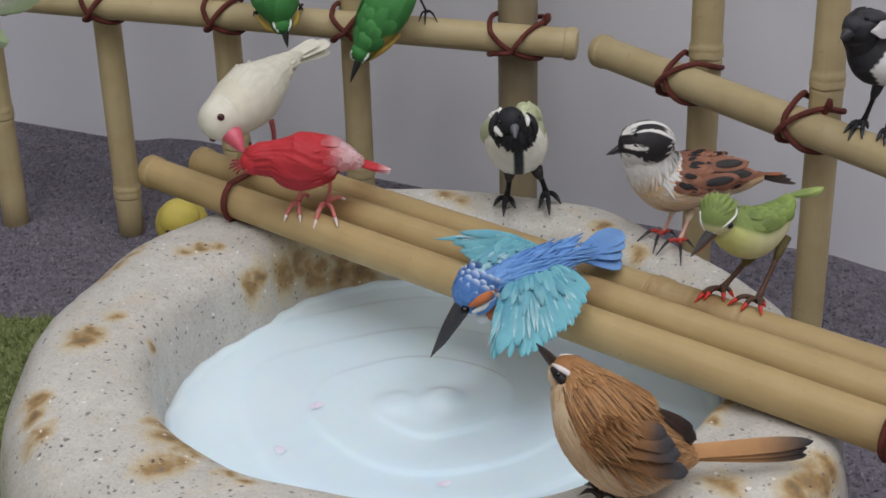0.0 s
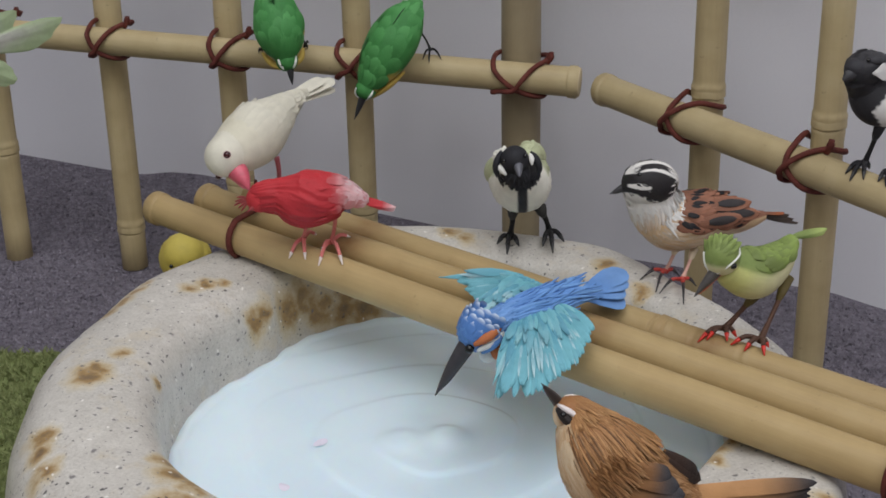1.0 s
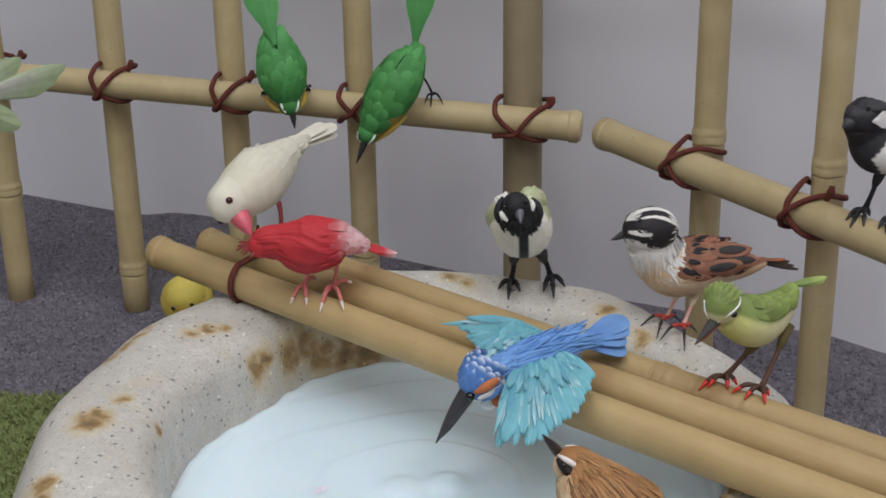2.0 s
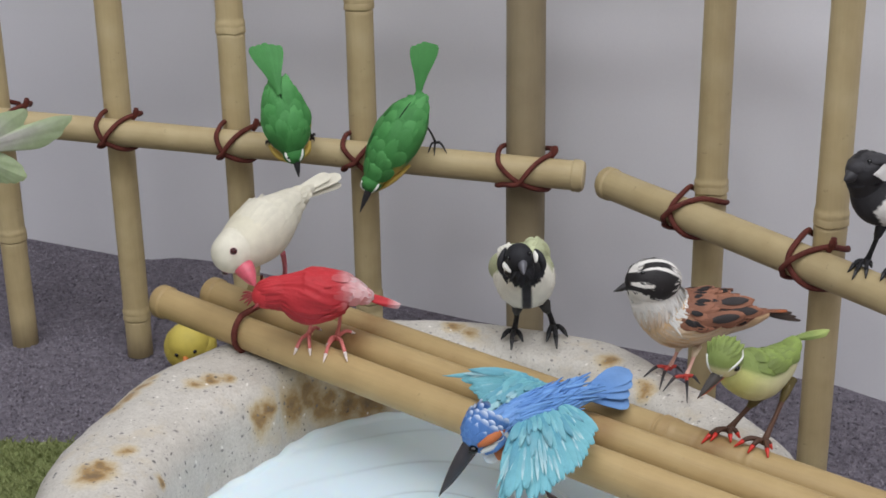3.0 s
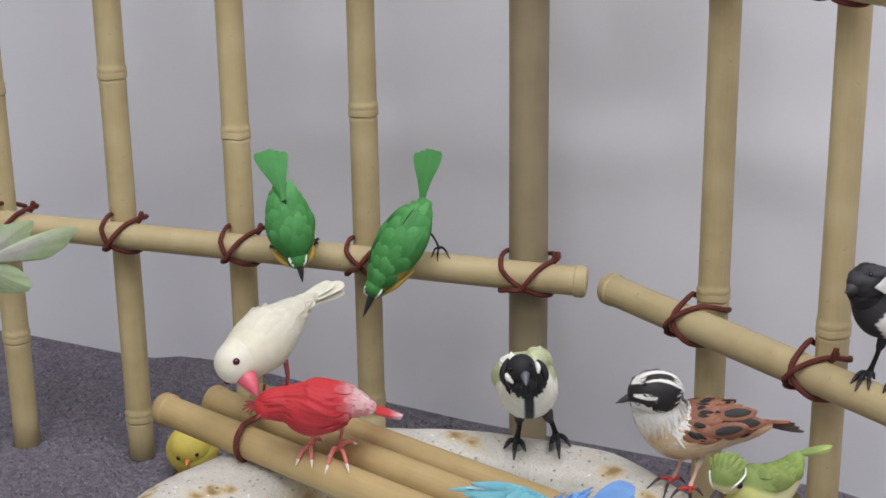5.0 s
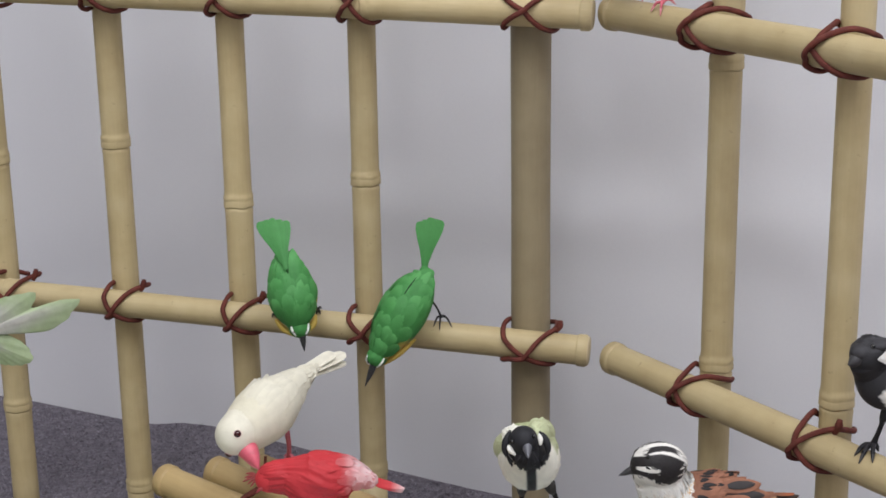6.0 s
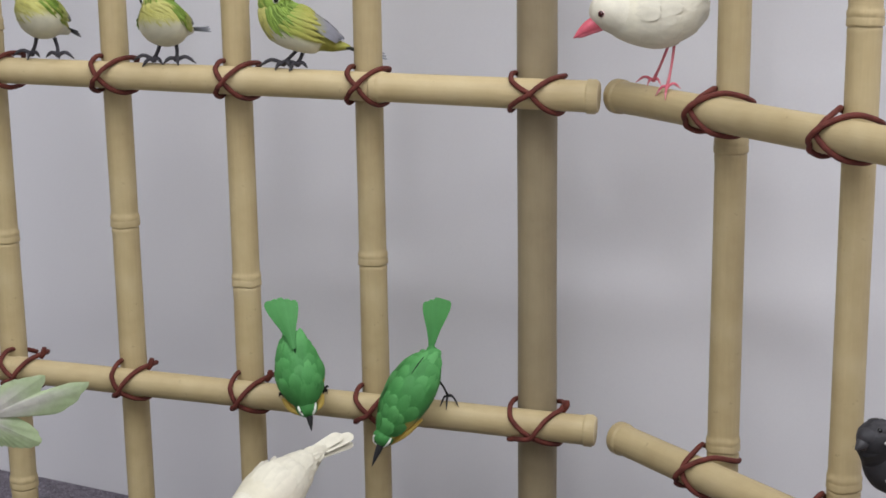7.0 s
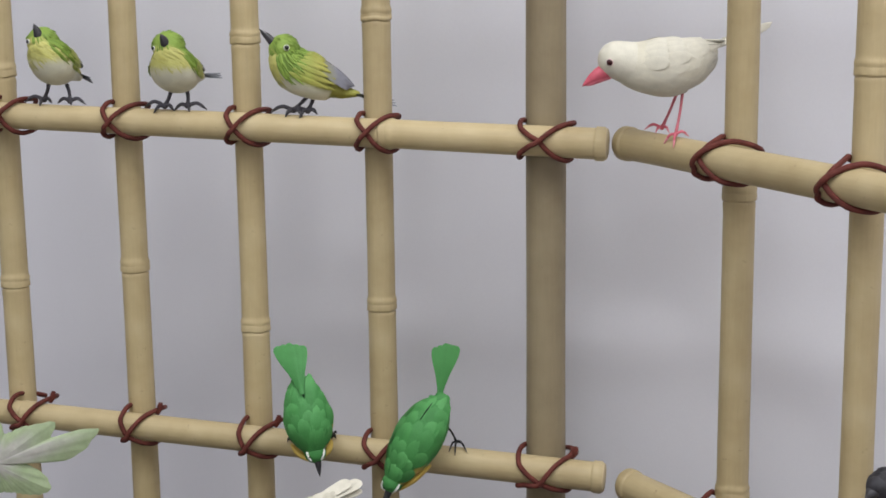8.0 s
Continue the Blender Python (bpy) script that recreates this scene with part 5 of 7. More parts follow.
def white_sparrow(spec, seed, up, label, heavy):
    g = Figurine(seed)
    cream, pale, pink = rgb(209, 203, 181), rgb(217, 212, 194), rgb(206, 92, 108)
    body = g.loft(spec["spine"], up, lambda u, a, p: mixed(pale, cream, 0.5 + 0.5 * math.cos(a)))
    h = spec["head"]
    g.ball(h[:3], h[3], pale, n=32)
    g.beak(*spec["beak"], spec["beak_r"], pink, rgb(226, 118, 136), 0.5)
    for e in spec["eyes"]:
        g.eye(e, h, 0.0025, rgb(58, 14, 18), rgb(216, 186, 180), 1.3)
    skull, chest = np.array(h[:3]), np.array(spec["spine"][2])
    down = unit(chest[:3] - skull)
    for i in range(9):  # a full smooth neck between head and breast
        k = 0.08 + 0.09 * i
        r = h[3] * (1 - k) * 1.01 + chest[3] * k * 0.97
        g.ball(skull * (1 - k) + chest[:3] * k, r, pale, forward=down, n=36)
    # broad rounded feathers, thin and close, over rump, flanks and back
    scale = ((0.0, 0.55), (0.25, 0.88), (0.5, 1.0), (0.72, 0.97), (0.86, 0.80), (0.95, 0.52), (1.0, 0.20))
    for i in range(9):
        u = 0.80 - 0.055 * i
        for j in range(13):
            a = -3.0 + 6.0 * (j + 0.5 * (i % 2) + g.rng.uniform(-0.15, 0.15)) / 12.5
            p, n, t = body(u, a)
            L = g.rng.uniform(0.010, 0.015)
            q, m, _ = body(min(0.99, u + L / body.length), a)
            mid = body(min(0.99, u + 0.5 * L / body.length), a)[0]
            e = q + m * g.rng.uniform(0.0002, 0.0008)
            sag = max(0.0, float((mid - (p + e) / 2) @ n))
            g.blade(p - n * 0.0004, e - p, n, np.linalg.norm(e - p), g.rng.uniform(0.0075, 0.0105), mixed(cream, pale, 0.75), pale, 0.0, 0.1, camber=0.07, arch=sag + 0.0002, outline=scale)
    for sgn in (1, -1):  # folded wings: a shoulder, two rows of coverts, long flight feathers over the rump
        for u0, a0, L, w, lift in ((0.48, 0.42, 0.026, 0.0085, 0.0014), (0.37, 0.55, 0.019, 0.0098, 0.0017), (0.26, 0.66, 0.017, 0.0102, 0.0020)):
            for i in range(5):
                a = sgn * (a0 - 0.30 + 0.27 * i)
                p, n, t = body(u0 + 0.012 * (i % 2), a)
                if (heavy or i > 1) and p[1] > body(u0, 0.0)[0][1]:
                    continue
                q, m, _ = body(min(0.97, u0 + L / body.length), a * 0.92)
                e = q + m * lift
                mid = body(min(0.97, u0 + 0.5 * L / body.length), a)[0]
                sag = max(0.0, float((mid - (p + e) / 2) @ n))
                g.blade(p - n * 0.0010, e - p + n * 0.0010, n, np.linalg.norm(e - p), w, mixed(cream, pale, 0.7), pale, 0.0, 0.1, camber=0.08, arch=sag + 0.0006, outline=scale)
    if heavy:  # ragged shoulder of the far wing
        far = 1 if body(0.4, 1.0)[0][1] > body(0.4, -1.0)[0][1] else -1
        for i in range(16):
            u = g.rng.uniform(0.30, 0.50)
            p, n, t = body(u, far * g.rng.uniform(0.1, 1.2))
            g.blade(p - n * 0.0008, t + n * g.rng.uniform(0.18, 0.34), n, g.rng.uniform(0.006, 0.008), 0.0065, mixed(cream, pale, 0.7), pale, -0.05, 0.1, camber=0.07, outline=scale)
    root, a, b = [np.array(q) for q in spec["tail"]]
    for i in range(14):  # long coverts running into the tail
        p, n, t = body(g.rng.uniform(0.62, 0.82), g.rng.uniform(-1.5, 1.5))
        if not heavy and n[1] > 0.0:
            continue
        q = root + (a + (b - a) * g.rng.random() - root) * g.rng.uniform(0.10, 0.36)
        g.blade(p - n * 0.0008, q - p + n * 0.0008, n, np.linalg.norm(q - p), g.rng.uniform(0.005, 0.008), mixed(cream, pale, 0.6), pale, 0.0, 0.5, camber=0.1, arch=0.0004)
    if heavy:  # parted tail feathers
        for i, (foot, tip, wide) in enumerate(spec["feathers"]):
            foot, tip = np.array(foot), np.array(tip)
            g.blade(foot, tip - foot, (0.1 * i, -0.6, 0.8), np.linalg.norm(tip - foot), wide, pale, pale, 0, 0.0, camber=0.1, outline=((0.0, 0.8), (0.3, 0.9), (0.6, 1.0), (0.86, 1.0), (0.96, 0.78), (1.0, 0.35)))
    else:
        tail_fan(g, spec, 4, 0.0066, pale, pale, normal=(0, -0.8, 0.55), point=0.1, split=0.9)
    g.legs(spec["legs"], 0.00105, rgb(196, 108, 118), rgb(222, 140, 150), rgb(208, 106, 120), 0.35)
    return g.done("bird_figurine", spec["at"], label)


white_sparrow(WHITE_PAIR, 11, (-0.55, -0.25, 0.8), "white sparrow figurine with pink beak bending down on the poles", True)
white_sparrow(WHITE_TOP, 12, (0, 0, 1), "white sparrow figurine with pink beak and legs on the fence rail", False)


def red_bird(spec):
    g = Figurine(21)
    red, deep, blush = rgb(186, 50, 56), rgb(148, 34, 42), rgb(226, 198, 198)

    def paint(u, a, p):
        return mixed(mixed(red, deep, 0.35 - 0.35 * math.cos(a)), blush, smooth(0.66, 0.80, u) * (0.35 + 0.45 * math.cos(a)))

    def carved(u, a):
        """Furrows swept back along the body, deepest on the flanks, and a dent behind the head."""
        sweep = a + 1.3 * u + 0.5 * math.sin(5.2 * u + 0.6)
        v = Vector((sweep * 3.4, u * 4.2 + 0.5 * math.sin(2 * a), 0.7))
        ridge = 1 - abs(noise.noise(v)) * 2.2
        fine = 1 - abs(noise.noise(Vector((sweep * 8.5, u * 9.0, 4.1)))) * 2.2
        lump = noise.noise(Vector((math.cos(a) * 1.7, math.sin(a) * 1.7, u * 6.0)))
        neck = math.exp(-((u - 0.27) / 0.06) ** 2) * (0.6 + 0.4 * math.cos(a))
        return (0.0010 * (ridge - 0.5) + 0.0004 * (fine - 0.5) + 0.0011 * lump) * smooth(0.0, 0.1, u) * smooth(0.95, 0.75, u) - 0.0012 * neck
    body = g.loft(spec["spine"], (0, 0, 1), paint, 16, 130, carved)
    g.ball(np.array(spec["head"][:3]) + np.array((-0.0008, 0, -0.0016)), spec["head"][3] * 1.04, red, n=30, stretch=(1.05, 1.0, 0.98))
    g.beak(*spec["beak"], spec["beak_r"] * 0.6, rgb(150, 52, 56))
    for i in range(26):  # a few thin swept feathers standing off the carved coat
        u, a = g.rng.uniform(0.12, 0.62), g.rng.choice((-1, 1)) * g.rng.uniform(0.7, 2.3)
        p, n, t = body(u, a)
        g.blade(p - n * 0.0004, t + n * 0.05 + np.cross(t, n) * g.rng.uniform(-0.45, 0.45), n, g.rng.uniform(0.006, 0.011), g.rng.uniform(0.0016, 0.0032), mixed(red, deep, g.rng.uniform(0, 0.4)), mixed(red, rgb(210, 84, 88), g.rng.uniform(0, 0.6)), -0.06, 0.8, camber=0.2)
    g.plumage(body, 0.64, 0.92, 6, -2.3, 2.3, 7, 0.0095, 0.0068, lambda u, a: mixed(red, blush, smooth(0.60, 0.78, u) * (0.45 + 0.4 * math.cos(a)) * g.rng.uniform(0.6, 1.2)), lambda u, a: mixed(red, blush, smooth(0.56, 0.72, u) * (0.6 + 0.4 * math.cos(a))), 0.05, 0.05)
    tail_fan(g, spec, 3, 0.0085, red, rgb(230, 200, 200), point=0.45, split=0.86)
    g.legs(spec["legs"], 0.0013, rgb(202, 120, 112), rgb(230, 216, 208), rgb(208, 120, 114), 0.25)
    return g.done("bird_figurine", spec["at"], "bright red bird figurine with pale rump standing on the poles")


red_bird(RED)


def tit(spec):
    g = Figurine(31)
    black, white, moss = rgb(34, 34, 38), rgb(228, 225, 212), rgb(182, 186, 148)
    hx, hy, hz, hr = spec["head"]

    def paint(u, a, p):
        dx, dz = p[0] - (hx + 0.0038 + 0.06 * (hz - p[2])), p[2] - hz + 0.0057
        front = u < 0.55 and abs(a) > 1.2
        stripe = smooth(0.0040, 0.0028, abs(dx) + 0.0003 * math.sin(p[2] * 3100)) if front else 0.0
        edge = 0.0168 + 0.0006 * math.sin(math.atan2(dx, -dz) * 23) + 0.0006 * math.sin(math.atan2(dx, -dz) * 41)
        bib = smooth(0.0, 0.0014, edge - math.hypot(dx * 1.02, dz)) if u < 0.42 else 0.0
        back = smooth(1.5, 1.15, abs(a)) * smooth(0.25, 0.36, u)
        return mixed(mixed(white, moss, back), black, max(stripe, bib))
    body = g.loft(spec["spine"], (0, 0.25, 1), paint, 26, 110)
    g.ball((hx, hy, hz), hr, black, n=40, stretch=(1, 1.04, 1.02))
    cx, cy, cz, cr = spec["chin"]
    g.ball((cx, cy, cz), cr, black, n=36, stretch=(0.9, 1.12, 1.05))
    for key in ("collar_l", "collar_r"):  # black collar of strands from the nape round the cheeks
        lane = spline(spec[key], 5)
        g.rod(lane, [0.0007 + 0.0019 * math.sin(math.pi * min(1, k / 12)) ** 0.7 if k < 13 else 0.0012 for k in range(len(lane))], black, 0, 10)
        for i in range(26):
            k = g.rng.randrange(2, len(lane) - 1)
            d = unit(lane[k + 1] - lane[k - 1])
            out = unit(lane[k] - np.array((cx, cy + 0.004, cz)))
            g.blade(lane[k] - d * 0.001, d + out * g.rng.uniform(0.05, 0.45) + np.array((0, 0.1, -0.35)), out + np.array((0, -1.2, 0)), g.rng.uniform(0.003, 0.0058), 0.0013, black, black, 0, 0.9)
    for key, w in (("cheek_l", 0.0019), ("cheek_r", 0.0018)):  # white cheeks
        g.rod(spline(spec[key], 4), [w * x for x in (0.4, 0.65, 0.85, 1, 1, 0.9, 0.75, 0.6, 0.3)], rgb(230, 228, 220), 0, 10)
    for e in spec["eyes"]:
        g.eye(e, spec["head"], 0.0014, rgb(12, 12, 14))
    for i in range(90):  # strands falling from the chin
        v = unit((g.rng.uniform(-1, 1), -1.0, g.rng.uniform(-0.9, 0.5)))
        q = np.array((cx, cy, cz)) + v * np.array((0.9, 1.12, 1.05)) * cr * 0.98
        d = np.array((0.35 * v[0], 0.25, -1.0))
        g.blade(q, d - v * (d @ v) + v * 0.10, v, g.rng.uniform(0.004, 0.0075), g.rng.uniform(0.0012, 0.002), black, rgb(42, 42, 46), -0.05, 0.9)
    g.ball((-0.0150, -0.004, 0.0640), 0.0075, white, n=20)  # pale nape between the wings
    for i in range(40):
        v = unit((g.rng.gauss(0, 1), g.rng.gauss(-0.3, 1), abs(g.rng.gauss(0.4, 1))))
        q = np.array((-0.0150, -0.004, 0.0640)) + v * 0.0072
        d = np.array((0.0, 1.0, -0.2))
        g.blade(q, d - v * (d @ v) + v * 0.1, v, 0.0045, 0.0024, white, white, 0, 0.5)
    for i in range(70):  # ragged lower edge of the bib
        a = -1.9 + 3.8 * i / 69
        u = 0.17 + 0.05 * g.rng.random()
        p, n, t = body(u, math.pi + a)
        if math.hypot(p[0] - hx - 0.0038, p[2] - hz + 0.0057) < 0.0158:
            g.blade(p, t + n * 0.05, n, 0.0045, 0.0016, black, black, 0, 0.9)
    for lo, hi in ((1.3, 2.75), (-2.75, -1.3)):
        g.plumage(body, 0.30, 0.6, 6, lo, hi, 6, 0.010, 0.004, rgb(228, 224, 210), None, 0.03, 0.6)
    g.beak(*spec["beak"], spec["beak_r"], rgb(88, 88, 94), rgb(66, 66, 70))
    for key, tilt in (("hump_l", -1), ("hump_r", 1)):  # folded wings bulging over the shoulders
        c = np.array(spec[key][0])
        top = g.ball(c, 0.0100, lambda f, l, u: mixed(moss, rgb(196, 202, 162), smooth(-0.2, -0.9, f)), forward=(0.25 * tilt, 1, -0.45), n=28, stretch=(2.6, 0.9, 1.10))
        for j in range(7):
            a = -2.0 + 4.0 * j / 6
            p, n, t = top(-0.55, 0.8 * math.sin(a), 0.8 * math.cos(a))
            g.blade(p - n * 0.0004, (0.25 * tilt, 1, -0.40), n, 0.012, 0.0085, rgb(192, 198, 156), moss, -0.15, 0.1, camber=0.05)
        for i in range(120):  # soft fringe
            v = (g.rng.uniform(-1, 0.4), g.rng.gauss(0, 1), g.rng.gauss(0.3, 1))
            p, n, t = top(*v)
            d = unit(np.array((0.25 * tilt, 1, -0.45)) + np.array([g.rng.uniform(-0.3, 0.3) for _ in range(3)]))
            g.blade(p - n * 0.0003, d - n * (d @ n) + n * 0.03, n, g.rng.uniform(0.003, 0.006), g.rng.uniform(0.0016, 0.0028), moss, mixed(moss, rgb(196, 204, 164), g.rng.random()), -0.1, 0.4, camber=0.06)
    g.plumage(body, 0.40, 0.8, 6, -1.25, 1.25, 8, 0.014, 0.0095, moss, rgb(178, 188, 138), 0.03, 0.1)
    tail_fan(g, spec, 3, 0.006, rgb(70, 74, 78), rgb(50, 52, 56))
    g.legs(spec["legs"], 0.0019, rgb(30, 29, 31), rgb(26, 25, 27), None, 0.3, rgb(60, 58, 56))
    return g.done("bird_figurine", spec["at"], "black-headed tit figurine with white belly and mossy wings on the basin")


tit(TIT)


def bunting(spec):
    g = Figurine(41)
    white, buff, black, chestnut = rgb(230, 226, 220), rgb(208, 176, 138), rgb(40, 37, 38), rgb(136, 92, 72)

    def paint(u, a, p):
        belly = mixed(white, buff, smooth(0.20, 0.32, u))
        return mixed(belly, chestnut, smooth(1.45, 1.1, abs(a)) * smooth(0.36, 0.44, u))
    body = g.loft(spec["spine"], (0.15, 0, 1), paint, 10, 36)
    h = spec["head"]
    b = np.array(spec["beak"][1]) - np.array(h[:3])

    def face(f, l, u):
        """Black mask and crown over white, with a white stripe under the mask."""
        v = u * 0.93 - abs(l) * 0.37
        tooth = 0.05 * math.sin(f * 26) + 0.03 * math.sin(f * 47 + 1)
        brow = 0.56 - 0.10 * f * f - 0.50 * max(0.0, -f) ** 1.5
        jaw = -0.34 - 0.62 * smooth(0.9, -0.30, f) + 1.5 * tooth * smooth(0.7, 0.1, f)
        back = -0.88 + 0.22 * max(0.0, -v) + 0.12 * math.sin(u * 19) + 0.05 * math.sin(u * 43)
        mask = smooth(0.0, 0.05, brow - v) * smooth(0.0, 0.05, v - jaw) * smooth(0.0, 0.06, f - back)
        cheek = ((f - 0.52) / 0.46) ** 2 + ((v + 0.06 + 0.22 * (0.62 - f)) / (0.14 - 0.12 * (f - 0.4))) ** 2
        mask *= smooth(0.85, 1.15, cheek)
        cap = smooth(0.50, 0.45, abs(l)) * smooth(0.14, 0.18, abs(l)) * smooth(0.2, 0.3, u) * smooth(-0.75, -0.6, f + 0.06 * math.sin(abs(l) * 60)) * smooth(0.62, 0.48, f)
        fore = smooth(0.80, 0.88, f) * smooth(-0.1, 0.0, u) * smooth(0.42, 0.30, u)
        return mixed(white, black, max(mask, cap, fore))
    crown = g.ball(h[:3], h[3], face, forward=(b[0], b[1], 0.25 * b[2]), up=(0, -0.10, 1), n=150, stretch=(1.24, 0.95, 1.0))
    fw = unit((b[0], b[1], 0.25 * b[2]))
    for i in range(520):  # fine feathering that carries the pattern's ragged edges
        v = unit((g.rng.uniform(-1, 0.75), g.rng.uniform(-1, 1), g.rng.uniform(-0.9, 1)))
        p, n, t = crown(*v)
        if np.linalg.norm(p - np.array(spec["eyes"][0])) < 0.0042:
            continue
        d = -fw * 0.9 + np.array((0, 0, -0.35))
        d = unit(d - n * (d @ n))
        c = face(*v)
        g.blade(p - n * 0.0003, d + n * g.rng.uniform(0.0, 0.10), n, g.rng.uniform(0.0035, 0.0060) * (1.3 if v[0] < -0.3 else 1.0), g.rng.uniform(0.0011, 0.0019), c, c, -0.10, 0.85, camber=0.12)
    g.beak(*spec["beak"], spec["beak_r"], rgb(52, 50, 52), rgb(62, 60, 60), 0.4)
    for e in spec["eyes"]:
        g.eye(e, h, 0.0017, rgb(8, 8, 9), rgb(44, 42, 42))
    g.plumage(body, 0.08, 0.34, 9, -3.1, 3.1, 34, 0.0115, 0.0022, lambda u, a: mixed(white, buff, smooth(0.14, 0.26, u) * smooth(1.4, 2.2, abs(a))), lambda u, a: mixed(rgb(234, 232, 228), buff, smooth(0.12, 0.24, u) * smooth(1.4, 2.2, abs(a))), 0.03, 0.85, 0.5)
    g.plumage(body, 0.32, 0.72, 11, 1.35, 3.14, 17, 0.0115, 0.0024, lambda u, a: mixed(white, buff, smooth(0.20, 0.34, u) * g.rng.uniform(0.7, 1.0)), rgb(216, 192, 160), 0.025, 0.85, 0.5)
    g.plumage(body, 0.32, 0.72, 11, -3.14, -1.35, 17, 0.0115, 0.0024, lambda u, a: mixed(white, buff, smooth(0.20, 0.34, u) * g.rng.uniform(0.7, 1.0)), rgb(216, 192, 160), 0.025, 0.85, 0.5)
    for i in range(90):  # white ruff hanging over the shoulders
        a = g.rng.uniform(-1.7, 1.7)
        p, n, t = body(g.rng.uniform(0.24, 0.34), a)
        g.blade(p + n * 0.0006, t + n * g.rng.uniform(0.03, 0.16) + np.cross(t, n) * g.rng.uniform(-0.2, 0.2), n, g.rng.uniform(0.009, 0.015), g.rng.uniform(0.0016, 0.0030), rgb(222, 219, 214), rgb(234, 232, 228), -0.08, 0.85)
    # back and wings: chestnut feathers with ragged black centres
    rng, edge = g.rng, rgb(154, 106, 84)
    for i in range(10):
        for j in range(10):
            u, a = 0.70 - 0.033 * i + rng.uniform(-0.012, 0.012), -1.5 + 3.0 * (j + 0.5 * (i % 2) + rng.uniform(-0.2, 0.2)) / 9.5
            p, n, t = body(u, a)
            w = np.cross(t, n) * rng.uniform(-0.25, 0.25)
            g.blade(p, t + n * 0.07 + w, n, rng.uniform(0.011, 0.015), rng.uniform(0.005, 0.0075), chestnut, edge, -0.05, 0.3)
            if rng.random() < 0.55:
                for _ in range(2):
                    g.blade(p + t * rng.uniform(0.002, 0.005) + n * 0.0012 + np.cross(t, n) * rng.uniform(-0.001, 0.001), t + n * 0.08 + w, n, rng.uniform(0.005, 0.009), rng.uniform(0.0018, 0.0036), black, black, -0.05, 0.5)
    for u, a in ((0.60, 1.02), (0.56, 0.72), (0.50, 1.3)):
        p, n, t = body(u, a)
        g.blade(p + n * 0.0012, t + n * 0.03, n, 0.031, 0.0100, chestnut, edge, -0.04, 0.15)
        g.blade(p + n * 0.0030 + t * 0.007, t + n * 0.025, n, 0.0195, 0.0060, rgb(54, 50, 50), rgb(62, 57, 57), -0.05, 0.3)
        p, n, t = body(u, -a)
        g.blade(p + n * 0.0004, t, n, 0.026, 0.0080, chestnut, edge, -0.06, 0.15)
    tail_fan(g, spec, 3, 0.0058, rgb(52, 44, 40), rgb(66, 54, 48), point=0.3)
    root, a, b = [np.array(q) for q in spec["tail"]]
    g.blade(root + np.array((0, 0, 0.002)), b - root, (0, 0, 1), 0.018, 0.006, chestnut, rgb(170, 100, 66))
    g.legs(spec["legs"], 0.0013, rgb(212, 168, 152), rgb(44, 40, 42), rgb(178, 66, 58), 0.5, rgb(214, 196, 168))
    return g.done("bird_figurine", spec["at"], "bunting figurine with black-and-white striped head and chestnut back")


bunting(BUNTING)


def warbler(spec):
    g = Figurine(51)
    green, olive, cream = rgb(124, 140, 78), rgb(108, 122, 66), rgb(208, 204, 160)

    def paint(u, a, p):
        return mixed(green, mixed(rgb(198, 200, 128), cream, smooth(0.1, 0.5, u)), smooth(1.15, 1.5, abs(a)))
    body = g.loft(spec["spine"], (0.2, 0.1, 1), paint, 10, 36)
    h = spec["head"]
    crown = g.ball(h[:3], h[3], lambda f, l, u: mixed(cream, green, smooth(-0.45, -0.1, u - 0.25 * f)), forward=(-0.55, -0.75, -0.2), n=36, stretch=(1.0, 1.0, 1.05))
    for i in range(5):
        for j in range(7):
            a = -1.2 + 2.4 * j / 6
            p, n, t = crown(0.75 - 0.32 * i, math.sin(a) * 0.75, 0.35 + 0.65 * math.cos(a))
            d = np.array((0.45, 0.6, 0.1))
            g.blade(p - n * 0.0003, d - n * (d @ n) + n * g.rng.uniform(0.0, 0.05), n, g.rng.uniform(0.007, 0.010), g.rng.uniform(0.0022, 0.0036), mixed(green, olive, g.rng.random()), rgb(136, 154, 84), -0.12, 0.8)
    g.beak(*spec["beak"], spec["beak_r"], rgb(82, 78, 76), rgb(188, 92, 56), 0.2)
    for key in ("brow_a", "brow_b"):
        g.rod(spline(spec[key], 4), 0.00062, rgb(230, 230, 224))
    for e in spec["eyes"]:
        g.eye(e, h, 0.0019, rgb(16, 16, 20), rgb(60, 66, 50))
    g.plumage(body, 0.22, 0.78, 7, -1.35, 1.35, 7, 0.013, 0.0075, lambda u, a: mixed(green, olive, g.rng.random()), rgb(134, 154, 80), 0.04, 0.35)
    for sgn in (1,):
        for i in range(7):
            u, a = 0.32 + 0.045 * i, sgn * (0.95 + 0.10 * (i % 3))
            p, n, t = body(u, a)
            q, m, _ = body(min(0.97, u + 0.020 / body.length), a * 0.9)
            e = q + m * (0.0016 if sgn > 0 else 0.0002)
            g.blade(p + n * 0.0006, e - p, n, np.linalg.norm(e - p) * 1.05, 0.0060, olive, rgb(136, 156, 80), 0.0, 0.3, arch=0.0014)
    tail_fan(g, spec, 4, 0.0055, green, rgb(158, 172, 100), point=0.15)
    g.legs(spec["legs"], 0.00155, rgb(84, 58, 44), rgb(196, 46, 34), rgb(78, 54, 42), 0.34, rgb(96, 84, 48))
    return g.done("bird_figurine", spec["at"], "green warbler figurine with pale belly and red-tipped claws on the poles")


warbler(WARBLER)


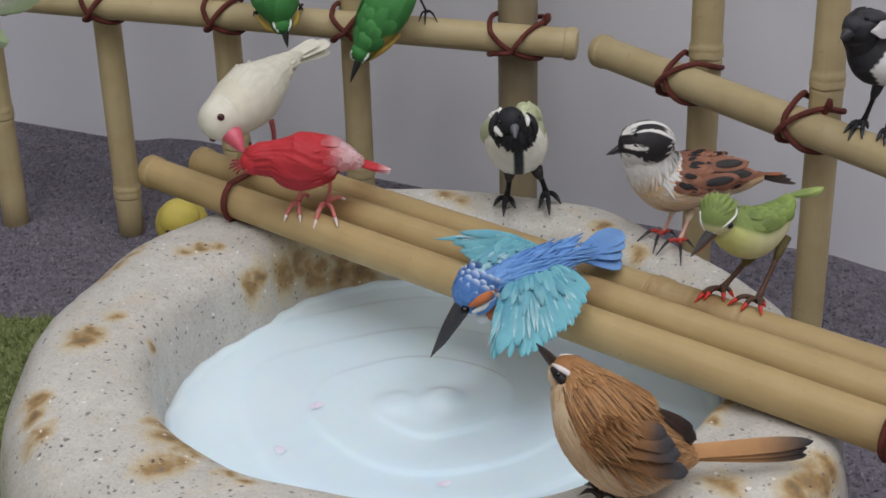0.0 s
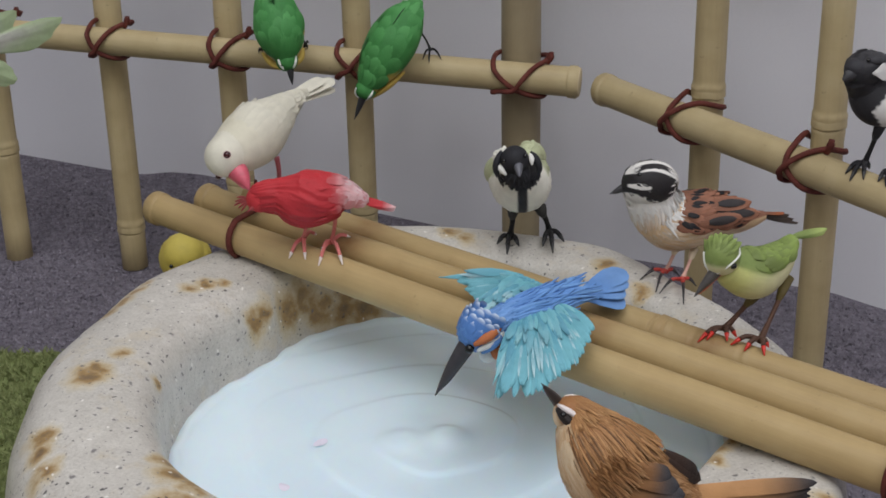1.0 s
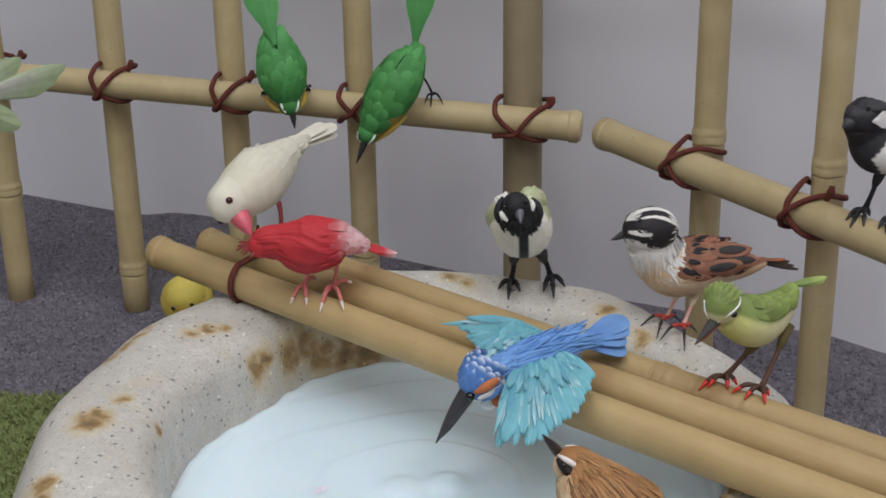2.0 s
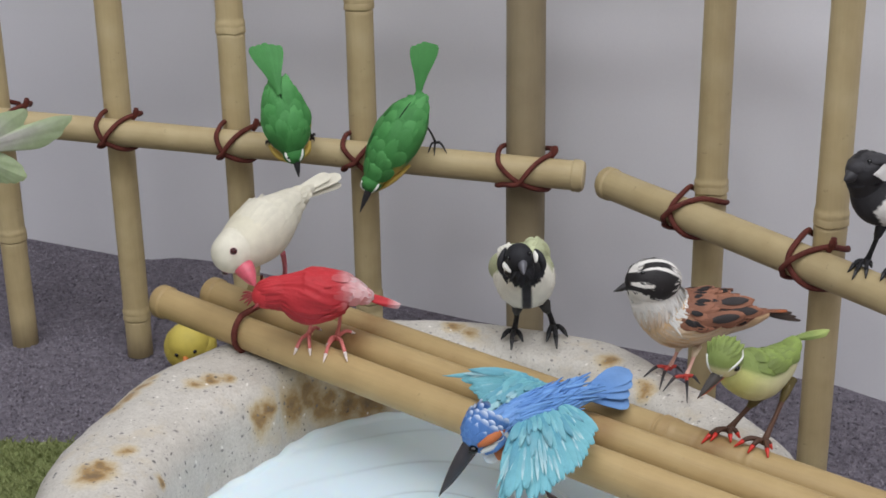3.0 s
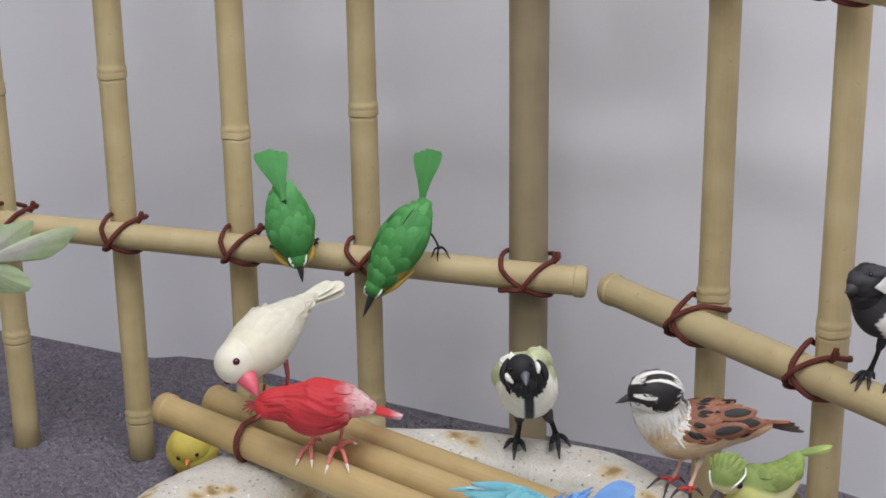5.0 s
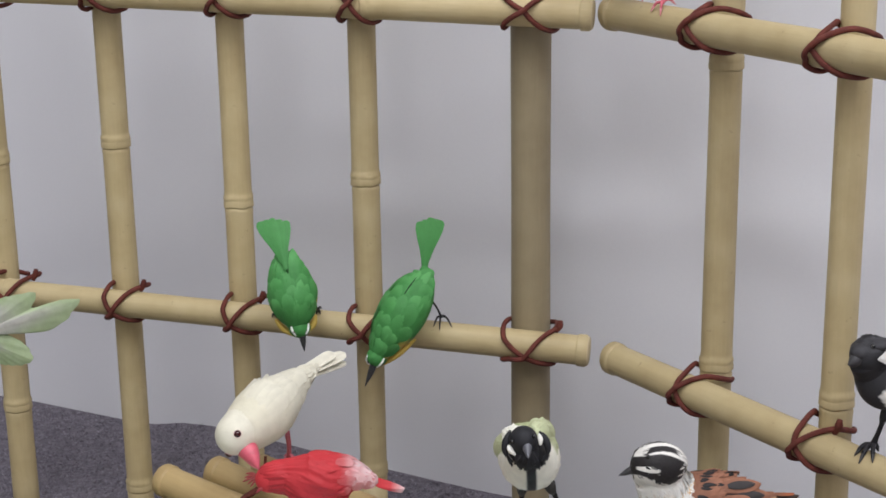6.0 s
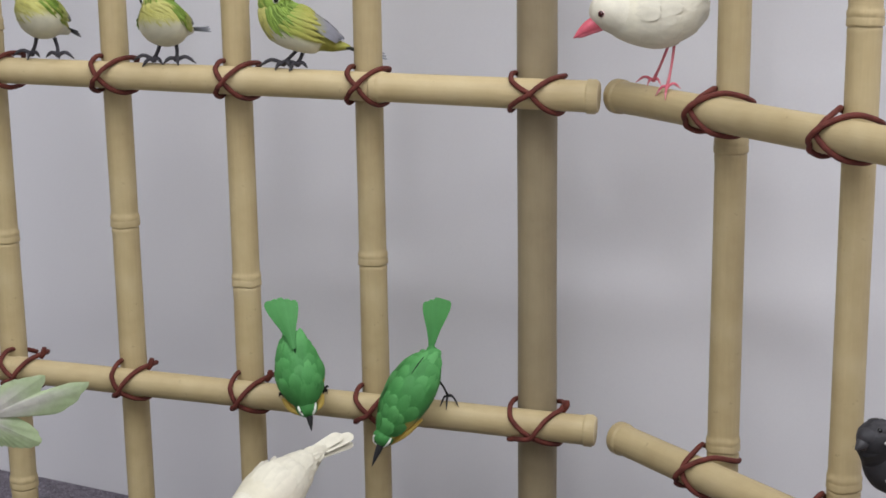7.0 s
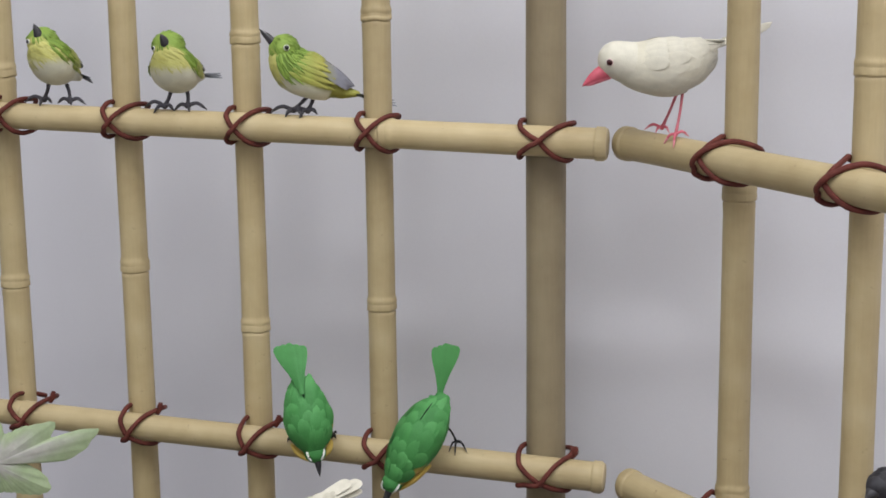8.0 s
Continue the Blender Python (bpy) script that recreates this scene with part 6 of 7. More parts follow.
def kingfisher(spec):
    g = Figurine(61)
    blue, azure, teal, rufous, white = rgb(92, 136, 196), rgb(116, 160, 212), rgb(90, 154, 174), rgb(182, 108, 66), rgb(222, 226, 226)

    def paint(u, a, p):
        return mixed(blue, mixed(rufous, white, smooth(0.12, 0.0, u)), smooth(1.5, 1.8, abs(a)))
    body = g.loft(spec["spine"], (0.1, -0.35, 1), paint, 10, 32)
    h = spec["head"]
    crown = g.ball(h[:3], h[3], lambda f, l, u: mixed(blue, white, smooth(-0.35, -0.55, u)), forward=np.array(spec["beak"][1]) - np.array(h[:3]), up=(-0.6, -0.3, 0.8), n=30)
    rng = g.rng
    # scale-like crown feathers tipped with white
    for i in range(7):
        for j in range(8):
            th, a = 0.55 + 0.27 * i, -1.75 + 3.5 * (j + 0.5 * (i % 2) + rng.uniform(-0.15, 0.15)) / 7.5
            p, n, t = crown(math.cos(th), math.sin(th) * math.sin(a), math.sin(th) * math.cos(a))
            s = rng.uniform(0.85, 1.15)
            g.blade(p, t + n * 0.24, n, 0.0074 * s, 0.0064 * s, rgb(84, 128, 192), rgb(222, 232, 240), -0.15, 0.0, camber=0.10, split=0.88)
    g.beak(*spec["beak"], spec["beak_r"], rgb(58, 56, 60), rgb(50, 48, 52), 0.3)
    out = unit(np.array(spec["eyes"][0]) - np.array(h[:3]))
    g.ball(np.array(spec["eyes"][0]) + out * 0.0010, 0.0027, rgb(8, 8, 10), n=20, mat=1)
    g.rod(spline(spec["cheek"], 4), [0.0012, 0.0016, 0.002, 0.0024, 0.0027, 0.0030, 0.0032, 0.0032, 0.0030, 0.0027, 0.0024, 0.002, 0.0014], rufous)
    nape = spline(spec["neck_patch"], 4)
    g.rod(nape[:9], [0.0012, 0.0018, 0.0024, 0.0028, 0.0030, 0.0030, 0.0028, 0.0026, 0.0020], blue)
    g.rod(nape[7:], [0.0016, 0.0022, 0.0024, 0.0022, 0.0018, 0.0010], rgb(196, 202, 200))
    g.rod(spline([(-0.0290, -0.0228, 0.0028), (-0.0220, -0.0208, 0.0058), (-0.0160, -0.0160, 0.0085)], 5), [0.0008, 0.0013, 0.0016, 0.0018, 0.0019, 0.0019, 0.0018, 0.0017, 0.0015, 0.0012, 0.0007], rgb(206, 210, 208))
    g.ball(spec["breast"][1], 0.0050, white, n=20)
    g.ball(spec["breast"][0], 0.0060, rufous, n=20)
    # long strands down the back
    for i in range(150):  # short and sleek over the shoulders
        u, a = rng.uniform(0.12, 0.45), rng.uniform(-1.6, 1.7)
        p, n, t = body(u, a)
        c = mixed(blue, azure, rng.uniform(0.2, 1))
        g.blade(p - t * 0.004, t + n * rng.uniform(0.0, 0.05) + np.cross(t, n) * rng.uniform(-0.1, 0.1), n, rng.uniform(0.010, 0.018), rng.uniform(0.0014, 0.0026), c, mixed(c, rgb(132, 172, 228), 0.4), -0.03, 0.7, camber=0.22)
    for i in range(120):  # loose cords flaring over the rump and the root of the tail
        u, a = rng.uniform(0.40, 0.80), rng.uniform(-1.7, 1.8)
        p, n, t = body(u, a)
        c = mixed(blue, azure, rng.uniform(0, 1))
        L, off = rng.uniform(0.018, 0.032), np.cross(t, n) * rng.uniform(-0.22, 0.22)
        pts = [p - t * 0.005, p + t * L * 0.4 + n * L * 0.03 + off * L * 0.3, p + t * L * 0.95 + n * L * rng.uniform(0.0, 0.09) + off * L]
        w = rng.uniform(0.0007, 0.0012)
        g.rod(spline(pts, 3), [w, w * 1.1, w * 1.15, w * 1.1, w, w * 0.8, w * 0.3], c, 0, 7)
    root, a, b = [np.array(q) for q in spec["tail"]]
    lobe = ((0.0, 0.30), (0.3, 0.45), (0.55, 0.80), (0.76, 1.0), (0.90, 0.88), (0.97, 0.55), (1.0, 0.15))
    for i, k in enumerate((0.0, 1.0, 0.33, 0.68)):
        tip = a + (b - a) * k
        g.blade(root + np.array((0, 0, 0.0006 * i)), tip - root, (0, -0.4, 1), np.linalg.norm(tip - root) * (1.06 - 0.05 * (i % 2)), 0.0165, blue, rgb(108, 146, 196), -0.03, 0.0, camber=0.04, outline=lobe)

    pale = rgb(196, 222, 224)

    def wing(root_a, root_b, tips, n, normal, width, fluff):
        """Flight feathers from the arm to the tips, then rows of shaggy coverts and pale flecks."""
        edge, up = spline(tips, 6), unit(normal)
        for i in range(n):
            k = i / (n - 1)
            x = k * (len(edge) - 1)
            j = min(len(edge) - 2, int(x))
            tip = edge[j] + (edge[j + 1] - edge[j]) * (x - j)
            r0 = root_a + (root_b - root_a) * k
            d = tip - r0
            L = np.linalg.norm(d)
            nn = np.array(normal) + np.array((rng.uniform(-0.12, 0.12), 0, 0))
            c = mixed(teal, rgb(112, 176, 186), rng.random())
            slim = 0.45 if i < 2 else 1.0  # the leading feathers end in a thin point
            g.blade(r0 + up * 0.0005 * (i % 3), d, nn, L * rng.uniform(0.90, 1.03), slim * width * rng.uniform(0.8, 1.15), c, mixed(c, rgb(128, 190, 200), 0.6), 0.06 * rng.uniform(-1, 1), 0.35 if slim == 1.0 else 1.0, camber=0.20)
            for _ in range(2):  # pale shafts
                s = rng.uniform(0.25, 0.62)
                g.blade(r0 + d * s + up * 0.0024, d + np.array((rng.uniform(-0.003, 0.003), 0, rng.uniform(-0.002, 0.002))), nn, L * rng.uniform(0.18, 0.40), rng.uniform(0.0010, 0.0022), mixed(c, pale, 0.3), mixed(c, pale, 0.75), 0, 0.7, camber=0.1)
            for share, lift, w in ((0.62, 0.0008, 0.0062), (0.40, 0.0015, 0.0052), (0.24, 0.0022, 0.0040)):
                for _ in range(fluff):
                    side = np.array((rng.uniform(-1, 1), 0, rng.uniform(-1, 1))) * L * 0.09
                    c2 = mixed(teal, rgb(122, 184, 192), rng.random())
                    g.blade(r0 + up * lift + side * 0.2, d + side, nn, L * share * rng.uniform(0.75, 1.15), w * rng.uniform(0.7, 1.1), c2, mixed(c2, pale, rng.uniform(0.0, 0.22)), rng.uniform(-0.04, 0.05), 0.7, camber=0.22)
    p0 = body(0.36, 1.2)[0]
    p1 = body(0.76, 1.1)[0]
    wing(p0, p1, spec["wing_near_tips"], 24, (0.05, -0.55, 0.85), 0.0092, 1)
    wing(np.array(spec["wing_far"][0]), np.array(spec["wing_far"][1]), spec["wing_far_tips"], 20, (0.0, -0.75, 0.65), 0.0110, 1)
    for i in range(60):  # shoulder feathers joining the far wing to the back
        k = rng.random()
        q = np.array(spec["wing_far"][0]) * (1 - k) + np.array(spec["wing_far"][1]) * k
        p, n, t = body(0.15 + 0.5 * k, -1.0)
        s = rng.uniform(0.0, 0.5)
        c = mixed(teal, rgb(120, 184, 190), rng.random())
        g.blade(q + (p - q) * s + np.array((0, -0.0008, 0.001)) * rng.random(), p - q + np.array((rng.uniform(-0.016, 0.006), 0, rng.uniform(-0.003, 0.003))), (rng.uniform(-0.2, 0.2), -0.75, 0.65), np.linalg.norm(p - q) * rng.uniform(0.35, 0.65), rng.uniform(0.003, 0.0065), c, mixed(c, pale, 0.5 if i % 4 == 0 else 0.1), 0.08 * rng.random(), 0.5)
    for i in range(10):  # rufous breast
        p, n, t = body(0.10 + 0.03 * i, 1.75 + 0.1 * (i % 3))
        g.blade(p, t + n * 0.12, n, 0.011, 0.006, rufous, rgb(190, 120, 74), 0, 0.5)
    return g.done("bird_figurine", spec["at"], "blue kingfisher figurine with teal wings spread over the poles")


kingfisher(KINGFISHER)


def brown_bird(spec):
    g = Figurine(71)
    brown, tan, cream, dark = rgb(150, 104, 64), rgb(184, 136, 88), rgb(216, 192, 158), rgb(66, 65, 68)

    def paint(u, a, p):
        return mixed(brown, cream, smooth(1.15, 1.6, abs(a + 0.1)))
    body = g.loft(spec["spine"], (0.75, -0.35, 0.75), paint, 10, 40)
    h = spec["head"]
    g.ball(h[:3], h[3], lambda f, l, u: mixed(brown, cream, smooth(-0.1, -0.5, u)), forward=np.array(spec["beak"][1]) - np.array(h[:3]), up=(0.8, -0.3, 0.6), n=28)
    g.beak(*spec["beak"], spec["beak_r"], rgb(52, 46, 44), rgb(66, 58, 54), 0.3)
    g.rod(spline(spec["mask"], 4), [0.0011, 0.0015, 0.0019, 0.0022, 0.0024, 0.0025, 0.0025, 0.0025, 0.0025, 0.0025, 0.0024, 0.0021, 0.0012], rgb(34, 28, 26))
    g.rod(spline(spec["brow"], 4), [0.0006, 0.0009, 0.0011, 0.0013, 0.0014, 0.0015, 0.0015, 0.0015, 0.0014, 0.0013, 0.0012, 0.001, 0.0006], rgb(226, 216, 212))
    g.rod(spline(spec["crown"], 4), 0.0005, rgb(222, 214, 206))
    out = unit(np.array(spec["eyes"][0]) - np.array(h[:3]))
    g.ball(np.array(spec["eyes"][0]) + out * 0.0014, 0.0017, rgb(8, 8, 9), n=16, mat=1)
    rng = g.rng
    for i in range(3000):  # hair-like strands, fine and overlapping, longest over the upper back
        u, a = rng.uniform(0.03, 0.90), rng.uniform(-2.95, 2.95)
        p, n, t = body(u, a)
        back = smooth(1.62, 1.12, abs(a + 0.1) + rng.uniform(-0.2, 0.2))
        c = mixed(mixed(cream, tan, rng.uniform(0, 0.5)), mixed(brown, tan, rng.random() * 0.8), back)
        shag = back * smooth(0.15, 0.3, u) * smooth(0.75, 0.55, u)
        L = rng.uniform(0.007, 0.014) * (1 + 0.7 * shag)
        q, m, _ = body(min(0.99, u + L / body.length), a + rng.uniform(-0.14, 0.14))
        e = q + m * rng.uniform(0.0002, (0.0010 + 0.0005 * back + 0.0014 * shag) * (0.35 + 0.65 * smooth(0.08, 0.34, u)))
        mid = body(min(0.99, u + 0.5 * L / body.length), a)[0]
        sag = max(0.0, float((mid - (p + e) / 2) @ n))
        g.blade(p - n * 0.0003, e - p, n, np.linalg.norm(e - p), rng.uniform(0.0008, 0.0017), mixed(c, rgb(100, 70, 45), 0.20 * back), mixed(c, rgb(210, 172, 128), rng.uniform(0.1, 0.6)), 0.0, 0.9, camber=0.16, arch=sag + 0.0003)
    for i in range(700):  # a lighter upper layer over nape and back
        u, a = rng.uniform(0.06, 0.50), rng.uniform(-1.35, 1.25)
        p, n, t = body(u, a)
        L = rng.uniform(0.009, 0.016)
        q, m, _ = body(min(0.99, u + L / body.length), a + rng.uniform(-0.08, 0.08))
        mid = body(min(0.99, u + 0.5 * L / body.length), a)[0]
        e = q + m * rng.uniform(0.0005, 0.0016)
        sag = max(0.0, float((mid - (p + e) / 2) @ n))
        c = mixed(brown, tan, rng.random())
        g.blade(p + n * 0.0002, e - p, n, np.linalg.norm(e - p), rng.uniform(0.0006, 0.0012), mixed(c, rgb(110, 78, 48), 0.25), mixed(c, rgb(208, 164, 114), rng.uniform(0.1, 0.6)), 0.0, 0.92, camber=0.2, arch=sag + 0.0006)
    for i in range(420):  # shaggy mantle with loose tips that hangs over the wings
        u, a = rng.uniform(0.20, 0.50), rng.uniform(-1.5, 1.5)
        p, n, t = body(u, a)
        L = rng.uniform(0.012, 0.020)
        q, m, _ = body(min(0.99, u + L / body.length), a * 1.04 + rng.uniform(-0.08, 0.08))
        mid = body(min(0.99, u + 0.5 * L / body.length), a)[0]
        e = q + m * rng.uniform(0.0018, 0.0046) * smooth(0.16, 0.40, u)
        sag = max(0.0, float((mid - (p + e) / 2) @ n))
        c = mixed(brown, tan, rng.uniform(0.1, 1.0)) if i % 4 else rgb(104, 72, 46)
        g.blade(p + n * 0.0004, e - p, n, np.linalg.norm(e - p), rng.uniform(0.0008, 0.0015), mixed(c, rgb(110, 78, 48), 0.2), mixed(c, rgb(196, 150, 100), rng.uniform(0.0, 0.6)), 0.0, 0.92, camber=0.2, arch=sag + 0.0010)
    # folded wings, slate at the tips
    w = [np.array(q) for q in spec["wings"]]
    oval = ((0.0, 0.25), (0.25, 0.6), (0.5, 0.9), (0.75, 1.0), (0.9, 0.9), (0.97, 0.6), (1.0, 0.2))
    for i, (a, b) in enumerate(zip(w[::2], w[1::2])):
        far = i > 3
        g.blade(a, b - a, (0.1, -0.8, 0.6), np.linalg.norm(b - a), 0.0092 if not far else 0.0074, rgb(60, 44, 36) if far else rgb(140, 98, 58), rgb(44, 36, 34) if far else dark, 0.0, 0.05, split=0.62, camber=0.14, arch=0.0015, outline=oval)
    for i in range(170):  # strands of the coat falling over the roots of the wings
        k = rng.random()
        a0 = w[0] * (1 - k) + w[2] * k + np.array((rng.uniform(-0.010, 0.004), -0.0040, rng.uniform(0.002, 0.010)))
        c = mixed(brown, tan, rng.random())
        g.blade(a0, w[1] - w[0] + np.array((rng.uniform(-0.008, -0.002), -0.001, rng.uniform(-0.012, -0.004))), (0.1, -0.8, 0.6), rng.uniform(0.012, 0.020), rng.uniform(0.0007, 0.0014), c, mixed(c, rgb(214, 172, 124), 0.5), -0.06, 0.9, camber=0.3)
    root, a, b = [np.array(q) for q in spec["tail"]]
    plume = ((0.0, 0.85), (0.3, 0.92), (0.6, 1.0), (0.78, 0.92), (0.90, 0.70), (0.97, 0.42), (1.0, 0.12))
    for i, k in enumerate((1.0, 0.5, 0.0)):
        tip = a + (b - a) * k
        g.blade(root + np.array((0, -0.0008 * i, 0.0006 * i)), tip - root, (0.1, -0.75, 0.6), np.linalg.norm(tip - root) * (1, 0.975, 0.99)[i], 0.0082, rgb(186, 138, 90), rgb(54, 52, 54), 0.0, 0.1, split=0.74, camber=0.1, outline=plume)
    g.legs(spec["legs"], 0.0013, rgb(46, 38, 36), rgb(30, 26, 26), None, 0.4, cream)
    return g.done("bird_figurine", spec["at"], "brown shrike figurine with feathery coat and long tail on the rim")


brown_bird(BROWN)


def green_bird(spec, seed, up, label):
    g = Figurine(seed)
    green, leaf, yellow = rgb(66, 132, 68), rgb(88, 156, 88), rgb(196, 168, 84)

    def paint(u, a, p):
        return mixed(green, yellow, smooth(1.1, 1.3, abs(a)) * smooth(0.40, 0.28, u) * smooth(0.03, 0.12, u))
    body = g.loft(spec["spine"], up, paint, 10, 36)
    h = spec["head"]
    g.ball(h[:3], h[3], green, n=26)
    g.beak(*spec["beak"], spec["beak_r"], rgb(44, 44, 46), None)
    for e in spec["eyes"]:
        g.eye(e, h, 0.0011, rgb(14, 14, 16))
    for key in ("mark_a", "mark_b"):
        g.rod(spline(spec[key], 4), [0.0005, 0.0008, 0.0010, 0.0011, 0.0011, 0.0011, 0.0010, 0.0009, 0.0005], rgb(224, 226, 218))
    for key in ("flank_a", "flank_b"):
        g.rod(spline(spec[key], 5), [0.0027 * math.sin(math.pi * (0.12 + 0.76 * k / 10)) for k in range(11)], yellow, 0, 16)
    # rounded overlapping scales down the back
    g.plumage(body, 0.12, 0.80, 8, -1.25, 1.25, 5, 0.0125, 0.0112, green, lambda u, a: mixed(green, leaf, g.rng.uniform(0.3, 0.8)), 0.026, 0.0, 0.3, camber=0.085, vary=0.06)
    for sgn, tip in zip((1, -1), spec["wing_tips"]):  # wing tips meeting over the back
        tip = np.array(tip)
        for i in range(3):
            p, n, t = body(0.50 + 0.04 * i, 0.35 * (1 if body(0.6, 0.5)[0][0] < body(0.6, -0.5)[0][0] else -1) * sgn * (0.7 + 0.5 * i))
            q = tip + np.array((0, -0.0006 * i, -0.004 * i))
            g.blade(p, q - p, n, np.linalg.norm(q - p), 0.0088, green, leaf, 0.0, 0.15, camber=0.12, arch=0.0012)
    root, a, b = [np.array(q) for q in spec["tail"]]
    n, inner = (0.05, -1, 0.15), root + np.array((0, 0.005, -0.001))
    fan = ((0.0, 0.42), (0.22, 0.36), (0.45, 0.50), (0.66, 0.84), (0.84, 1.0), (0.95, 0.86), (1.0, 0.45))
    for i in range(5):
        k = (0, 4, 1, 3, 2)[i] / 4
        tip = a + (b - a) * k
        d, nr = unit(tip - inner), unit(n)
        g.blade(inner + nr * 0.0005 * i, d, nr, np.linalg.norm(tip - inner) * (1.13 - 0.14 * abs(k - 0.5)), 0.0084, green, mixed(green, leaf, 0.4), 0, 0.0, camber=0.07, outline=fan)
    for u0, u1 in ((0.60, 0.76),):  # a dark rod paints the shaded slit between the wings
        p, q = body(u0, 0.03), body(u1, -0.02)
        g.rod([p[0] + p[1] * 0.0008, (p[0] + q[0]) / 2 + p[1] * 0.0016, q[0] + q[1] * 0.0012], [0.0003, 0.0006, 0.0003], rgb(24, 52, 30))
    g.legs(spec["legs"], 0.00085, rgb(26, 25, 27), rgb(24, 23, 25), None, 0.3)
    return g.done("bird_figurine", spec["at"], label)


green_bird(GREEN_A, 81, (0, -1, 0.55), "small green bird figurine clinging head-down to the rail")
green_bird(GREEN_B, 82, (-0.55, -1, 0.35), "green yellow-flanked bird figurine with fanned tail on the rail")


def pied_bird(spec):
    g = Figurine(91)
    black, white = rgb(44, 43, 46), rgb(222, 220, 216)
    bx, _, bz = spec["belly"][0]

    def paint(u, a, p):
        patch = smooth(0.0, 0.0016, p[0] - bx - 0.75 * abs(p[2] - bz) + 0.0006 * math.sin(p[2] * 1700)) * (1 if abs(a) > 0.9 else 0)
        return mixed(black, white, patch)
    body = g.loft(spec["spine"], (0, 0, 1), paint, 24, 90)
    h = spec["head"]
    c = np.array(h[:3])
    g.ball(c, h[3], lambda f, l, u: mixed(black, rgb(62, 61, 64), smooth(0.2, 0.9, u)), forward=(-0.8, -0.6, -0.1), n=30, stretch=(1.05, 0.95, 0.92))
    # flattened crown and heavy brow
    g.ball(c + np.array((0.004, -0.003, 0.0075)), 0.0082, rgb(58, 57, 60), n=24, stretch=(1.2, 1.0, 0.55))
    g.ball(c + np.array((-0.007, -0.005, 0.003)), 0.0075, rgb(56, 55, 58), n=24, stretch=(1.0, 1.0, 0.8))
    g.beak(*spec["beak"], spec["beak_r"], rgb(62, 61, 64), rgb(48, 47, 50))
    g.eye(spec["eyes"][0], h, 0.0017, rgb(10, 10, 12), rgb(70, 69, 72))
    p, q = [np.array(k) for k in spec["cheek"]]
    diamond = ((0.0, 0.04), (0.25, 0.40), (0.5, 0.85), (0.75, 1.0), (1.0, 0.9))
    g.blade(p + unit(p - c) * 0.0016, q - p + np.array((0.003, 0.001, 0)), unit(p - c), 0.018, 0.013, white, white, -0.15, 0.0, camber=0.08, outline=diamond)
    g.plumage(body, 0.34, 0.85, 7, -1.0, 1.0, 6, 0.014, 0.008, rgb(52, 51, 54), rgb(74, 73, 76), 0.06, 0.3)
    g.plumage(body, 0.10, 0.26, 4, -2.4, 0.6, 8, 0.008, 0.005, black, rgb(56, 55, 58), 0.04, 0.5)
    for i in range(60):  # chiselled flakes over the head
        v = unit((g.rng.uniform(-1, 1), g.rng.uniform(-1, 0.2), g.rng.uniform(-0.6, 1)))
        if np.linalg.norm(c + v * h[3] - p) > 0.010 and np.linalg.norm(c + v * h[3] - np.array(spec["eyes"][0])) > 0.005:
            g.blade(c + v * h[3] * 0.97, unit(np.array((1, 0.2, -0.5)) - v * (v @ np.array((1, 0.2, -0.5)))), v, 0.0055, 0.0036, rgb(56, 55, 58), black, -0.22, 0.4, camber=0.03)
    tail_fan(g, spec, 3, 0.007, black, rgb(60, 59, 62))
    g.legs(spec["legs"], 0.0017, rgb(38, 37, 40), rgb(34, 33, 36), None, 0.3, black)
    return g.done("bird_figurine", spec["at"], "black and white bird figurine gripping the angled fence rail")


pied_bird(PIED)


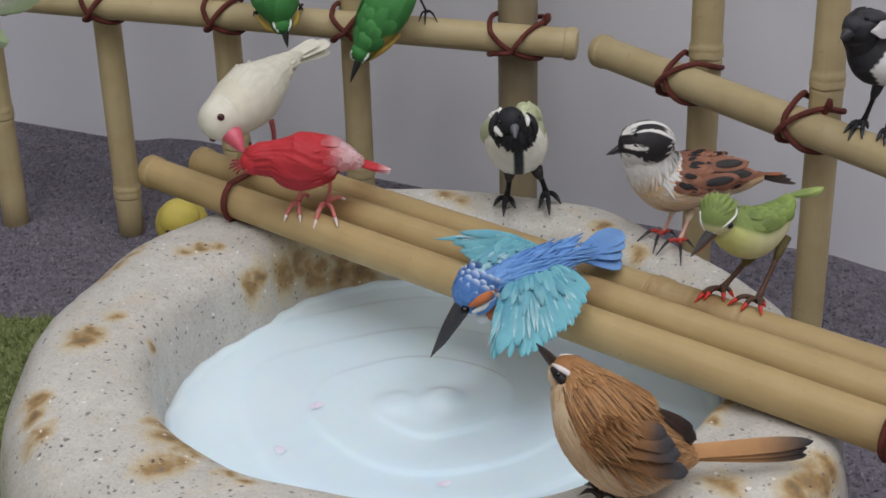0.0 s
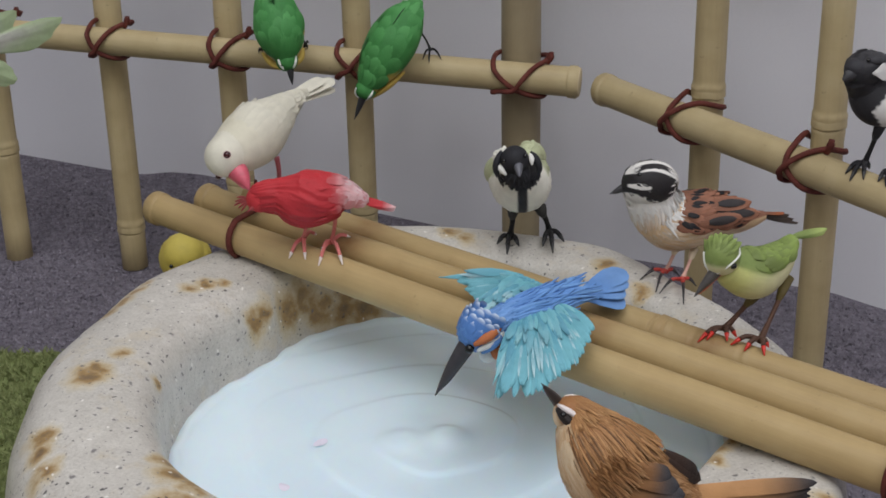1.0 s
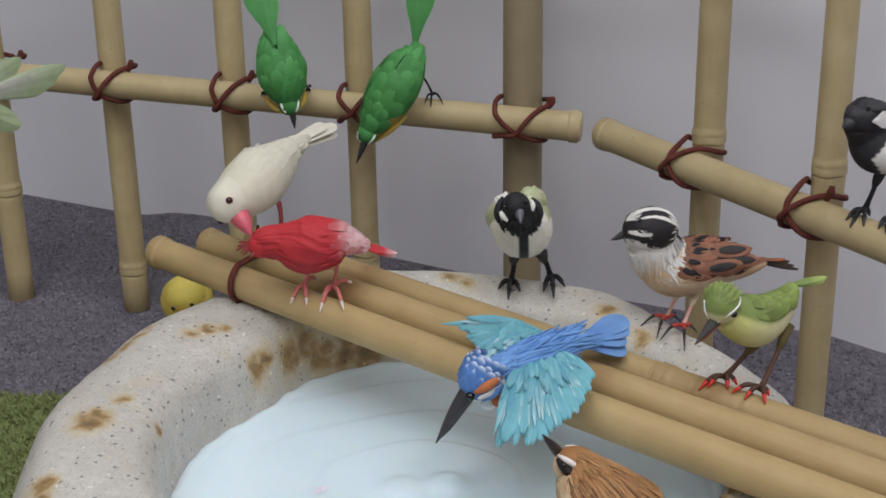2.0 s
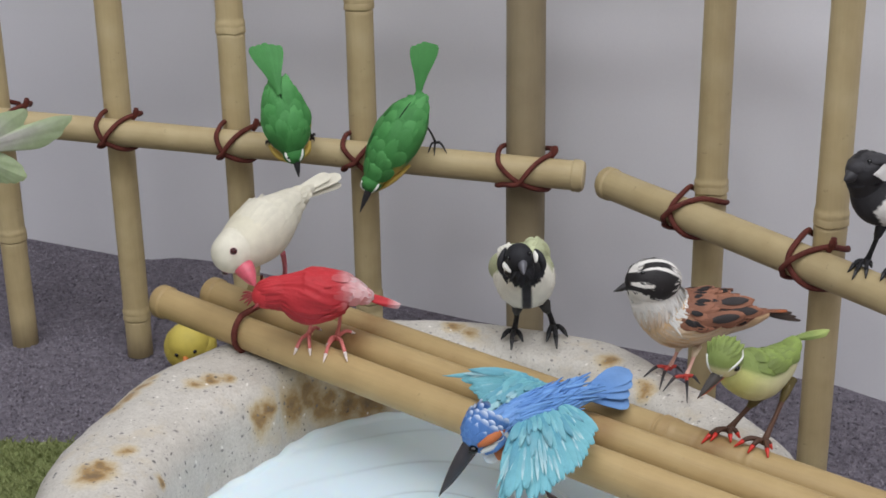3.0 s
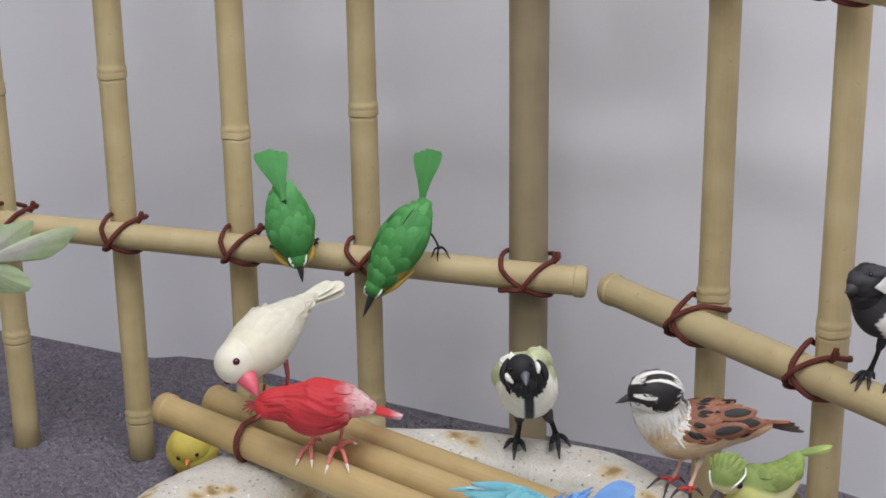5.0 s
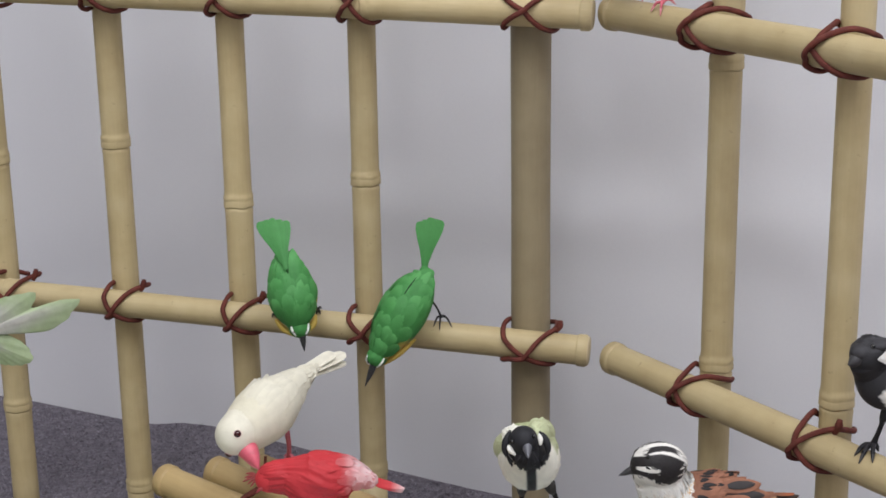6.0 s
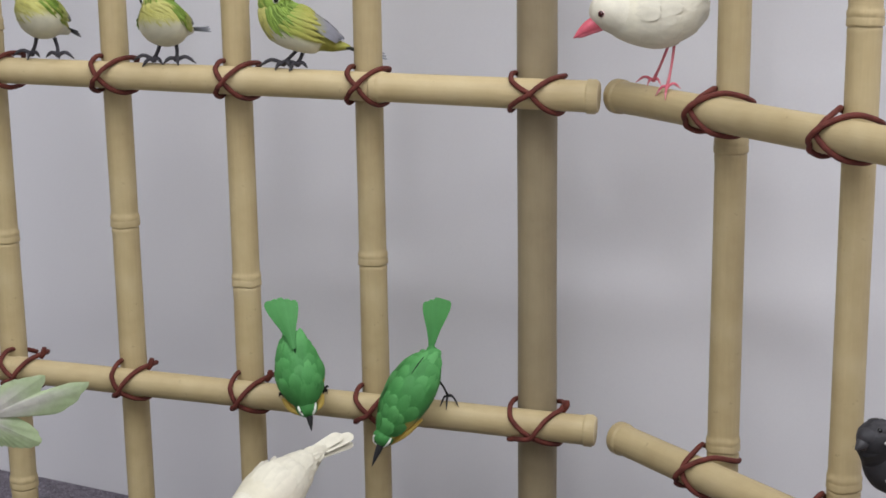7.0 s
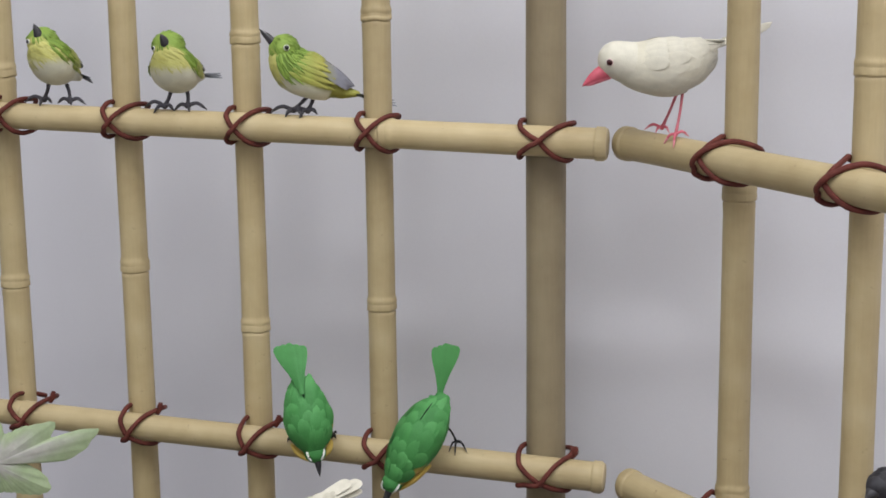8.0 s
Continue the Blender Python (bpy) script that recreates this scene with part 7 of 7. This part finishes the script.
def white_eye(spec, seed, up, side_on, label):
    g = Figurine(seed)
    rng = g.rng
    green, lime, yellow, cream, grey, olive = rgb(112, 140, 58), rgb(136, 162, 72), rgb(192, 189, 112), rgb(212, 208, 184), rgb(130, 130, 138), rgb(160, 160, 80)

    def paint(u, a, p):
        if side_on:
            low = mixed(mixed(yellow, cream, smooth(0.20, 0.32, u)), rgb(140, 138, 58), smooth(0.62, 0.68, u))
            return mixed(mixed(green, olive, smooth(0.35, 0.5, u)), low, smooth(1.75, 1.95, abs(a)))
        low = mixed(yellow, cream, smooth(0.040, 0.031, p[2]))
        return mixed(mixed(green, olive, smooth(0.3, 0.5, u)), low, smooth(1.25, 1.6, abs(a)))
    body = g.loft(spec["spine"], up, paint, 12, 44)
    h = spec["head"]
    skull = np.array(h[:3])
    fwd = np.array(spec["beak"][1]) - skull
    g.ball(skull, h[3], lambda f, l, u: mixed(yellow, lime, smooth(-0.6, -0.35, u)), forward=fwd, up=(0, 0.2, 1) if not side_on else (0.5, 0, 1), n=36)
    g.beak(*spec["beak"], spec["beak_r"], rgb(54, 52, 54), rgb(48, 46, 48), 0.5)
    for e in spec["eyes"]:
        out = unit(np.array(e) - skull)
        r = 0.0027 if side_on else 0.0022
        g.ball(np.array(e) - out * r * 0.45, r, rgb(206, 208, 196), n=20)
        g.ball(np.array(e) + out * r * 0.18, r * 0.70, rgb(14, 14, 16), n=18, mat=1)
    # long pointed streaks from the cheeks down the breast
    for i in range(150):
        a = rng.uniform(-2.1, 2.1) if side_on else rng.choice((-1, 1)) * rng.uniform(0.2, 1.75)
        u = rng.uniform(0.02, 0.30)
        p, n, t = body(u, a)
        q, m, _ = body(u + rng.uniform(0.13, 0.2), a * rng.uniform(0.95, 1.08))
        c = mixed(green, lime, rng.random())
        e = q + m * rng.uniform(0.0004, 0.0016)
        g.blade(p, e - p, n, np.linalg.norm(e - p), rng.uniform(0.0012, 0.0024), c, mixed(c, rgb(158, 184, 78), rng.random() * 0.6), 0, 0.85, camber=0.3, arch=0.001)
    for lo, hi in ((1.95 if side_on else 1.7, 3.1), (-3.1, -1.95 if side_on else -1.7)):
        g.plumage(body, 0.02, 0.20 if side_on else 0.16, 5, lo, hi, 7, 0.011 if side_on else 0.009, 0.0022, yellow, rgb(204, 200, 116), 0.05, 0.85)
    for i in range(90):  # streaks over the crown and nape
        v = unit((rng.uniform(-1, 1), rng.uniform(-1, 0.6), rng.uniform(-0.2, 1)))
        away = unit(-unit(fwd) + np.array((0.1, 0, -0.35)))
        away = unit(away - v * (away @ v))
        if min(np.linalg.norm(skull + v * h[3] + away * s - np.array(e)) for e in spec["eyes"] for s in (0.0, 0.004, 0.008)) < 0.005:
            continue
        g.blade(skull + v * h[3] * 0.98, away, v, 0.0085, 0.0020, lime, mixed(green, lime, rng.random()), -0.2, 0.7)
    oval = ((0.0, 0.4), (0.25, 0.8), (0.5, 1.0), (0.75, 0.95), (0.9, 0.75), (0.97, 0.5), (1.0, 0.15))
    for sgn in (1, -1):
        for i in range(4):  # grey flight feathers over the rear
            p, n, t = body(0.44 + 0.03 * i, sgn * (0.25 + 0.26 * i))
            q, m, _ = body((0.93 if side_on else 0.86) - 0.02 * i, sgn * (0.35 + 0.20 * i))
            e = q + m * 0.0012
            g.blade(p + n * 0.0014, e - p, n, np.linalg.norm(e - p), 0.0086, mixed(olive, grey, 0.4), rgb(138, 138, 147), 0, 0.1, camber=0.1, arch=0.0026, split=0.30, outline=oval)
        for i in range(14):  # olive coverts
            a = 0.15 + 1.55 * (i % 7) / 6
            p, n, t = body(0.30 + 0.07 * (i // 7), sgn * a)
            L = (0.012 + 0.012 * (i % 7) / 6) * rng.uniform(0.9, 1.1)
            q, m, _ = body(min(0.95, 0.30 + 0.07 * (i // 7) + L / body.length), sgn * a)
            c = mixed(olive, rgb(174, 170, 86), rng.random())
            e = q + m * 0.0016
            g.blade(p + n * 0.0014, e - p, n, np.linalg.norm(e - p), 0.0048, mixed(c, lime, 0.4), c, 0, 0.4, camber=0.15, arch=0.0012)
    tail_fan(g, spec, 3, 0.0055, rgb(60, 60, 50), rgb(150, 152, 158), split=0.45)
    g.legs(spec["legs"], 0.0016, rgb(70, 68, 74), rgb(56, 54, 58), None, 0.3)
    return g.done("bird_figurine", spec["at"], label)


white_eye(EYE_A, 101, (0.1, 0.5, 1), False, "yellow-green white-eye figurine gazing up from the top rail")
white_eye(EYE_B, 102, (0.1, 0.5, 1), False, "plump yellow-green white-eye figurine facing forward on the top rail")
white_eye(EYE_C, 103, (0.4, 0, 1), True, "yellow-green white-eye figurine with grey wing tips and raised beak")


def chick():
    g = Figurine(111)
    yellow, pale = rgb(196, 176, 72), rgb(208, 190, 96)
    body = g.ball((0, 0.004, 0.020), 0.0235, lambda f, l, u: mixed(yellow, pale, 0.5 + 0.5 * u), forward=(0, -1, 0), n=40, stretch=(1.05, 1.0, 0.95))
    g.ball((0, -0.004, 0.027), 0.019, lambda f, l, u: mixed(yellow, pale, 0.5 + 0.5 * u), forward=(0, -1, 0.1), n=36)
    rng = g.rng
    for i in range(3200):
        p, n, t = body(rng.gauss(0, 1), rng.gauss(0, 1), rng.gauss(0.3, 1))
        d = unit(np.array((rng.uniform(-1, 1), rng.uniform(-1, 1), rng.uniform(-1.6, 0.2))))
        g.blade(p - n * 0.0006, d - n * (d @ n) + n * rng.uniform(0.05, 0.30), n, rng.uniform(0.0018, 0.0034), 0.0006, yellow, pale, -0.1, 0.9)
    for dx, dz in ((-0.0083, 0.0225), (0.0080, 0.0255)):
        g.ball((dx, -0.0205, dz), 0.0019, rgb(20, 18, 18), n=14, mat=1)
    g.beak((-0.0005, -0.021, 0.0195), (-0.0005, -0.0275, 0.0175), 0.0026, rgb(212, 130, 66))
    g.legs([((-0.008, 0.0, 0.004), (-0.008, -0.006, 0.0022), [(-0.012, -0.014, 0.001), (-0.007, -0.015, 0.001)]), ((0.008, 0.0, 0.004), (0.008, -0.006, 0.0022), [(0.004, -0.015, 0.001), (0.011, -0.014, 0.001)])], 0.0012, rgb(212, 140, 80), rgb(200, 120, 70))
    return g.done("bird_figurine", (-0.2323, 1.19, 0.0), "fluffy yellow chick figurine sitting on the carpet behind the basin")


chick()


# ---- leaf sprig beside the basin ----
def leaf_sprig():
    base = (-0.375, 0.905, 0.0)
    sprig = thing("leaf_sprig", base, "pale green translucent lobed leaf on a thin stem", "leaf sprig")
    stem = spline([(-0.375, 0.905, 0.0), (-0.372, 0.90, 0.12), (-0.352, 0.893, 0.23), (-0.328, 0.89, 0.275), (-0.3075, 0.8915, 0.2890)], 6)
    v, f = tube(stem, [0.0022 - 0.0012 * i / (len(stem) - 1) for i in range(len(stem))], 10)
    part("stem", mesh_from("stem", v, f, [LEAF], tints=[rgb(122, 140, 88)] * len(v)), sprig)
    grey, green = rgb(170, 168, 160), rgb(158, 172, 136)
    hub, px = np.array((-0.3060, 0.890, 0.2904)), 0.000365
    lobes = [(-180, 120), (-165, 96), (-150, 60), (-135, 84), (-120, 104), (-100, 60), (-80, 56), (-62, 64), (-49, 80), (-38, 98), (-29, 108), (-23, 100), (-17, 90), (-9, 66), (-4, 52),
             (-2.5, 58), (-1, 86), (0.5, 119), (4, 142), (8, 160), (13, 179), (18, 196), (20, 178), (21.5, 158), (22.5, 130), (23.5, 107), (27, 116), (33.6, 133), (38, 118), (44, 98), (52, 82),
             (62, 62), (72, 54), (85, 84), (100, 108), (112, 84), (125, 58), (140, 92), (155, 112), (168, 100), (180, 120)]
    verts, tints, faces, rings, seg = [], [], [], 24, 420
    for i in range(rings + 1):
        for j in range(seg):
            deg = -180 + 360 * j / seg
            k, a = i / rings, math.radians(deg)
            r = float(np.interp(deg, [q[0] for q in lobes], [q[1] for q in lobes])) * px * (1 + 0.012 * math.sin(deg * 0.9)) * max(0.01, k)
            axis = min(abs(deg - q) for q in (-29, 15, 35, 98, 155, -125, -175))
            bow = 0.0003 * math.exp(-(axis / 2) ** 2) * k - 0.004 * k * k + 0.00015 * noise.noise(Vector((r * 260 * math.cos(a), r * 260 * math.sin(a), 0)))
            verts.append(hub + np.array((r * math.cos(a), -bow, r * math.sin(a))))
            tints.append(mixed(grey, green, smooth(0.35, 0.95, k + 0.08 * math.sin(deg * 0.25) + 0.25 * smooth(10, -20, deg))))
    for i in range(rings):
        for j in range(seg):
            faces.append((i * seg + j, i * seg + (j + 1) % seg, (i + 1) * seg + (j + 1) % seg, (i + 1) * seg + j))
    n0 = len(verts)
    verts += [q + np.array((0, 0.0006, 0)) for q in verts]
    tints += tints
    faces += [tuple(n0 + q for q in f_[::-1]) for f_ in faces]
    part("leaf_blade", mesh_from("leaf_blade", verts, faces, [LEAF], tints=tints), sprig, "pale grey-green lobed leaf with greener edges")
    return sprig


leaf_sprig()
